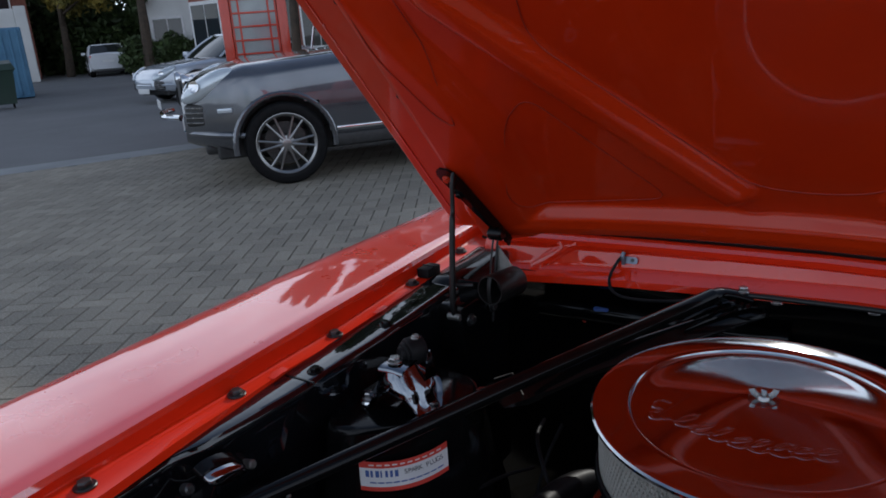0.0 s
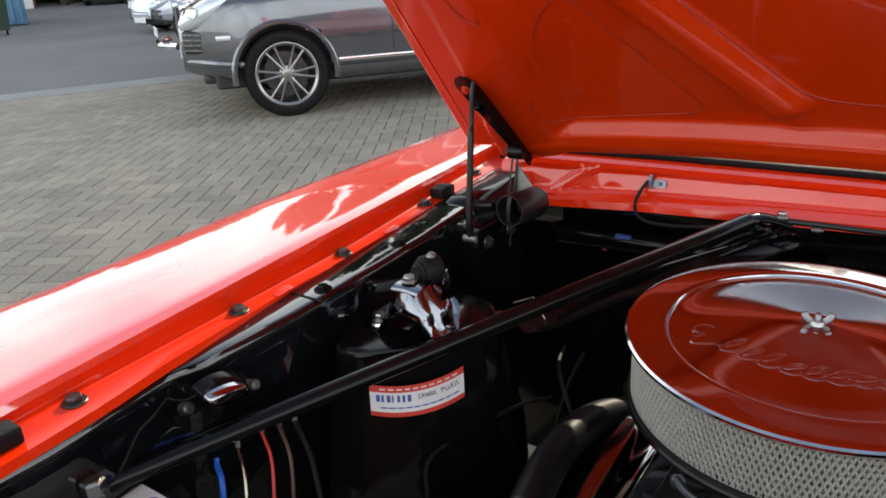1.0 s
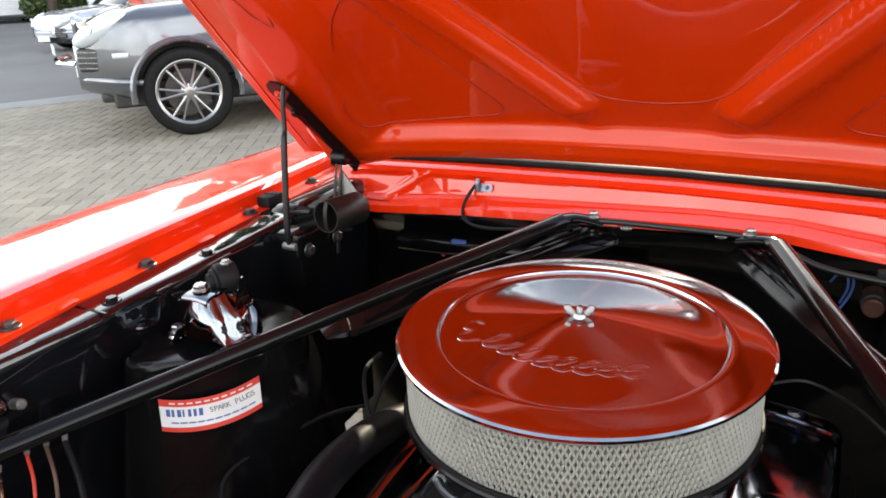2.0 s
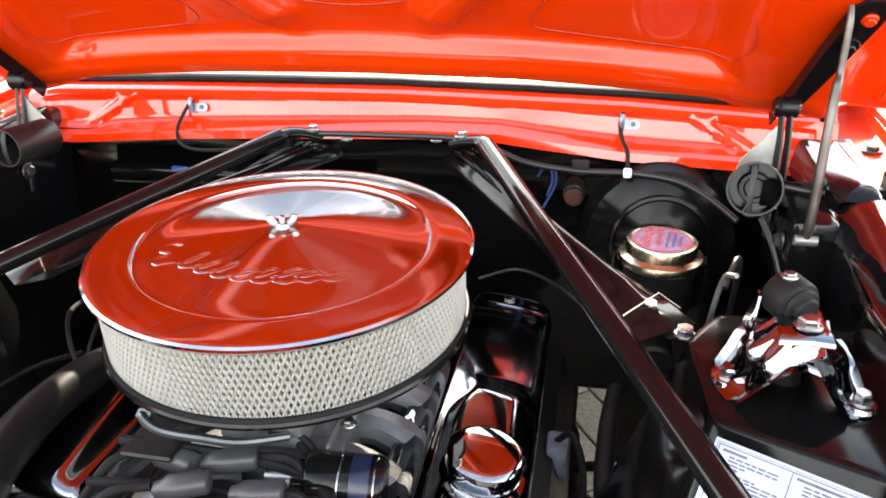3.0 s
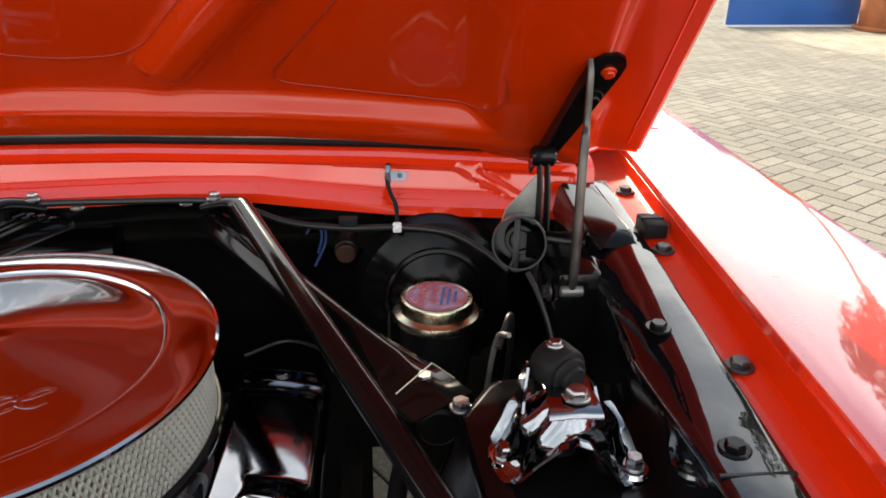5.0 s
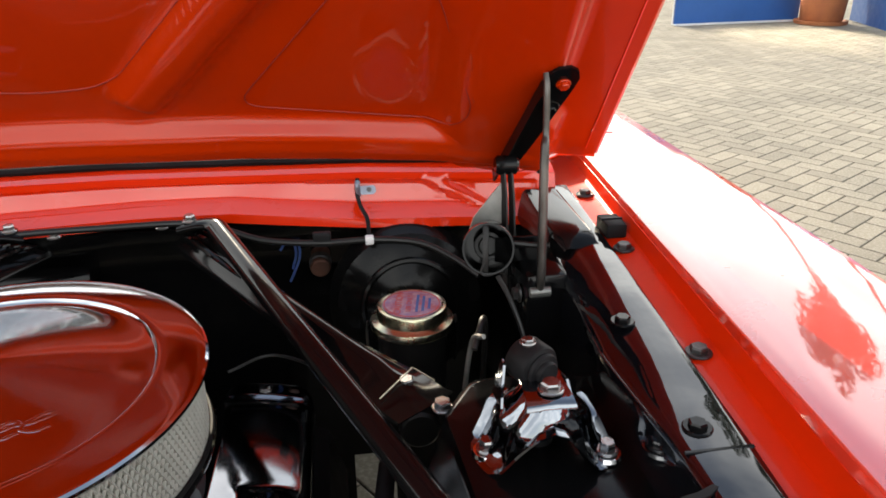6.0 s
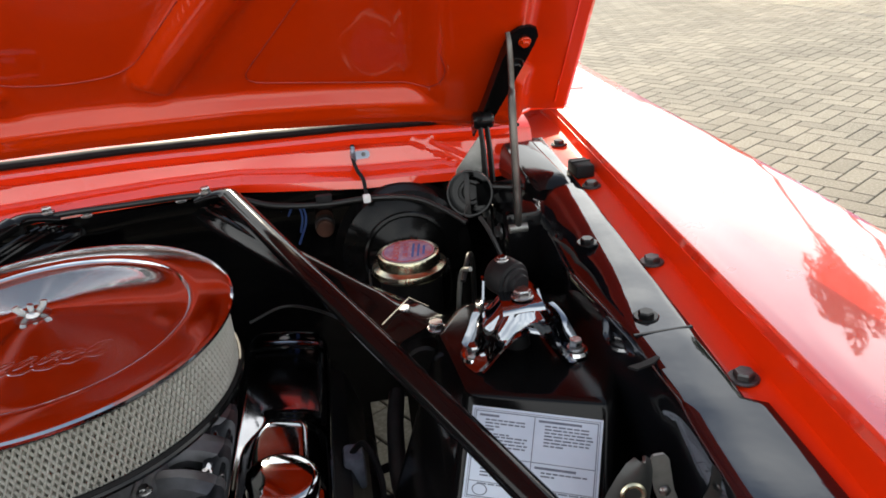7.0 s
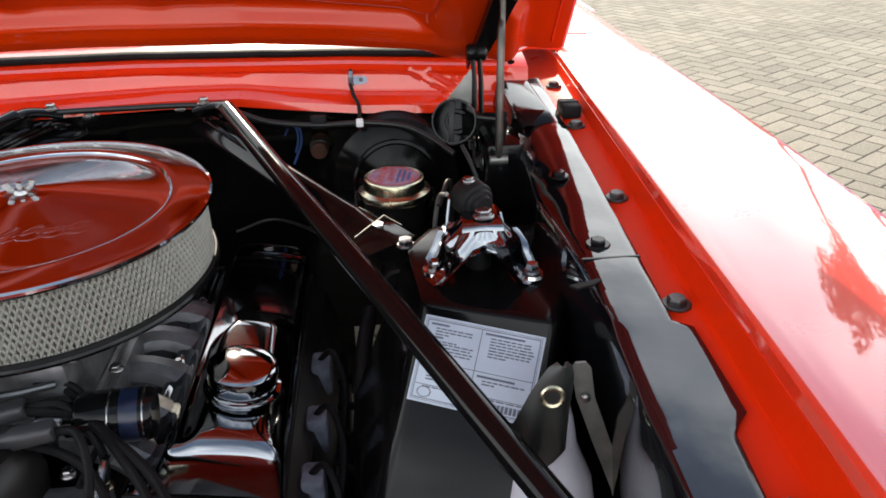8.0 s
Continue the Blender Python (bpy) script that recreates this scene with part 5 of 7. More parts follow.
# dark pipes and cables between servo, hinge and tower
for pts, r, mt in (([(0.43, 0.10, 0.80), (0.445, 0.13, 0.82), (0.452, 0.15, 0.79), (0.450, 0.16, 0.70), (0.44, 0.17, 0.62)], 0.0035, SATIN), ([(0.415, 0.12, 0.62), (0.422, 0.12, 0.72), (0.430, 0.115, 0.80), (0.44, 0.10, 0.815)], 0.003, STEEL_DULL),
                   ([(0.20, 0.43, 0.80), (0.215, 0.42, 0.83), (0.235, 0.41, 0.81), (0.236, 0.42, 0.78), (0.22, 0.43, 0.74)], 0.0018, INK_BLUE), ([(0.21, 0.43, 0.79), (0.225, 0.42, 0.815), (0.232, 0.42, 0.79), (0.225, 0.43, 0.76)], 0.0018, INK_BLUE),
                   ([(0.465, 0.15, 0.86), (0.475, 0.13, 0.84), (0.487, 0.11, 0.80), (0.49, 0.09, 0.74)], 0.0028, SATIN)):
    t = thing("brake_pipe" if mt is not INK_BLUE else "blue_wire", "thin bent pipe running down behind the shock tower" if mt is not INK_BLUE else "bright blue wire by the firewall", "pipe" if mt is not INK_BLUE else "cable")
    part("run", tube(pts, r, 8, 6), mt, t)
COPPER = material("heater_pipe", (0.13, 0.055, 0.035), 0.5, metal=0.3, color2=(0.07, 0.035, 0.025), scale=30)
t = thing("heater_valve", "rusty copper heater pipe end at the firewall", "pipe")
part("pipe", rod((0.265, 0.46, 0.775), (0.265, 0.40, 0.77), 0.014, seg=18, bevel=0.002), COPPER, t)
part("collar", rod((0.265, 0.425, 0.772), (0.265, 0.41, 0.771), 0.016, seg=18, bevel=0.002), DARK_STEEL, t)
t = thing("firewall_box", "small grey box on the black firewall", "box")
part("box", box((0.035, 0.03, 0.06), (0.235, 0.450, 0.835), 0.004, 2), STEEL_DULL, t)
# cables and ground seen beside the exhaust
for k in range(5):
    t = thing("hanging_cable", "black cable looping low in the engine bay", "cable", "low cables")
    y = 0.02 - 0.05 * k
    part("loop", tube([(0.29, y + 0.05, 0.56), (0.325, y + 0.03, 0.575 - 0.01 * k), (0.35, y - 0.02, 0.52), (0.33, y - 0.07, 0.46), (0.30, y - 0.10, 0.44)], 0.006 - 0.0006 * k, 8, 6), RUBBER, t)
t = thing("heater_hose", "long black hose down beside the shock tower", "hose")
part("hose", tube([(0.335, 0.15, 0.62), (0.325, 0.08, 0.61), (0.322, -0.03, 0.605), (0.345, -0.12, 0.60), (0.40, -0.20, 0.585), (0.43, -0.28, 0.56)], 0.011, 12, 6), RUBBER, t)


# ---- stickers on the towers ----
def frame_from(o, xdir, ydir):
    x = Vector(xdir).normalized()
    z = x.cross(Vector(ydir)).normalized()
    y = z.cross(x)
    return Matrix(((x.x, y.x, z.x, o[0]), (x.y, y.y, z.y, o[1]), (x.z, y.z, z.z, o[2]), (0, 0, 0, 1)))


# service label: white card with ruled boxes and lines of fine print
F_ = frame_from((0.396, -0.1253, 0.786), (0.128, -0.053, 0.0), (0.022, 0.049, 0.059))
F_ = F_ @ Matrix.Rotation(radians(-2.4), 4, "Z") @ Matrix.Translation((0, -0.001, 0.0012))
sl = thing("service_label", "white service label with fine print on the black tower", "label", m=F_)
SW, SH = 0.120, 0.084
FOIL = material("label_foil", (0.58, 0.66, 0.76), 0.30, color2=(0.50, 0.58, 0.68), scale=25)
sheet = part("sheet", prism([(0, -SH), (SW, -SH), (SW, 0), (0, 0)], 0.0004), FOIL, sl)
INK_GREY = material("grey_print", (0.10, 0.12, 0.17), 0.5, color2=(0.16, 0.18, 0.23), scale=60.0)


def rule(x0, y0, w, h, mat=INK_GREY, name="rule"):
    part(name, box((w, h, 0.0002), (x0 + w / 2, y0 - h / 2, 0.0005)), mat, sl)


for inset, th in ((0.0022, 0.0005), (0.0036, 0.0009)):
    rule(inset, -inset, SW - 2 * inset, th)
    rule(inset, -SH + inset + th, SW - 2 * inset, th)
    rule(inset, -inset, th, SH - 2 * inset)
    rule(SW - inset - th, -inset, th, SH - 2 * inset)
rule(0.004, -0.0440, SW - 0.008, 0.0007)
rule(0.004, -0.0665, SW - 0.008, 0.0007)
rule(0.0585, -0.004, 0.0008, 0.0625)
rnd = random.Random(4)
for x0, y0, wide, n, head in ((0.0075, -0.0065, 0.046, 3, 0.40), (0.0075, -0.0190, 0.046, 1, 0.32), (0.0075, -0.0255, 0.047, 5, 0.0), (0.0625, -0.0065, 0.050, 7, 0.78),
                              (0.0075, -0.0475, 0.046, 4, 0.45), (0.0625, -0.0475, 0.050, 2, 0.74)):
    y = y0
    if head:
        rule(x0, y, wide * head, 0.0021, name="print_heading")
        y -= 0.0042
    for k in range(n):
        x, end = x0 + (0.006 if head else 0.004), x0 + wide * (rnd.uniform(0.35, 0.7) if k == n - 1 else rnd.uniform(0.92, 1.0))
        while x < end - 0.002:                               # words of a line
            w = min(rnd.uniform(0.0035, 0.0085), end - x)
            rule(x, y, w, 0.0014, name="print_line")
            x += w + 0.0011
        y -= 0.0029
x = 0.012
while x < 0.112:
    w = rnd.uniform(0.004, 0.009)
    rule(x, -0.0678, w, 0.0013, name="print_line")
    x += w + 0.0012
for sq, mat in ((1.0, INK_GREY), (0.84, FOIL)):
    part("emblem", lathe([(0, 0), (0.0062 * sq, 0), (0.0062 * sq, 0.0003), (0, 0.0003)], 28, m=Matrix.Translation((0.0150, -0.0738, 0.0004 + 0.0002 * (sq < 1))) @ Matrix.Diagonal((1.15, 0.85, 1, 1))), mat, sl)
rule(0.0105, -0.0727, 0.009, 0.0020, name="print_bar")
for a in (0, 45):
    part("emblem", box((0.0078 if a == 0 else 0.0052, 0.0018, 0.0003), (0, 0, 0), m=Matrix.Translation((0.0760, -0.0748, 0.0006)) @ Matrix.Rotation(radians(a), 4, "Z")), INK_GREY, sl)
    part("emblem", box((0.0018, 0.0078 if a == 0 else 0.0052, 0.0003), (0, 0, 0), m=Matrix.Translation((0.0760, -0.0748, 0.0008)) @ Matrix.Rotation(radians(a), 4, "Z")), INK_GREY, sl)
for k in range(8):
    rule(0.0832 + 0.0040 * k, -0.0712, 0.0030, 0.0068, name="print_bar")

# spark plug sticker, wrapped round the left tower
pl = thing("plug_sticker", "red and white sticker wrapped round the black tower", "label")
a0, a1 = Vector((-0.473, -0.161, 0.735)), Vector((-0.383, -0.083, 0.748))


def curve_pt(t, up, out):
    p = a0.lerp(a1, t)
    n = (Vector((0.70, -0.62, 0.32))).normalized()
    bulge = 0.004 + 0.013 * (1 - (2 * t - 1) ** 2)
    upv = Vector((-0.10, 0.14, 0.98)).normalized()
    return p + n * (bulge + out) + upv * (up - 0.009 * (1 - (2 * t - 1) ** 2))


def sticker_band(u0, u1, v0, v1, out, mat, name):
    rows = [[curve_pt(u0 + (u1 - u0) * i / 16, v, out) for i in range(17)] for v in (v0, v1)]
    part(name, thicken(loft(rows), 0.0003), mat, pl)


sticker_band(0, 1, -0.020, 0.020, 0.0010, WHITE, "sheet")
sticker_band(0, 1, 0.0115, 0.0202, 0.0016, INK_RED, "red_band")
sticker_band(0, 1, -0.0202, -0.0145, 0.0016, INK_RED, "red_band")
for i, w in enumerate((0.045, 0.030, 0.045, 0.020, 0.034, 0.034, 0.045)):
    u = 0.06 + 0.053 * i
    sticker_band(u, u + w * 0.85, -0.001, 0.008, 0.0016, INK_BLUE, "print_bar")
for i in range(10):
    u = 0.10 + 0.085 * i
    sticker_band(u, u + 0.07, -0.0095, -0.0078, 0.0016, INK_BLUE, "print_line")
    sticker_band(u, u + 0.055, 0.0148, 0.0165, 0.0020, WHITE, "print_line")
for i, ch in enumerate("SPARK PLUGS"):
    if ch == " ":
        continue
    u = 0.50 + 0.042 * i
    p, q = curve_pt(u, 0.0035, 0.0017), curve_pt(u + 0.02, 0.0035, 0.0017)
    mm = frame_from(p, q - p, Vector((-0.10, 0.14, 0.98)))
    text("letter", ch, 0.0092, mm, INK_BLACK, pl)


# ---- washer bag, battery, relay and wires at the front ----
wb = thing("washer_bag", "pale washer fluid bag under a black flap with a brass eyelet", "washer bag")
BAG = material("bag_plastic", (0.72, 0.72, 0.78), 0.4, color2=(0.60, 0.60, 0.68), scale=18, bump=0.6, bump_scale=40)
rows = []
for z, xa, xb, t_, cy in ((0.790, 0.488, 0.500, 0.004, -0.279), (0.77, 0.482, 0.506, 0.012, -0.275), (0.74, 0.470, 0.512, 0.018, -0.272), (0.70, 0.458, 0.528, 0.024, -0.272), (0.62, 0.450, 0.540, 0.03, -0.275), (0.58, 0.452, 0.538, 0.03, -0.275)):
    rows.append([((xa + xb) / 2 + (xb - xa) / 2 * math.cos(a), cy + t_ * math.sin(a), z + 0.004 * math.sin(3 * a)) for a in [i * 0.3927 for i in range(16)]])
part("bag", loft(rows, closed=True, cap=True), BAG, wb)
FLAP = material("vinyl_flap", (0.016, 0.017, 0.016), 0.34, color2=(0.03, 0.031, 0.03), scale=12, bump=0.3, bump_scale=30)
rows = []
for z, xa, xb in ((0.8425, 0.483, 0.491), (0.838, 0.477, 0.4955), (0.828, 0.4705, 0.4975), (0.814, 0.463, 0.4975), (0.795, 0.455, 0.4965), (0.775, 0.448, 0.4955), (0.757, 0.443, 0.494), (0.746, 0.440, 0.485), (0.737, 0.438, 0.474)):
    rows.append([(xa + (xb - xa) * (s + 1) / 2, -0.302 + 0.006 * math.cos(s * 5 + z * 40) * smoothstep(0.82, 0.76, z) + 0.008 * s * s, z) for s in [k / 8 - 1 for k in range(17)]])
part("flap", thicken(loft(rows), 0.0025), FLAP, wb, "black vinyl flap")
em = frame_from((0.4790, -0.3030, 0.8165), (1, -0.12, 0), (0.05, 0.2, 0.98))
part("eyelet", lathe([(0.0055, 0), (0.0062, 0.0018), (0.0082, 0.0022), (0.0098, 0.001), (0.0098, 0)], 28, m=em), BRASS, wb, "brass eyelet")
part("eyelet_hole", lathe([(0, 0.0006), (0.0056, 0.0006), (0.0056, 0), (0, 0)], 20, m=em), SATIN, wb)
part("strap", thicken(loft([[(0.499, -0.291, 0.8375), (0.507, -0.291, 0.8375)], [(0.4965, -0.290, 0.831), (0.512, -0.290, 0.831)], [(0.503, -0.288, 0.800), (0.518, -0.288, 0.800)], [(0.521, -0.288, 0.750), (0.536, -0.288, 0.750)], [(0.542, -0.288, 0.695), (0.557, -0.288, 0.695)], [(0.555, -0.288, 0.64), (0.570, -0.288, 0.64)]]), 0.002), STEEL_DULL, wb, "dull steel strap")
for q in ((0.5095, -0.290, 0.802), (0.5490, -0.290, 0.697)):
    part("rivet", lathe([(0.0045, 0), (0.004, 0.002), (0.002, 0.003), (0, 0.0032)], 14, m=Matrix.Translation(q) @ Matrix.Rotation(radians(90), 4, "X")), STEEL, wb)

bat = thing("battery", "black battery with a pale label in the front corner", "battery", m=Matrix.Translation((-0.510, -0.545, 0.52)))
part("case", box((0.17, 0.25, 0.20), (0, 0, 0.10), 0.008, 2), SATIN, bat)
part("lid", box((0.174, 0.254, 0.025), (0, 0, 0.2125), 0.006, 2), STEEL_DULL, bat)
part("label", box((0.055, 0.032, 0.0006), (-0.030, 0.108, 0.2255), 0), WHITE, bat)
part("emblem", lathe([(0, 0), (0.011, 0), (0.011, 0.0005), (0, 0.0005)], 24, m=Matrix.Translation((-0.022, 0.108, 0.2258))), INK_BLUE, bat)
part("terminal", rod((-0.055, 0.07, 0.222), (-0.055, 0.07, 0.245), 0.009, 0.008, seg=16, bevel=0.001), STEEL, bat)
part("clamp", box((0.03, 0.02, 0.012), (-0.055, 0.07, 0.235), 0.003, 2), STEEL, bat)
t = thing("tray_post", "bright hexagon post in the black front corner", "bolt", m=Matrix.Translation((-0.555, -0.475, 0.760)))
part("post", rod((0, 0, 0), (0, 0, 0.035), 0.008, seg=12), STEEL, t)
part("nut", lathe([(0, 0.02), (0.012, 0.02), (0.012, 0.032), (0.010, 0.034), (0, 0.034)], 6, m=Matrix.Identity(4)), STEEL, t, smooth=15)

rl = thing("relay", "chrome oval cover on the black inner wing", "relay")
rm = frame_from((-0.533, -0.326, 0.820), (0.0, 0.96, -0.25), (0.3, 0.2, 0.95))
bm = bmesh.new()
rows = []
for s, h in ((1.0, 0.0), (1.0, 0.008), (0.92, 0.013), (0.75, 0.0155), (0.4, 0.0165)):
    rows.append([(0.029 * s * math.cos(a), 0.0110 * s * math.sin(a), h) for a in [i * 2 * math.pi / 32 for i in range(32)]])
loft(rows, closed=True, cap=True, bm=bm, m=rm)
part("cover", bm, CAP_TOP_CHROME, rl, "chrome oval cover", smooth=50)
bm = bmesh.new()
loft([[(0.031 * s * math.cos(a), 0.0130 * s * math.sin(a), h) for a in [i * 2 * math.pi / 32 for i in range(32)]] for s, h in ((1, -0.016), (1, 0.001), (0.9, 0.003))], closed=True, cap=True, bm=bm, m=rm)
part("base", bm, TOWER_BLACK, rl)
part("stud", rod((-0.552, -0.368, 0.814), (-0.538, -0.367, 0.818), 0.0070, seg=14, bevel=0.002), DARK_STEEL, rl)
part("stud", rod((-0.560, -0.280, 0.795), (-0.534, -0.280, 0.801), 0.006, seg=14, bevel=0.002), STEEL_DULL, rl)
WIRES = {"blue": WIRE_BLUE, "red": INK_RED, "yellow": BRASS, "brown": material("brown_wire", (0.10, 0.05, 0.03), 0.5, color2=(0.07, 0.04, 0.03), scale=40), "black": RUBBER}
for colour, pts, r in (("blue", [(-0.500, -0.35, 0.735), (-0.482, -0.36, 0.725), (-0.470, -0.375, 0.68), (-0.462, -0.39, 0.60)], 0.0034), ("yellow", [(-0.492, -0.325, 0.745), (-0.468, -0.34, 0.725), (-0.450, -0.36, 0.68), (-0.445, -0.37, 0.60)], 0.0018),
                       ("red", [(-0.478, -0.30, 0.755), (-0.450, -0.315, 0.735), (-0.430, -0.34, 0.68), (-0.425, -0.36, 0.60)], 0.0019), ("brown", [(-0.465, -0.285, 0.76), (-0.436, -0.30, 0.735), (-0.420, -0.32, 0.68), (-0.412, -0.34, 0.60)], 0.0022),
                       ("black", [(-0.455, -0.27, 0.76), (-0.42, -0.285, 0.735), (-0.395, -0.30, 0.69), (-0.37, -0.31, 0.60)], 0.0032)):
    pts = [(x - 0.036, y, z) for x, y, z in pts]
    t = thing("wire", f"{colour} wire dropping down beside the inner wing", "cable", "front wires")
    part("insulation", tube(pts, r, 8, 6), WIRES[colour], t)
    part("terminal", rod(Vector(pts[0]) + Vector((-0.004, 0.004, 0.006)), pts[0], 0.0030, seg=10, bevel=0.001), WIRES[colour] if colour == "blue" else STEEL_DULL, t)
for pts in ([(-0.36, -0.20, 0.62), (-0.385, -0.17, 0.63), (-0.40, -0.13, 0.66), (-0.35, -0.02, 0.68), (-0.33, 0.06, 0.66)], [(-0.30, 0.10, 0.72), (-0.302, 0.05, 0.69), (-0.305, 0.02, 0.64), (-0.30, 0.0, 0.58)], [(-0.25, -0.02, 0.68), (-0.262, -0.03, 0.72), (-0.30, 0.02, 0.74), (-0.33, 0.10, 0.72)], [(-0.36, -0.26, 0.60), (-0.40, -0.245, 0.625), (-0.43, -0.24, 0.62), (-0.47, -0.26, 0.58)]):
    t = thing("loose_cable", "thin dark cable sagging across the engine bay", "cable", "loose cables")
    part("run", tube(pts, 0.0028, 8, 6), RUBBER, t)
t = thing("firewall_plug", "blue connector on the black firewall", "connector")
part("plug", box((0.030, 0.022, 0.012), (-0.372, 0.430, 0.770), 0.003, 2), INK_BLUE, t)
part("lead", tube([(-0.380, 0.432, 0.768), (-0.395, 0.430, 0.762), (-0.41, 0.43, 0.74)], 0.004, 8, 4), INK_RED, t)
t = thing("heater_duct", "black pressed ridge along the firewall", "duct")
part("duct", tube([(-0.50, 0.44, 0.755), (-0.30, 0.435, 0.762), (-0.05, 0.435, 0.765)], 0.02, 12, 4), BLACK, t)


# ---- the yard ----
PAVER = material("block_paving", (0.29, 0.257, 0.198), 0.85, color2=(0.20, 0.179, 0.140), scale=1.2, fine=(0.37, 0.34, 0.29), fine_scale=90, bump=0.5, bump_scale=160, random_tint=0.14)
JOINT = material("paving_joint", (0.10, 0.095, 0.085), 0.95, color2=(0.06, 0.06, 0.055), scale=4.0, bump=0.5, bump_scale=80)
ASPHALT = material("asphalt", (0.17, 0.17, 0.172), 0.9, color2=(0.12, 0.12, 0.122), scale=0.5, fine=(0.22, 0.22, 0.22), fine_scale=120, bump=0.5, bump_scale=120)
KERB = material("kerb_band", (0.30, 0.31, 0.31), 0.85, color2=(0.24, 0.25, 0.25), scale=2.0, bump=0.3, bump_scale=60)
YARD = material("yard_paving", (0.25, 0.23, 0.195), 0.88, color2=(0.19, 0.175, 0.15), scale=0.8, fine=(0.20, 0.185, 0.16), fine_scale=9, bump=0.4, bump_scale=40)
GROUND = Matrix.Identity(4)
ground = tagged(part("ground", box((500, 500, 0.4), (0, 60, -0.215)), YARD, at=GROUND), "grey yard ground reaching into the distance", "ground", kind="structure")
W, HERR, PU, PV = 0.1023, radians(32.9), 0.0, 0.0362
UX, VX = Vector((math.cos(HERR), math.sin(HERR), 0)), Vector((-math.sin(HERR), math.cos(HERR), 0))
# far side of the paving on the asphalt's side: a line with its direction
EDGE_P, EDGE_D = Vector((-8.3, 4.2, 0)), Vector((0.46, 0.888, 0))
EDGE_N = Vector((-0.888, 0.46, 0))


def paved(x, y):
    return (Vector((x, y, 0)) - EDGE_P).dot(EDGE_N) < 0 and (-11 < x < 12 and -7 < y < 16)


def paver_corners(cx, cy, along_u):
    hl, hw, g = W - 0.0028, W / 2 - 0.0028, 0.003
    a, b = (UX, VX) if along_u else (VX, UX)
    o = UX * cx + VX * cy
    ring = [(1, 1), (-1, 1), (-1, -1), (1, -1)]
    lo = [o + a * (hl * i) + b * (hw * j) + Vector((0, 0, -0.012)) for i, j in ring]
    mid = [o + a * (hl * i) + b * (hw * j) + Vector((0, 0, -g)) for i, j in ring]
    top = [o + a * ((hl - g) * i) + b * ((hw - g) * j) for i, j in ring]
    return lo + mid + top, along_u


def flat_sheet(name, corners, z, mat, label, category):
    bm = bmesh.new()
    bm.faces.new([bm.verts.new((x, y, z)) for x, y in corners])
    ex = bmesh.ops.extrude_face_region(bm, geom=bm.faces[:])
    bmesh.ops.translate(bm, vec=(0, 0, -0.05), verts=[v for v in ex["geom"] if isinstance(v, bmesh.types.BMVert)])
    return tagged(part(name, bm, mat), label, category, kind="structure")


pavement = flat_sheet("pavement", [(-11.0, -7.0), (12.0, -7.0), (12.0, 16.0), (-11.0, 16.0)], -0.0115, JOINT, "weathered grey-beige herringbone block paving with dark joints", "paving")
_a, _b = EDGE_P - EDGE_D * 30, EDGE_P + EDGE_D * 40
_n = EDGE_N
flat_sheet("kerb_band", [((_a + _n * 0.0).x, (_a + _n * 0.0).y), ((_b + _n * 0.0).x, (_b + _n * 0.0).y), ((_b + _n * 0.55).x, (_b + _n * 0.55).y), ((_a + _n * 0.55).x, (_a + _n * 0.55).y)], 0.002, KERB, "pale concrete band between paving and asphalt", "kerb")
flat_sheet("asphalt", [((_a + _n * 0.55).x, (_a + _n * 0.55).y), ((_b + _n * 0.55).x, (_b + _n * 0.55).y), ((_b + _n * 60).x, (_b + _n * 60).y), ((_a + _n * 60).x, (_a + _n * 60).y)], -0.002, ASPHALT, "worn grey asphalt car park", "asphalt")


def single(x, y):
    """Stretches beside both wings where every block is a piece of its own."""
    return 1.05 < x < 2.35 and 1.0 < y < 3.4 or -2.75 < x < -1.45 and 0.5 < y < 2.9


def pavers():
    vs, fs, alone = [], [], []
    n = 170
    quads = [(4 * r + q, 4 * r + (q + 1) % 4, 4 * r + 4 + (q + 1) % 4, 4 * r + 4 + q) for r in range(2) for q in range(4)] + [(8, 9, 10, 11)]
    for i in range(-n, n):
        for j in range(-n, n):
            k = (i - j) % 4
            if k not in (0, 3):
                continue
            cx, cy = ((i + 1) * W, (j + 0.5) * W) if k == 0 else ((i + 0.5) * W, (j + 1) * W)
            cx, cy = cx + PU, cy + PV
            o = UX * cx + VX * cy
            if not paved(o.x, o.y):
                continue
            dz = Vector((0, 0, 0.0015 * noise.noise(o * 3.1)))
            if single(o.x, o.y):
                alone.append((o + dz, k))
                continue
            c, _ = paver_corners(cx, cy, k == 0)
            s = len(vs)
            vs += [tuple(q + dz) for q in c]
            fs += [tuple(s + q for q in f) for f in quads]
    me = bpy.data.meshes.new("paver_field")
    me.from_pydata(vs, [], fs)
    me.materials.append(PAVER)
    ob = new("paver_field", me)
    ob.parent = pavement
    tagged(ob, "weathered grey-beige herringbone paving blocks", kind="stuff")
    shared = {}
    for k in (0, 3):
        c, _ = paver_corners(0, 0, k == 0)
        shared[k] = bpy.data.meshes.new("paver")
        shared[k].from_pydata([tuple(q) for q in c], [], quads)
        shared[k].materials.append(PAVER)
    for o, k in alone:
        p = new("paver", shared[k])
        p.location = o
        p.parent = pavement
    return len(alone)


pavers()


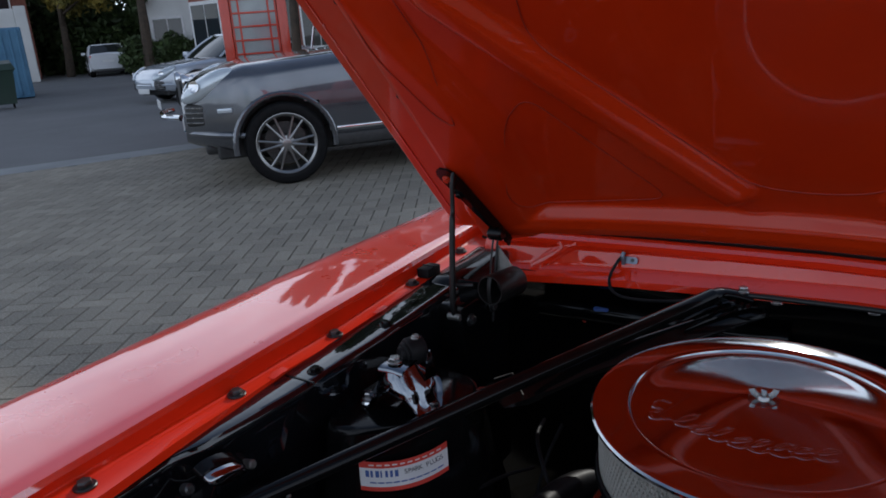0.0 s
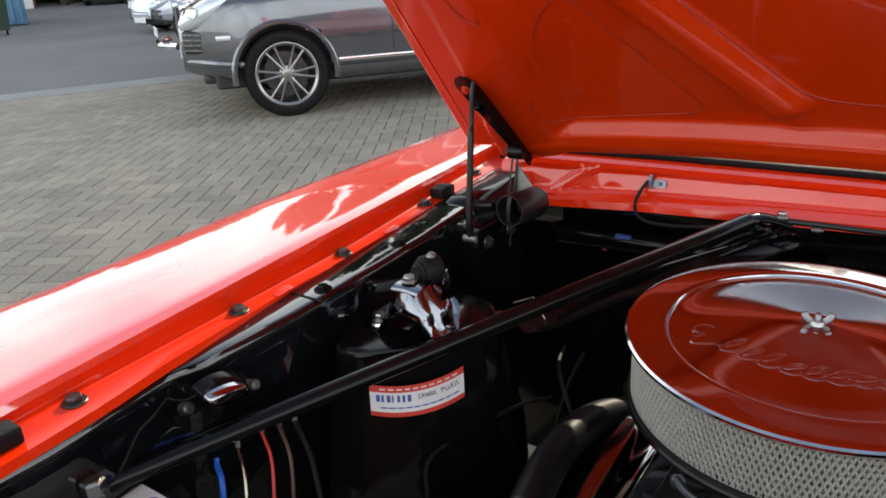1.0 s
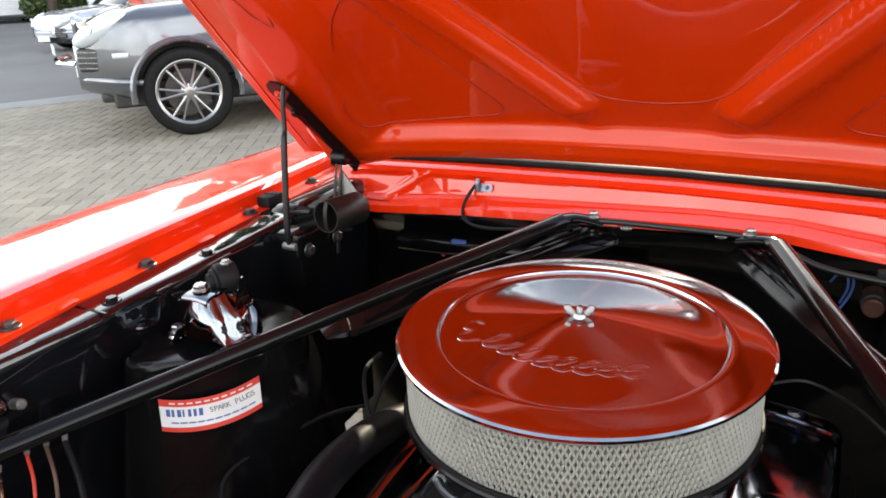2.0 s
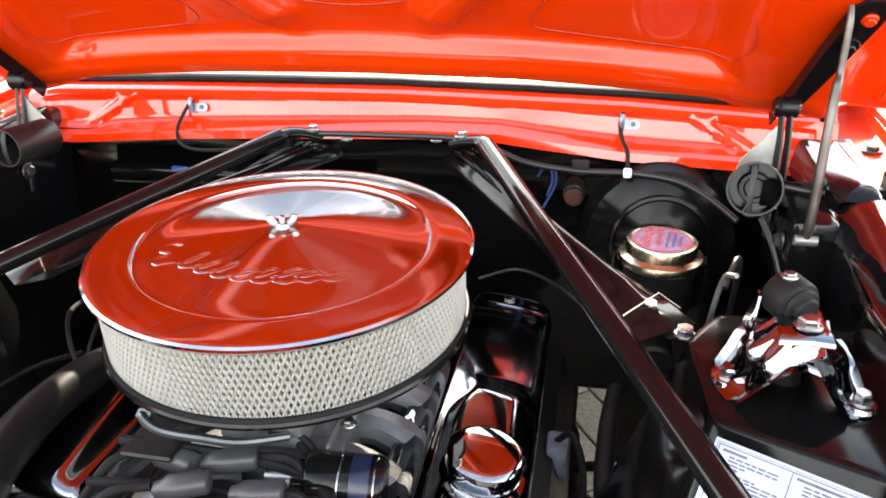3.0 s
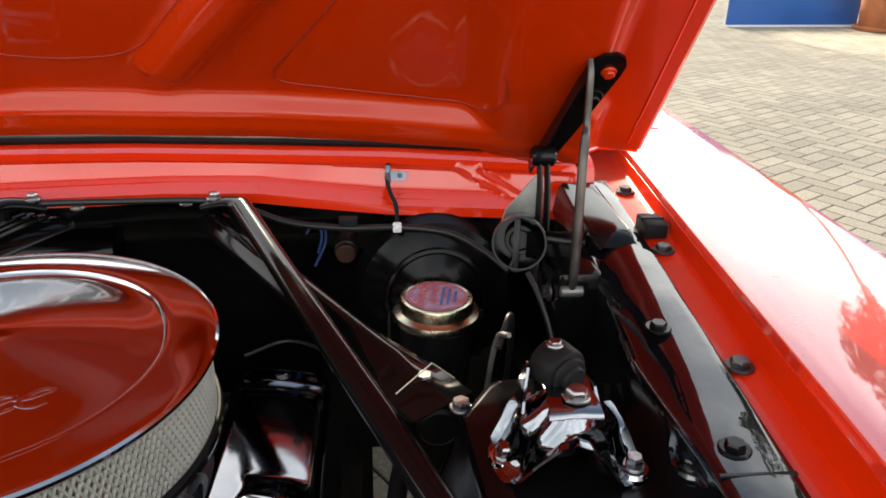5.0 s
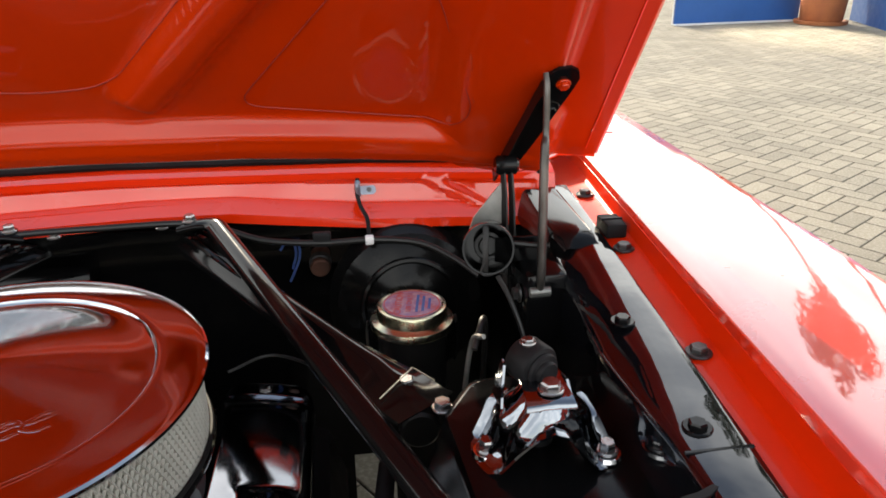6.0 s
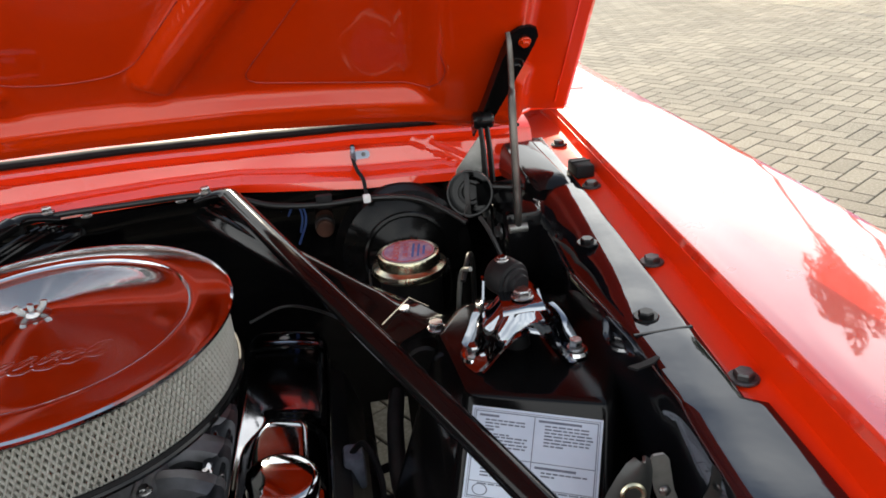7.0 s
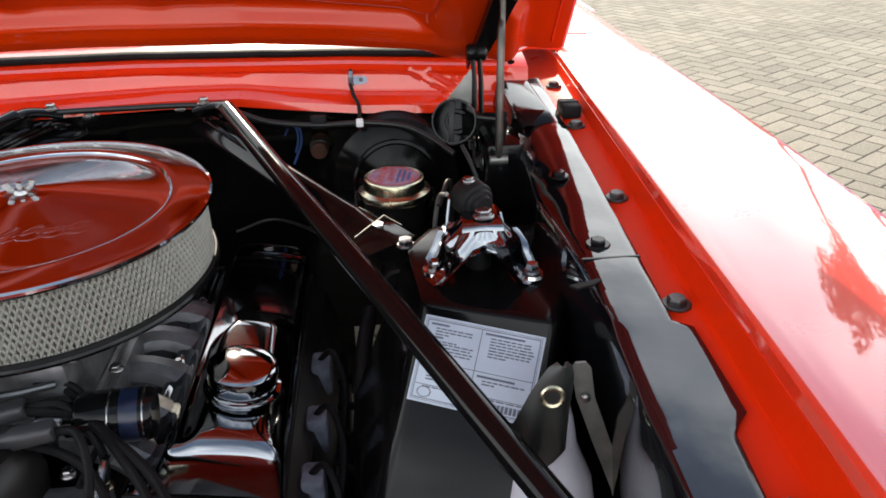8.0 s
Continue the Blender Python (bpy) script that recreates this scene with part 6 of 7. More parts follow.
# ---- parked vehicles ----
GREY_METAL = material("grey_metallic_paint", (0.125, 0.135, 0.155), 0.22, metal=0.7, coat=1.0, color2=(0.100, 0.108, 0.126), scale=3, coat_ior=1.7)
SILVER = material("silver_paint", (0.58, 0.62, 0.68), 0.26, metal=0.4, coat=1.0, color2=(0.52, 0.56, 0.62), scale=3)
WHITE_PAINT = material("white_car_paint", (0.75, 0.76, 0.78), 0.25, coat=1.0, color2=(0.68, 0.69, 0.70), scale=2)
MAROON = material("maroon_paint", (0.09, 0.02, 0.02), 0.25, coat=1.0, color2=(0.07, 0.015, 0.018), scale=3)
ALLOY = material("alloy_wheel", (0.36, 0.36, 0.36), 0.3, metal=0.9, color2=(0.35, 0.34, 0.33), scale=20)
LAMP = material("headlamp_glass", (0.55, 0.61, 0.66), 0.06, metal=0.3, coat=1.0, color2=(0.66, 0.72, 0.76), scale=5)
TRIM = material("black_trim", (0.02, 0.02, 0.02), 0.5, color2=(0.035, 0.035, 0.035), scale=20)
PLATE = WHITE


def wheel(parent, at, r, width, rim_r, spokes, side):
    """Tyre and alloy rim with split spokes; side: which way the outer face looks along y."""
    m = Matrix.Translation(at) @ Matrix.Rotation(radians(-90 * side), 4, "X")
    w = width / 2
    ty = part("tyre", lathe([(rim_r, -w), (r - 0.03, -w), (r, -w + 0.03), (r, w - 0.03), (r - 0.02, w - 0.004), (r - 0.06, w + 0.004), (rim_r + 0.012, w - 0.004), (rim_r, w - 0.012)], 56, m=m, close=True), RUBBER, parent)
    rim = bmesh.new()
    lathe([(rim_r - 0.004, w - 0.01), (rim_r + 0.008, w - 0.004), (rim_r + 0.002, w - 0.002), (rim_r - 0.018, w - 0.018), (rim_r - 0.026, w - 0.06), (rim_r - 0.03, -w)], 56, rim, m)
    for i in range(spokes):
        for d in (-0.09, 0.09):
            a = 2 * math.pi * i / spokes
            q0 = Vector((0.045 * math.cos(a + d * 2), 0.045 * math.sin(a + d * 2), w - 0.02))
            q1 = Vector(((rim_r - 0.012) * math.cos(a + d * 2.0), (rim_r - 0.012) * math.sin(a + d * 2.0), w - 0.022))
            tube([m @ q0, m @ q0.lerp(q1, 0.5), m @ q1], [0.017, 0.010, 0.011], 6, 2, rim)
    lathe([(0.075, w - 0.045), (0.07, w - 0.018), (0.045, w - 0.010), (0.03, w - 0.006), (0, w - 0.005)], 24, rim, m)
    part("rim", rim, ALLOY, ty, "multi-spoke alloy rim")
    part("brake_disc", lathe([(0.06, w - 0.09), (rim_r * 0.72, w - 0.09), (rim_r * 0.72, w - 0.10), (0.06, w - 0.10)], 36, m=m), DARK_STEEL, ty)


def motor_car(name, label, m, mat, length, front, wb, width, sill, nose_z, bonnet_z, belt_z, roof_z, wheel_r, rim_r, cabin, spokes, tail_z=None, detail=True):
    """A car, x forwards from the front axle, y to its left. cabin: x of screen base, roof front, roof rear, rear screen base."""
    t = thing(name, label, "car", m=m)
    w = width / 2
    rear = front - length
    tail_z = tail_z or belt_z
    xs = [front - length * (0.5 - 0.5 * math.cos(math.pi * i / 96)) for i in range(97)]
    rows = []
    for x in xs:
        kf = max(0.0, (x - (front - 0.75)) / 0.75)
        kr = max(0.0, ((rear + 0.6) - x) / 0.6)
        ww = w * (1 - 0.54 * kf ** 2.2 - 0.10 * kr ** 3)
        top = lerp([(rear, tail_z - 0.10), (rear + 0.15, tail_z), (cabin[3], belt_z + 0.02), (cabin[0], bonnet_z), (front - 0.55, nose_z + 0.12), (front - 0.22, nose_z + 0.035), (front - 0.08, nose_z - 0.05), (front, nose_z - 0.17)], x)
        low = sill + 0.10 * kf ** 2 + 0.14 * kr ** 2
        sh = top - 0.09
        mid = low + (sh - low) * 0.5
        half = [(0.0, low), (ww * 0.86, low), (ww * 0.955, low + 0.05), (ww * 0.985, low + 0.14), (ww, mid), (ww * 0.99, mid + (sh - mid) * 0.6), (ww * 0.965, sh - 0.01), (ww * 0.93, sh + 0.03), (ww * 0.87, top - 0.025), (ww * 0.78, top), (ww * 0.5, top + 0.012), (0, top + 0.02)]
        fine = []
        for a, b in zip(half, half[1:]):
            n = max(1, int(math.hypot(a[0] - b[0], a[1] - b[1]) / 0.05))
            fine += [(a[0] + (b[0] - a[0]) * k / n, a[1] + (b[1] - a[1]) * k / n) for k in range(n)]
        fine.append(half[-1])
        rows.append((x, fine))
    npts = 46
    res = []
    for x, f in rows:
        d = [0]
        for a, b in zip(f, f[1:]):
            d.append(d[-1] + math.hypot(a[0] - b[0], a[1] - b[1]))
        out = []
        for i in range(npts):
            s = d[-1] * i / (npts - 1)
            k = max(j for j in range(len(d)) if d[j] <= s + 1e-9)
            k = min(k, len(d) - 2)
            u = (s - d[k]) / max(1e-9, d[k + 1] - d[k])
            out.append((x, f[k][0] + (f[k + 1][0] - f[k][0]) * u, f[k][1] + (f[k + 1][1] - f[k][1]) * u))
        res.append([(p[0], p[1], p[2]) for p in out] + [(p[0], -p[1], p[2]) for p in out[-2::-1]])
    bm = loft(res, cap=True)
    arch = wheel_r + 0.075
    dead = [f for f in bm.faces if any(math.hypot(f.calc_center_median().x - ax, f.calc_center_median().z - wheel_r) < arch for ax in (0, -wb)) and abs(f.calc_center_median().y) > w * 0.55]
    bmesh.ops.delete(bm, geom=dead, context="FACES")
    part("body", bm, mat, t, smooth=35)
    # glasshouse
    rows = []
    for k, (x0, x1) in enumerate(((cabin[0], cabin[3]), (cabin[0] + (cabin[1] - cabin[0]) * 0.55, cabin[3] + (cabin[2] - cabin[3]) * 0.55), (cabin[1] + 0.03, cabin[2] - 0.02))):
        z = (belt_z - 0.02, belt_z + (roof_z - belt_z) * 0.55, roof_z - 0.05)[k]
        yw = (w * 0.90, w * 0.83, w * 0.74)[k]
        rows.append([(x0, 0, z), (x0 - 0.02, yw * 0.6, z), (x0 - 0.14, yw, z), ((x0 + x1) / 2, yw * 1.01, z), (x1 + 0.14, yw, z), (x1 + 0.02, yw * 0.6, z), (x1, 0, z), (x1 + 0.02, -yw * 0.6, z), (x1 + 0.14, -yw, z), ((x0 + x1) / 2, -yw * 1.01, z), (x0 - 0.14, -yw, z), (x0 - 0.02, -yw * 0.6, z)])
    part("glasshouse", loft(rows, closed=True), GLASS, t, "dark tinted windows")
    bm = loft([rows[2], [(p[0] * 0.97 + 0.03 * (cabin[1] + cabin[2]) / 2, p[1] * 0.93, roof_z - 0.01) for p in rows[2]], [(p[0] * 0.8 + 0.2 * (cabin[1] + cabin[2]) / 2, p[1] * 0.6, roof_z) for p in rows[2]]], closed=True, cap=True)
    part("roof", bm, mat, t)
    for s in (1, -1):
        for i in (2 if s > 0 else 10, 4 if s > 0 else 8, 3 if s > 0 else 9):
            part("pillar", tube([Vector(rows[k][i]) + Vector((0, s * 0.012, 0)) for k in range(3)], 0.028, 8, 2), mat, t)
    for ax in (0, -wb):
        for s in (1, -1):
            wheel(t, (ax, s * (w - 0.115), wheel_r), wheel_r, 0.24, rim_r, spokes, s)
            pts = [(ax + arch * math.cos(a), s * (w - 0.020), wheel_r + arch * math.sin(a)) for a in [radians(-8 + 196 * i / 20) for i in range(21)]]
            part("wheel_arch", tube(pts, 0.027, 10, 1, smooth=False), mat, t)
            part("arch_liner", loft([[(ax + (arch - 0.005) * math.cos(a), s * yy, wheel_r + (arch - 0.005) * math.sin(a)) for a in [radians(-5 + 190 * i / 24) for i in range(25)]] for yy in (w - 0.33, w - 0.025)]), TRIM, t)
            part("arch_back", box((2 * arch, 0.02, arch + 0.1), (ax, s * (w - 0.30), wheel_r + arch * 0.42), 0), TRIM, t)
    # sill, bumpers, lamps, door joints
    part("sill", box((wb - 2 * arch + 0.05, 0.05, 0.11), (-wb / 2, w - 0.03, sill + 0.05), 0.015, 2), TRIM, t)
    part("sill_trim", box((wb - 2 * arch - 0.04, 0.02, 0.035), (-wb / 2, w * 0.995, sill + 0.155), 0.006, 2), CHROME, t, "bright sill strip")
    for s in (1, -1):
        lm = Matrix.Translation((front - 0.25, s * w * 0.66, nose_z - 0.05)) @ Matrix.Rotation(radians(s * -30), 4, "Z") @ Matrix.Rotation(radians(24), 4, "Y") @ Matrix.Rotation(radians(s * -28), 4, "X")
        b2 = bmesh.new()
        bmesh.ops.create_uvsphere(b2, u_segments=28, v_segments=16, radius=1.0)
        bmesh.ops.scale(b2, vec=(0.30, 0.115, 0.095), verts=b2.verts)
        hl = part("headlamp", join(None, b2, lm), LAMP, t, "clear glass headlamp")
        part("lamp_bowl", lathe([(0, 0.02), (0.03, 0.028), (0.05, 0.045), (0.052, 0.05), (0.0, 0.03)], 24, m=lm @ Matrix.Translation((0.06, s * 0.05, 0.055)) @ Matrix.Rotation(radians(-s * 50), 4, "X")), CHROME, hl)
        part("side_lamp", box((0.13, 0.014, 0.04), (0, 0, 0), 0.006, 2), LAMP, t, at=Matrix.Translation((front - 0.36, s * w * 0.895, nose_z - 0.26)) @ Matrix.Rotation(radians(-s * 14), 4, "Z"))
        part("tail_lamp", box((0.05, 0.22, 0.20), (rear + 0.045, s * w * 0.78, belt_z - 0.12), 0.02, 2), INK_RED, t)
        part("mirror", box((0.10, 0.20, 0.13), (cabin[0] - 0.28, s * (w + 0.08), belt_z + 0.07), 0.03, 3), mat, t)
        gr = part("side_intake", box((0.08, 0.24, 0.20), (0, 0, 0), 0.03, 3), TRIM, t, at=Matrix.Translation((front - 0.125, s * w * 0.60, nose_z - 0.30)) @ Matrix.Rotation(radians(s * 48), 4, "Z"))
        for k in range(4):
            part("slat", box((0.02, 0.21, 0.013), (0.034, 0, -0.066 + 0.044 * k), 0.004, 1), STEEL, gr)
        for xj in (cabin[0] - 0.25, cabin[0] - 1.30):
            part("door_gap", box((0.008, 0.02, belt_z - sill - 0.28), (xj, s * (w * 0.992), (belt_z + sill) / 2 + 0.06), 0.002, 1), TRIM, t)
    part("grille", box((0.05, 0.72, 0.13), (front - 0.035, 0, nose_z - 0.28), 0.02, 2), TRIM, t)
    part("number_plate", box((0.015, 0.50, 0.11), (front + 0.012, 0, nose_z - 0.42), 0.004, 1), PLATE, t, "blank white plate")
    part("rear_plate", box((0.015, 0.50, 0.11), (rear - 0.008, 0, belt_z - 0.30), 0.004, 1), PLATE, t)
    part("underbody", box((length - 0.5, width - 0.5, 0.22), (front - length / 2, 0, sill + 0.06), 0.02, 1), TRIM, t)
    part("bumper_lip", tube([(front - 0.58, -w * 0.965, sill + 0.17), (front - 0.35, -w * 0.88, sill + 0.18), (front - 0.12, -w * 0.60, sill + 0.19), (front - 0.02, -w * 0.36, sill + 0.19), (front, 0, sill + 0.19), (front - 0.02, w * 0.36, sill + 0.19), (front - 0.12, w * 0.60, sill + 0.19), (front - 0.35, w * 0.88, sill + 0.18), (front - 0.58, w * 0.965, sill + 0.17)], 0.028, 8, 4), mat, t)
    part("front_apron", box((0.30, width * 0.62, 0.10), (front - 0.30, 0, sill + 0.04), 0.03, 2), TRIM, t)
    return t


def heading(x, y, az, z=0.0):
    return Matrix.Translation((x, y, z)) @ Matrix.Rotation(radians(az), 4, "Z")


motor_car("off_roader", "grey metallic off-roader with multi-spoke alloy wheels parked on the paving", heading(-5.55, 4.49, 232), GREY_METAL, 4.72, 0.85, 2.855, 1.93, 0.30, 0.96, 1.14, 1.17, 1.70, 0.368, 0.265, (-0.72, -1.55, -3.0, -3.65), 6, 1.15)
motor_car("saloon_car", "silver saloon parked on the asphalt", heading(-15.13, 10.57, 262), SILVER, 4.50, 0.90, 2.60, 1.76, 0.22, 0.70, 0.90, 0.93, 1.43, 0.315, 0.21, (-0.55, -1.35, -2.5, -3.2), 7, 0.98)
motor_car("hatchback", "white hatchback standing far off by the hedge", heading(-35.6, 21.6, 151), WHITE_PAINT, 3.95, 0.83, 2.49, 1.72, 0.22, 0.78, 1.0, 1.0, 1.48, 0.31, 0.20, (-0.35, -1.2, -2.75, -3.05), 7, 1.08)

# old maroon roadster half hidden behind the off-roader
ro = thing("vintage_car", "maroon vintage car with a louvred bonnet and chrome bumper", "car", m=heading(-7.25, 5.48, 238))
rows = []
for x, w_, z0, z1 in ((0.62, 0.22, 0.55, 0.86), (0.55, 0.30, 0.50, 0.93), (0.2, 0.36, 0.48, 0.98), (-0.5, 0.46, 0.45, 1.04), (-1.2, 0.60, 0.42, 1.08), (-2.6, 0.66, 0.42, 1.02), (-3.0, 0.5, 0.5, 0.9)):
    rows.append([(x, -w_, z0), (x, -w_, z0 + (z1 - z0) * 0.7), (x, -w_ * 0.8, z1 - 0.05), (x, -w_ * 0.3, z1), (x, w_ * 0.3, z1), (x, w_ * 0.8, z1 - 0.05), (x, w_, z0 + (z1 - z0) * 0.7), (x, w_, z0)])
part("body", loft(rows, closed=True, cap=True), MAROON, ro)
for i in range(8):
    part("louvre", box((0.035, 0.22, 0.012), (-0.05 - 0.07 * i, 0.20, 1.015 + 0.006 * i), 0.004, 1), STEEL, ro)
part("radiator_grille", box((0.03, 0.36, 0.34), (0.63, 0, 0.70), 0.01, 1), TRIM, ro)
part("bumper", tube([(0.72, -0.60, 0.48), (0.86, -0.3, 0.48), (0.88, 0, 0.48), (0.86, 0.3, 0.48), (0.72, 0.60, 0.48)], 0.035, 10, 4), CHROME, ro)
part("plate", box((0.015, 0.42, 0.10), (0.90, 0.10, 0.62), 0.003, 1), PLATE, ro)
for s in (1, -1):
    part("headlamp", lathe([(0, -0.10), (0.06, -0.08), (0.10, -0.01), (0.10, 0.0), (0.09, 0.015), (0, 0.02)], 28, m=Matrix.Translation((0.62, s * 0.40, 0.86)) @ Matrix.Rotation(radians(90), 4, "Y")), CHROME, ro)
    wheel(ro, (0.10, s * 0.66, 0.33), 0.33, 0.14, 0.22, 8, s)
    wheel(ro, (-2.4, s * 0.68, 0.33), 0.33, 0.14, 0.22, 8, s)
    part("mudguard", tube([(0.50, s * 0.66, 0.45), (0.35, s * 0.66, 0.66), (0.10, s * 0.66, 0.74), (-0.20, s * 0.66, 0.64), (-0.5, s * 0.66, 0.42), (-1.2, s * 0.66, 0.36)], 0.09, 10, 4, section=(0.10, 0.03)), MAROON, ro)
part("screen_frame", tube([(-1.15, -0.52, 1.05), (-1.22, -0.50, 1.38), (-1.22, 0.50, 1.38), (-1.15, 0.52, 1.05)], 0.016, 8, 1, smooth=False), CHROME, ro)
# spare wheel on a stand beside the saloon
sp = thing("spare_wheel", "upright spare wheel with a red hub", "wheel", m=heading(-11.9, 8.35, 0))
wheel(sp, (0, 0, 0.33), 0.33, 0.18, 0.22, 6, -1)
part("hub", lathe([(0, 0.03), (0.10, 0.02), (0.12, 0), (0, 0)], 24, m=Matrix.Translation((0, -0.10, 0.33)) @ Matrix.Rotation(radians(90), 4, "X")), INK_RED, sp)

# ---- telephone box ----
BOX_RED = material("kiosk_red", (0.58, 0.045, 0.015), 0.35, coat=0.6, color2=(0.50, 0.035, 0.012), scale=3)
PANE = material("kiosk_pane", (0.35, 0.38, 0.38), 0.08, color2=(0.18, 0.20, 0.20), scale=1.5, spec=0.8)
pb = thing("telephone_box", "red glazed telephone box beside the parked cars", "telephone box", m=heading(-8.33, 6.95, 47.6 - 0))
part("plinth", box((0.94, 0.94, 0.16), (0, 0, 0.08), 0.01, 1), TRIM, pb)
for sx in (-1, 1):
    for sy in (-1, 1):
        part("corner_post", box((0.13, 0.13, 2.0), (sx * 0.385, sy * 0.385, 1.16), 0.015, 2), BOX_RED, pb)
for k, (dx, dy) in enumerate(((0, -1), (0, 1), (-1, 0), (1, 0))):
    rot = Matrix.Rotation(math.atan2(dx, -dy), 4, "Z")
    wb_ = bmesh.new()
    box((0.66, 0.05, 0.36), (0, -0.40, 0.34), 0.008, 1, wb_)
    box((0.66, 0.05, 0.14), (0, -0.40, 2.05), 0.008, 1, wb_)
    for z in [0.53 + 0.182 * i for i in range(9)]:
        box((0.66, 0.035, 0.026), (0, -0.40, z), 0.004, 1, wb_)
    for x in (-0.30, -0.20, 0.20, 0.30):
        box((0.026, 0.035, 1.46), (x, -0.40, 1.26), 0.004, 1, wb_)
    pf = part("door_frame" if k == 0 else "glazed_side", join(None, wb_, rot), BOX_RED, pb)
    for i in range(8):
        for x, w_ in ((-0.25, 0.09), (0.0, 0.39), (0.25, 0.09)):
            part("pane", box((w_, 0.008, 0.17), (x, -0.395, 0.62 + 0.182 * i), 0, m=rot), PANE, pf)
part("fascia", box((0.92, 0.92, 0.24), (0, 0, 2.24), 0.02, 2), BOX_RED, pb)
part("dome", lathe([(0.62, 2.36), (0.60, 2.40), (0.45, 2.47), (0.2, 2.52), (0, 2.53)], 4, m=Matrix.Rotation(radians(45), 4, "Z")), BOX_RED, pb)
part("phone", box((0.25, 0.15, 0.5), (0.1, 0.25, 1.3), 0.02, 2), STEEL_DULL, pb)

# ---- distance: buildings, hedge, trees, container, bin ----
BRICK_RED = material("red_brick", (0.28, 0.10, 0.07), 0.85, color2=(0.20, 0.075, 0.055), scale=2.0, fine=(0.33, 0.14, 0.10), fine_scale=12, bump=0.4, bump_scale=20)
RENDER_W = material("white_render", (0.72, 0.72, 0.70), 0.8, color2=(0.60, 0.60, 0.58), scale=0.8, bump=0.2, bump_scale=30)
ROOF = material("dark_tiles", (0.10, 0.07, 0.06), 0.8, color2=(0.07, 0.05, 0.045), scale=3, bump=0.4, bump_scale=10)
BLUE = material("blue_paint", (0.02, 0.10, 0.34), 0.45, color2=(0.015, 0.08, 0.28), scale=2, rough_var=0.1)
STEEL_BLUE = material("blue_container_paint", (0.10, 0.24, 0.38), 0.55, color2=(0.07, 0.18, 0.30), scale=2, bump=0.2, bump_scale=20)
GREEN_BIN = material("dark_green_plastic", (0.02, 0.045, 0.03), 0.5, color2=(0.015, 0.035, 0.025), scale=4)
LEAF = material("leaves", (0.055, 0.085, 0.022), 0.6, color2=(0.035, 0.055, 0.016), scale=1.2, random_tint=0.35)
LEAF_Y = material("yellow_leaves", (0.30, 0.22, 0.03), 0.6, color2=(0.14, 0.14, 0.03), scale=1.2, random_tint=0.3)
BARK = material("bark", (0.09, 0.065, 0.045), 0.9, color2=(0.05, 0.04, 0.03), scale=8, bump=0.6, bump_scale=30)


def house(name, label, m, w, d, h, rf, wall, cols, rows_, win=(1.0, 1.2), doors=0):
    t = thing(name, label, "building", m=m)
    part("wall", box((w, d, h), (0, d / 2, h / 2)), wall, t)
    bm = loft([[(-w / 2 - 0.3, y, z), (w / 2 + 0.3, y, z)] for y, z in ((-0.4, h - 0.05), (d / 2, h + rf), (d + 0.4, h - 0.05))])
    part("roof", thicken(bm, 0.15), ROOF, t)
    part("gable", prism([(0, h - 0.01), (d, h - 0.01), (d / 2, h + rf - 0.1)], 0.2, m=Matrix.Translation((w / 2 - 0.2, 0, 0)) @ Matrix(((0, 0, 1, 0), (1, 0, 0, 0), (0, 1, 0, 0), (0, 0, 0, 1)))), wall, t)
    part("gable", prism([(0, h - 0.01), (d, h - 0.01), (d / 2, h + rf - 0.1)], 0.2, m=Matrix.Translation((-w / 2, 0, 0)) @ Matrix(((0, 0, 1, 0), (1, 0, 0, 0), (0, 1, 0, 0), (0, 0, 0, 1)))), wall, t)
    for r in range(rows_):
        for c in range(cols):
            x = -w / 2 + w * (c + 0.5) / cols
            z = 0.9 + (h / rows_) * r + win[1] / 2
            fr = part("window", box((win[0] + 0.16, 0.10, win[1] + 0.16), (x, -0.02, z), 0.02, 1), WHITE, t)
            for s in (-1, 1):
                part("pane", box((win[0] / 2 - 0.05, 0.02, win[1] - 0.06), (x + s * win[0] / 4, -0.075, z)), GLASS, fr)
            part("sill", box((win[0] + 0.3, 0.2, 0.07), (x, -0.08, z - win[1] / 2 - 0.1), 0.01, 1), WHITE, fr)
    return t


def facing(x, y, z=0.0, turn=0.0):
    """A pose at x, y whose -y side looks back towards the red car."""
    return Matrix.Translation((x, y, z)) @ Matrix.Rotation(math.atan2(y, x) - math.pi / 2 + radians(turn), 4, "Z")


house("white_house", "white rendered house with dark windows behind the car park", facing(-28.5, 24.6, 0), 9.0, 7, 5.6, 2.2, RENDER_W, 4, 2, (1.3, 1.5))
house("brick_house", "red brick house with a white lower storey", facing(-40.0, 16.2, 0, 6), 8.0, 8, 5.0, 2.4, BRICK_RED, 3, 2, (1.1, 1.2))
ww_ = thing("white_wall", "white rendered garden wall and gate post", "wall", m=facing(-36.0, 17.6))
part("panel", box((3.4, 0.25, 1.1), (-1.5, 0, 2.75), 0.02, 1), RENDER_W, ww_)
part("lower_panel", box((3.4, 0.25, 2.2), (-1.5, 0.05, 1.1), 0.02, 1), RENDER_W, ww_)
part("post", box((0.5, 0.5, 3.4), (0.45, 0, 1.7), 0.03, 1), RENDER_W, ww_)
# hidden behind the bonnet; added to keep the sun off the left paving
house("shade_workshop", "unseen long brick building added to shade the left paving", heading(-6.2, 13.0, 0), 9.0, 9, 6.2, 2.6, BRICK_RED, 6, 2, (1.4, 1.6))

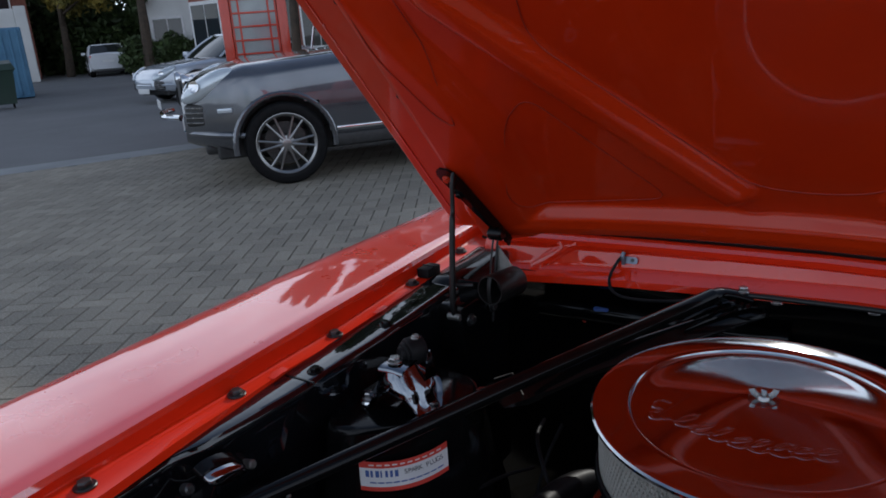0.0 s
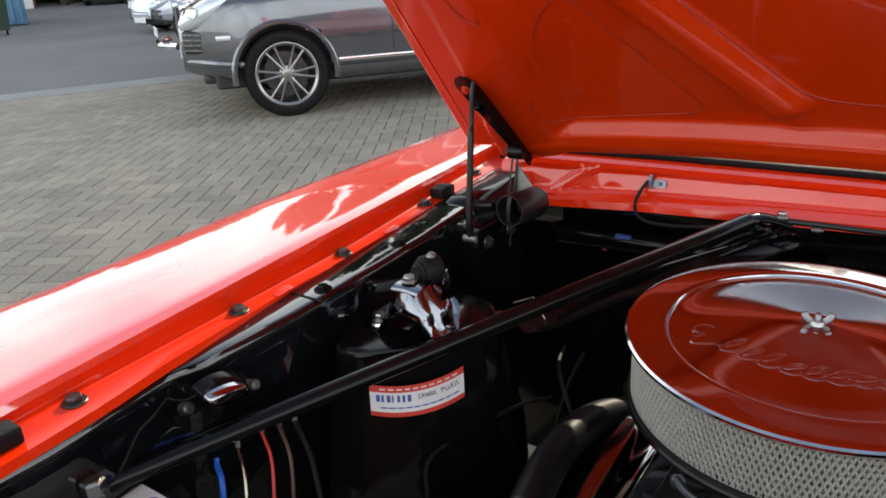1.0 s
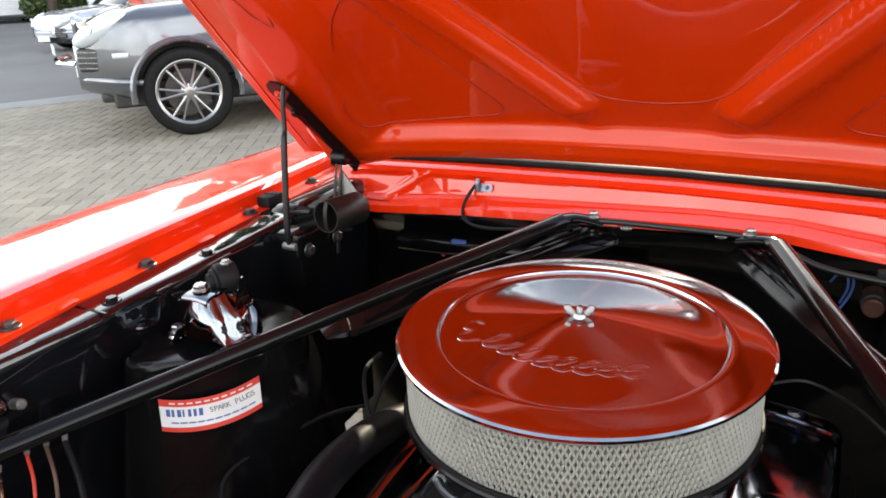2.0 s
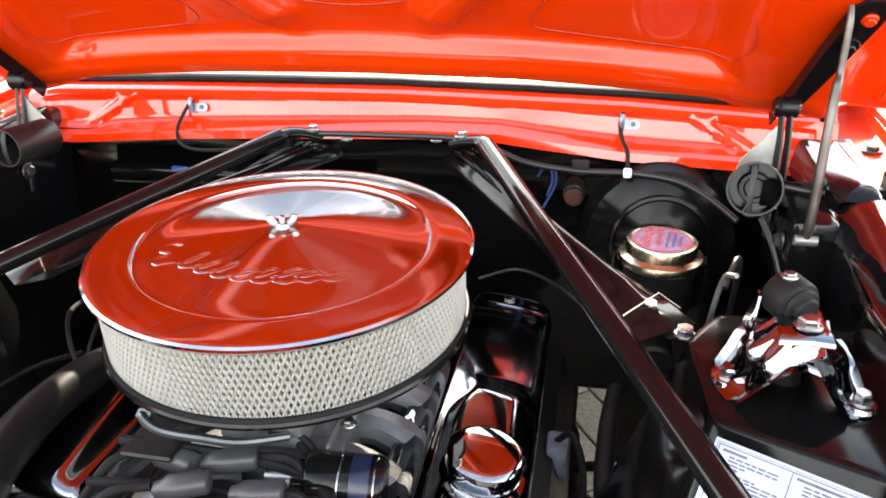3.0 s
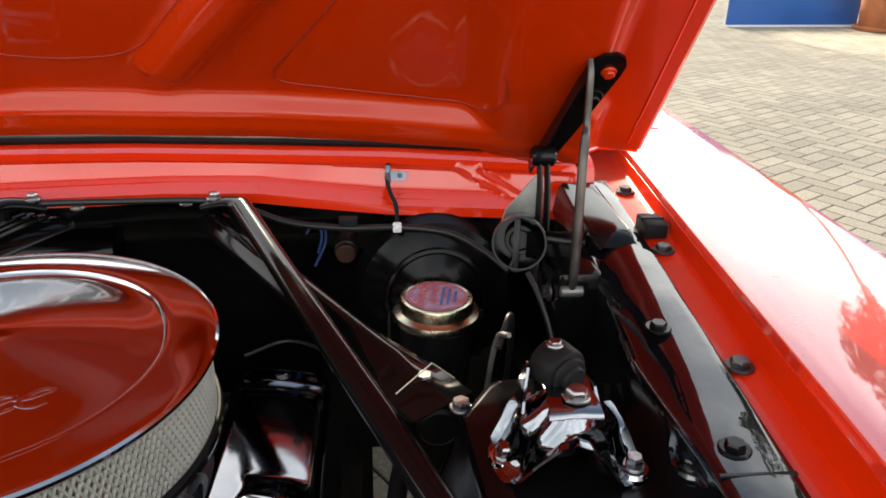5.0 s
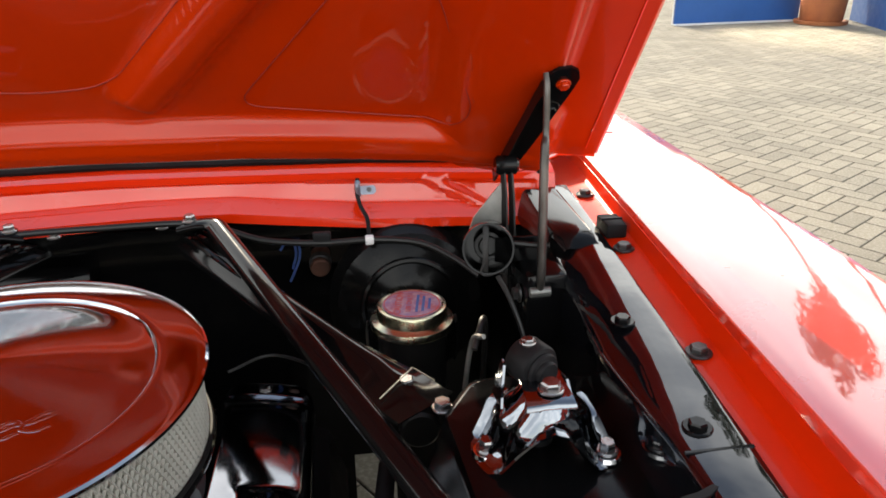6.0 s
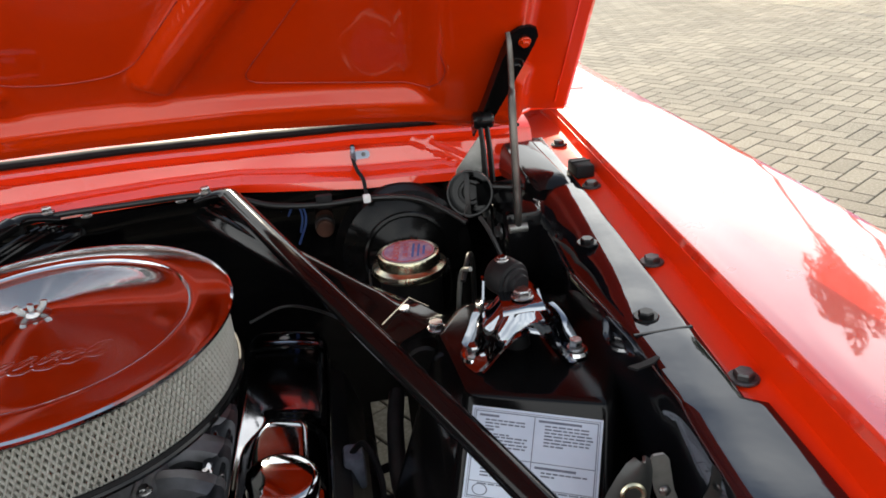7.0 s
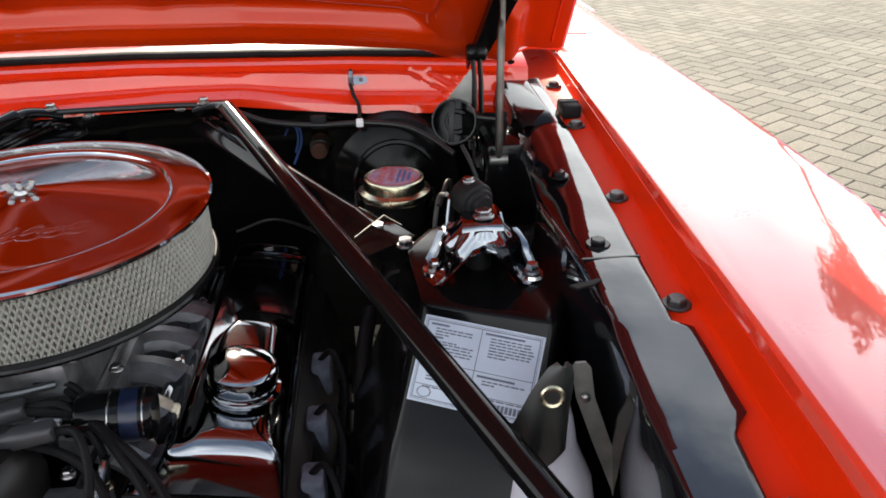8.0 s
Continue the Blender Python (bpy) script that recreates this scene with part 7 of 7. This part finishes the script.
# hall out of sight, added so that its shadow covers the asphalt
house("shade_hall", "unseen long red brick hall added to shade the asphalt", heading(-15.7, 15.4, 0), 9.6, 6, 6.4, 2.0, BRICK_RED, 6, 2, (1.3, 1.5))
ct = thing("container", "blue steel container at the car park's edge", "container", m=facing(-23.6, 10.3))
part("body", box((2.6, 2.4, 2.05), (-0.2, 1.2, 1.05), 0.03, 1), STEEL_BLUE, ct)
for i in range(12):
    part("rib", box((0.08, 0.05, 1.9), (-1.40 + 0.215 * i, -0.02, 1.05), 0.015, 1), STEEL_BLUE, ct)
bn = thing("wheelie_bin", "dark green plastic waste container with a lid", "bin", m=facing(-19.9, 8.55))
part("tub", loft([[(-s, -0.4 * s, z), (s, -0.4 * s, z), (s, 0.5 * s, z), (-s, 0.5 * s, z)] for s, z in ((0.50, 0.12), (0.56, 0.9), (0.60, 0.95))], closed=True, cap=True), GREEN_BIN, bn)
part("lid", loft([[(-s, -0.27, 0.95), (s, -0.27, 0.95), (s, 0.32, 1.02), (-s, 0.32, 1.02)] for s in (0.62,)] + [[(-0.55, -0.20, 1.10), (0.55, -0.20, 1.10), (0.55, 0.28, 1.18), (-0.55, 0.28, 1.18)]], closed=True, cap=True), GREEN_BIN, bn)
for s in (-0.4, 0.4):
    part("castor", rod((s, 0.0, 0.07), (s + 0.05, 0.0, 0.07), 0.07, seg=16), RUBBER, bn)


def leaves(name, label, blobs, mat, count, size, seed, parent=None, trunk=None):
    """A crown of many small leaf clumps strewn through a cloud of uneven blobs."""
    r = random.Random(seed)
    vs, fs = [], []
    for _ in range(count):
        c, rad = r.choice(blobs)
        while True:
            p = Vector((r.uniform(-1, 1), r.uniform(-1, 1), r.uniform(-1, 1)))
            if 0.35 < p.length < 1:
                break
        q = Vector(c) + Vector((p.x * rad[0], p.y * rad[1], p.z * rad[2]))
        if q.z < 0.02:
            continue
        n = Vector((r.gauss(0, 1), r.gauss(0, 1), r.gauss(0, 1) + 0.4)).normalized()
        a = n.orthogonal().normalized()
        a.rotate(Matrix.Rotation(r.uniform(0, 6.28), 3, n))
        b = n.cross(a)
        s = size * r.uniform(0.6, 1.4)
        k = len(vs)
        vs += [tuple(q - a * s), tuple(q + b * s * 0.45 + n * s * 0.12), tuple(q + a * s), tuple(q - b * s * 0.45 + n * s * 0.12)]
        fs.append((k, k + 1, k + 2, k + 3))
    me = bpy.data.meshes.new(name)
    me.from_pydata(vs, [], fs)
    me.materials.append(mat)
    ob = new(name, me)
    if parent is not None:
        ob.parent = parent
    return tagged(ob, label)


def tree(x, y, h, spread, seed, mat, count=5000, size=0.16, label="broad green tree by the yard", low=0.28, girth=1.0):
    t = thing("tree", label, "tree", m=Matrix.Translation((x, y, 0)))
    r = random.Random(seed)
    br = bmesh.new()
    tube([(0, 0, 0), (0.1, 0.05, h * 0.25), (0.05, 0.1, h * 0.5), (0.15, 0, h * 0.8)], [h * k * girth for k in (0.030, 0.024, 0.016, 0.005)], 10, 4, br)
    blobs = [((0.1, 0, h * 0.8), (spread * 0.5, spread * 0.5, h * 0.18))]
    for i in range(9):
        a = i * 2.4 + r.uniform(-0.4, 0.4)
        z0 = h * r.uniform(low, max(0.6, low + 0.12))
        rr = spread * r.uniform(0.55, 0.95)
        z1 = min(z0 + h * r.uniform(0.08, 0.28), h * 0.9)
        e = Vector((rr * math.cos(a), rr * math.sin(a), z1))
        tube([(0.08, 0.06, z0), Vector((0.08, 0.06, z0)).lerp(e, 0.5) + Vector((0, 0, 0.2)), e], [h * k * girth for k in (0.010, 0.006, 0.002)], 6, 3, br)
        blobs.append((tuple(e), (spread * r.uniform(0.28, 0.48), spread * r.uniform(0.28, 0.48), h * r.uniform(0.08, 0.15))))
    part("trunk", br, BARK, t)
    leaves("crown", "", blobs, mat, count, size, seed, t)
    return t


# tall trees and a hedge close the car park
for i, (x, y, h, s) in enumerate(((-43, 25, 13, 5.0), (-38, 27, 14, 5.5), (-46, 21, 12, 4.5), (-33, 27.5, 11, 3.8))):
    tree(x, y, h, s, 11 + i, LEAF, 9000, 0.38, "tall dark green tree behind the car park")
# two more trees, unseen, added for the long shadows they throw on the asphalt
tree(-22, 28, 17, 5.0, 61, LEAF, 9000, 0.38, "unseen tall dark green tree added to shade the asphalt")
tree(-27, 33, 17, 5.5, 62, LEAF, 9000, 0.38, "unseen tall dark green tree added to shade the asphalt")
tree(-37.5, 20.8, 7.5, 2.2, 31, LEAF_Y, 2200, 0.16, "small yellow-leaved tree by the wall")
hb = []
for i in range(26):
    hb.append(((-40.5 + 0.55 * i, 23.0 + 0.28 * i + 0.4 * math.sin(i), 1.9), (1.2, 1.1, 2.3 + 0.7 * math.sin(i * 1.7))))
tagged(leaves("hedge", "dark clipped hedge along the car park", hb, LEAF, 15000, 0.24, 5), category="hedge", kind="stuff")
hb = []
for i in range(20):
    hb.append(((-50.0 + 0.5 * i, 23.6 + 0.3 * math.sin(i * 1.3), 1.8), (1.1, 1.0, 2.2 + 0.6 * math.sin(i * 2.1))))
tagged(leaves("hedge", "dark clipped hedge beyond the garden wall", hb, LEAF, 9000, 0.26, 6), category="hedge", kind="stuff")
tree(-49.5, 26.0, 13, 5.0, 15, LEAF, 9000, 0.38, "tall dark green tree behind the car park")
tree(-30.7, 20.7, 9.0, 1.3, 16, LEAF, 5200, 0.22, "dark slender tree before the white house")
hb = []
for i in range(12):
    hb.append(((-31.4 + 0.30 * i, 20.3 + 0.35 * i, 0.75), (0.5, 0.5, 0.85 + 0.25 * math.sin(i * 1.9))))
tagged(leaves("shrubs", "low dark shrubs along the white house", hb, LEAF, 6000, 0.15, 8), category="shrubs", kind="stuff")
# trees beyond the open side of the yard, mirrored in the wing
tree(12.2, 15.6, 15.3, 1.1, 41, LEAF, 2600, 0.14, "tall slender tree beyond the sunny side of the yard", 0.70, 0.3)
tree(14.5, 14.1, 16.4, 0.95, 42, LEAF, 2300, 0.14, "tall slender tree beyond the sunny side of the yard", 0.74, 0.3)
tree(21.0, 13.0, 9.0, 3.0, 43, LEAF, 5200, 0.20, "slender tree beyond the sunny side of the yard")
for i, (x, y, h, s) in enumerate(((-11.3, 13.8, 11.0, 1.0), (-12.7, 12.05, 9.9, 0.75))):
    tree(x, y, h, s, 51 + i, LEAF, 3200, 0.16, "slim upright tree beside the workshop", 0.60, 0.4)

# ---- sunny side: blue show cabin, terracotta pot, blue banner ----
cb = thing("show_cabin", "blue panelled cabin front with white framed glazing", "cabin")
P0, P1 = Vector((4.853, 9.18, 0)), Vector((6.75, 9.36, 0))
ang = math.atan2((P1 - P0).y, (P1 - P0).x)
cm = Matrix.Translation(P0) @ Matrix.Rotation(ang, 4, "Z")
cl = (P1 - P0).length
part("lower_panel", box((cl, 0.04, 0.34), (cl / 2, 0.03, 0.195), 0.004, 1, m=cm), BLUE, cb)
part("base_strip", box((cl, 0.06, 0.025), (cl / 2, 0.02, 0.0125), 0.003, 1, m=cm), WHITE, cb)
part("middle_rail", box((cl, 0.06, 0.035), (cl / 2, 0.03, 0.385), 0.006, 1, m=cm), WHITE, cb)
part("post", box((0.06, 0.06, 2.3), (0.03, 0.06, 1.15), 0.008, 1, m=cm), WHITE, cb)
part("post", box((0.05, 0.06, 1.7), (cl * 0.53, 0.03, 1.25), 0.008, 1, m=cm), WHITE, cb)
pn = part("pane", box((cl - 0.1, 0.008, 1.6), (cl / 2, 0.04, 1.2), 0, m=cm), CLEAR, cb)
pn.visible_shadow = False
TERRA = material("terracotta", (0.42, 0.14, 0.05), 0.75, color2=(0.34, 0.11, 0.045), scale=8, bump=0.2, bump_scale=60)
SOIL = material("soil", (0.04, 0.03, 0.02), 0.95, color2=(0.02, 0.015, 0.01), scale=30)
pt_ = thing("plant_pot", "large terracotta plant pot on a saucer", "pot", m=Matrix.Translation((6.86, 9.02, 0)))
part("saucer", lathe([(0, 0), (0.31, 0), (0.335, 0.01), (0.34, 0.05), (0.32, 0.055), (0.30, 0.03), (0, 0.03)], 40), TERRA, pt_)
part("pot", lathe([(0, 0.03), (0.25, 0.03), (0.27, 0.06), (0.30, 0.45), (0.325, 0.46), (0.33, 0.54), (0.31, 0.545), (0.29, 0.50), (0, 0.49)], 40), TERRA, pt_)
part("soil", lathe([(0, 0.51), (0.29, 0.50), (0.29, 0.48), (0, 0.48)], 30), SOIL, pt_)
leaves("shrub", "", [((0, 0, 0.85), (0.35, 0.35, 0.35)), ((0.1, 0.1, 1.1), (0.25, 0.25, 0.25))], LEAF, 900, 0.06, 71, pt_)
bnr = thing("banner", "blue banner with pale blue and white shapes along the paving", "banner")
Q0, Q1 = Vector((7.36, 9.15, 0)), Vector((6.30, 5.45, 0))
ang = math.atan2((Q1 - Q0).y, (Q1 - Q0).x)
bmx = Matrix.Translation(Q0) @ Matrix.Rotation(ang, 4, "Z")
bl = (Q1 - Q0).length
part("panel", box((bl, 0.03, 0.95), (bl / 2, 0.03, 0.50), 0.004, 1, m=bmx), BLUE, bnr)
PALE = material("pale_blue_print", (0.22, 0.45, 0.70), 0.45, color2=(0.18, 0.40, 0.64), scale=3)
for ctr, sz, mt in (((1.9, 0.55), (0.55, 0.75), PALE), ((2.6, 0.5), (0.5, 0.9), PALE), ((1.45, 0.55), (0.10, 0.5), WHITE), ((1.65, 0.35), (0.12, 0.35), WHITE), ((1.25, 0.75), (0.05, 0.08), PALE), ((3.2, 0.5), (0.35, 0.8), WHITE)):
    part("printed_shape", prism([(ctr[0] + 0.5 * sz[0] * math.cos(a) * (1 + 0.25 * math.sin(3 * a)), ctr[1] + 0.5 * sz[1] * math.sin(a)) for a in [i * 0.3142 for i in range(20)]], 0.003, m=bmx @ Matrix.Translation((0, 0.0120, 0)) @ Matrix.Rotation(radians(90), 4, "X")), mt, bnr)
for x in (0.05, bl / 2, bl - 0.05):
    part("stake", box((0.05, 0.05, 1.05), (x, 0.065, 0.525), 0.006, 1, m=bmx), WHITE, bnr)
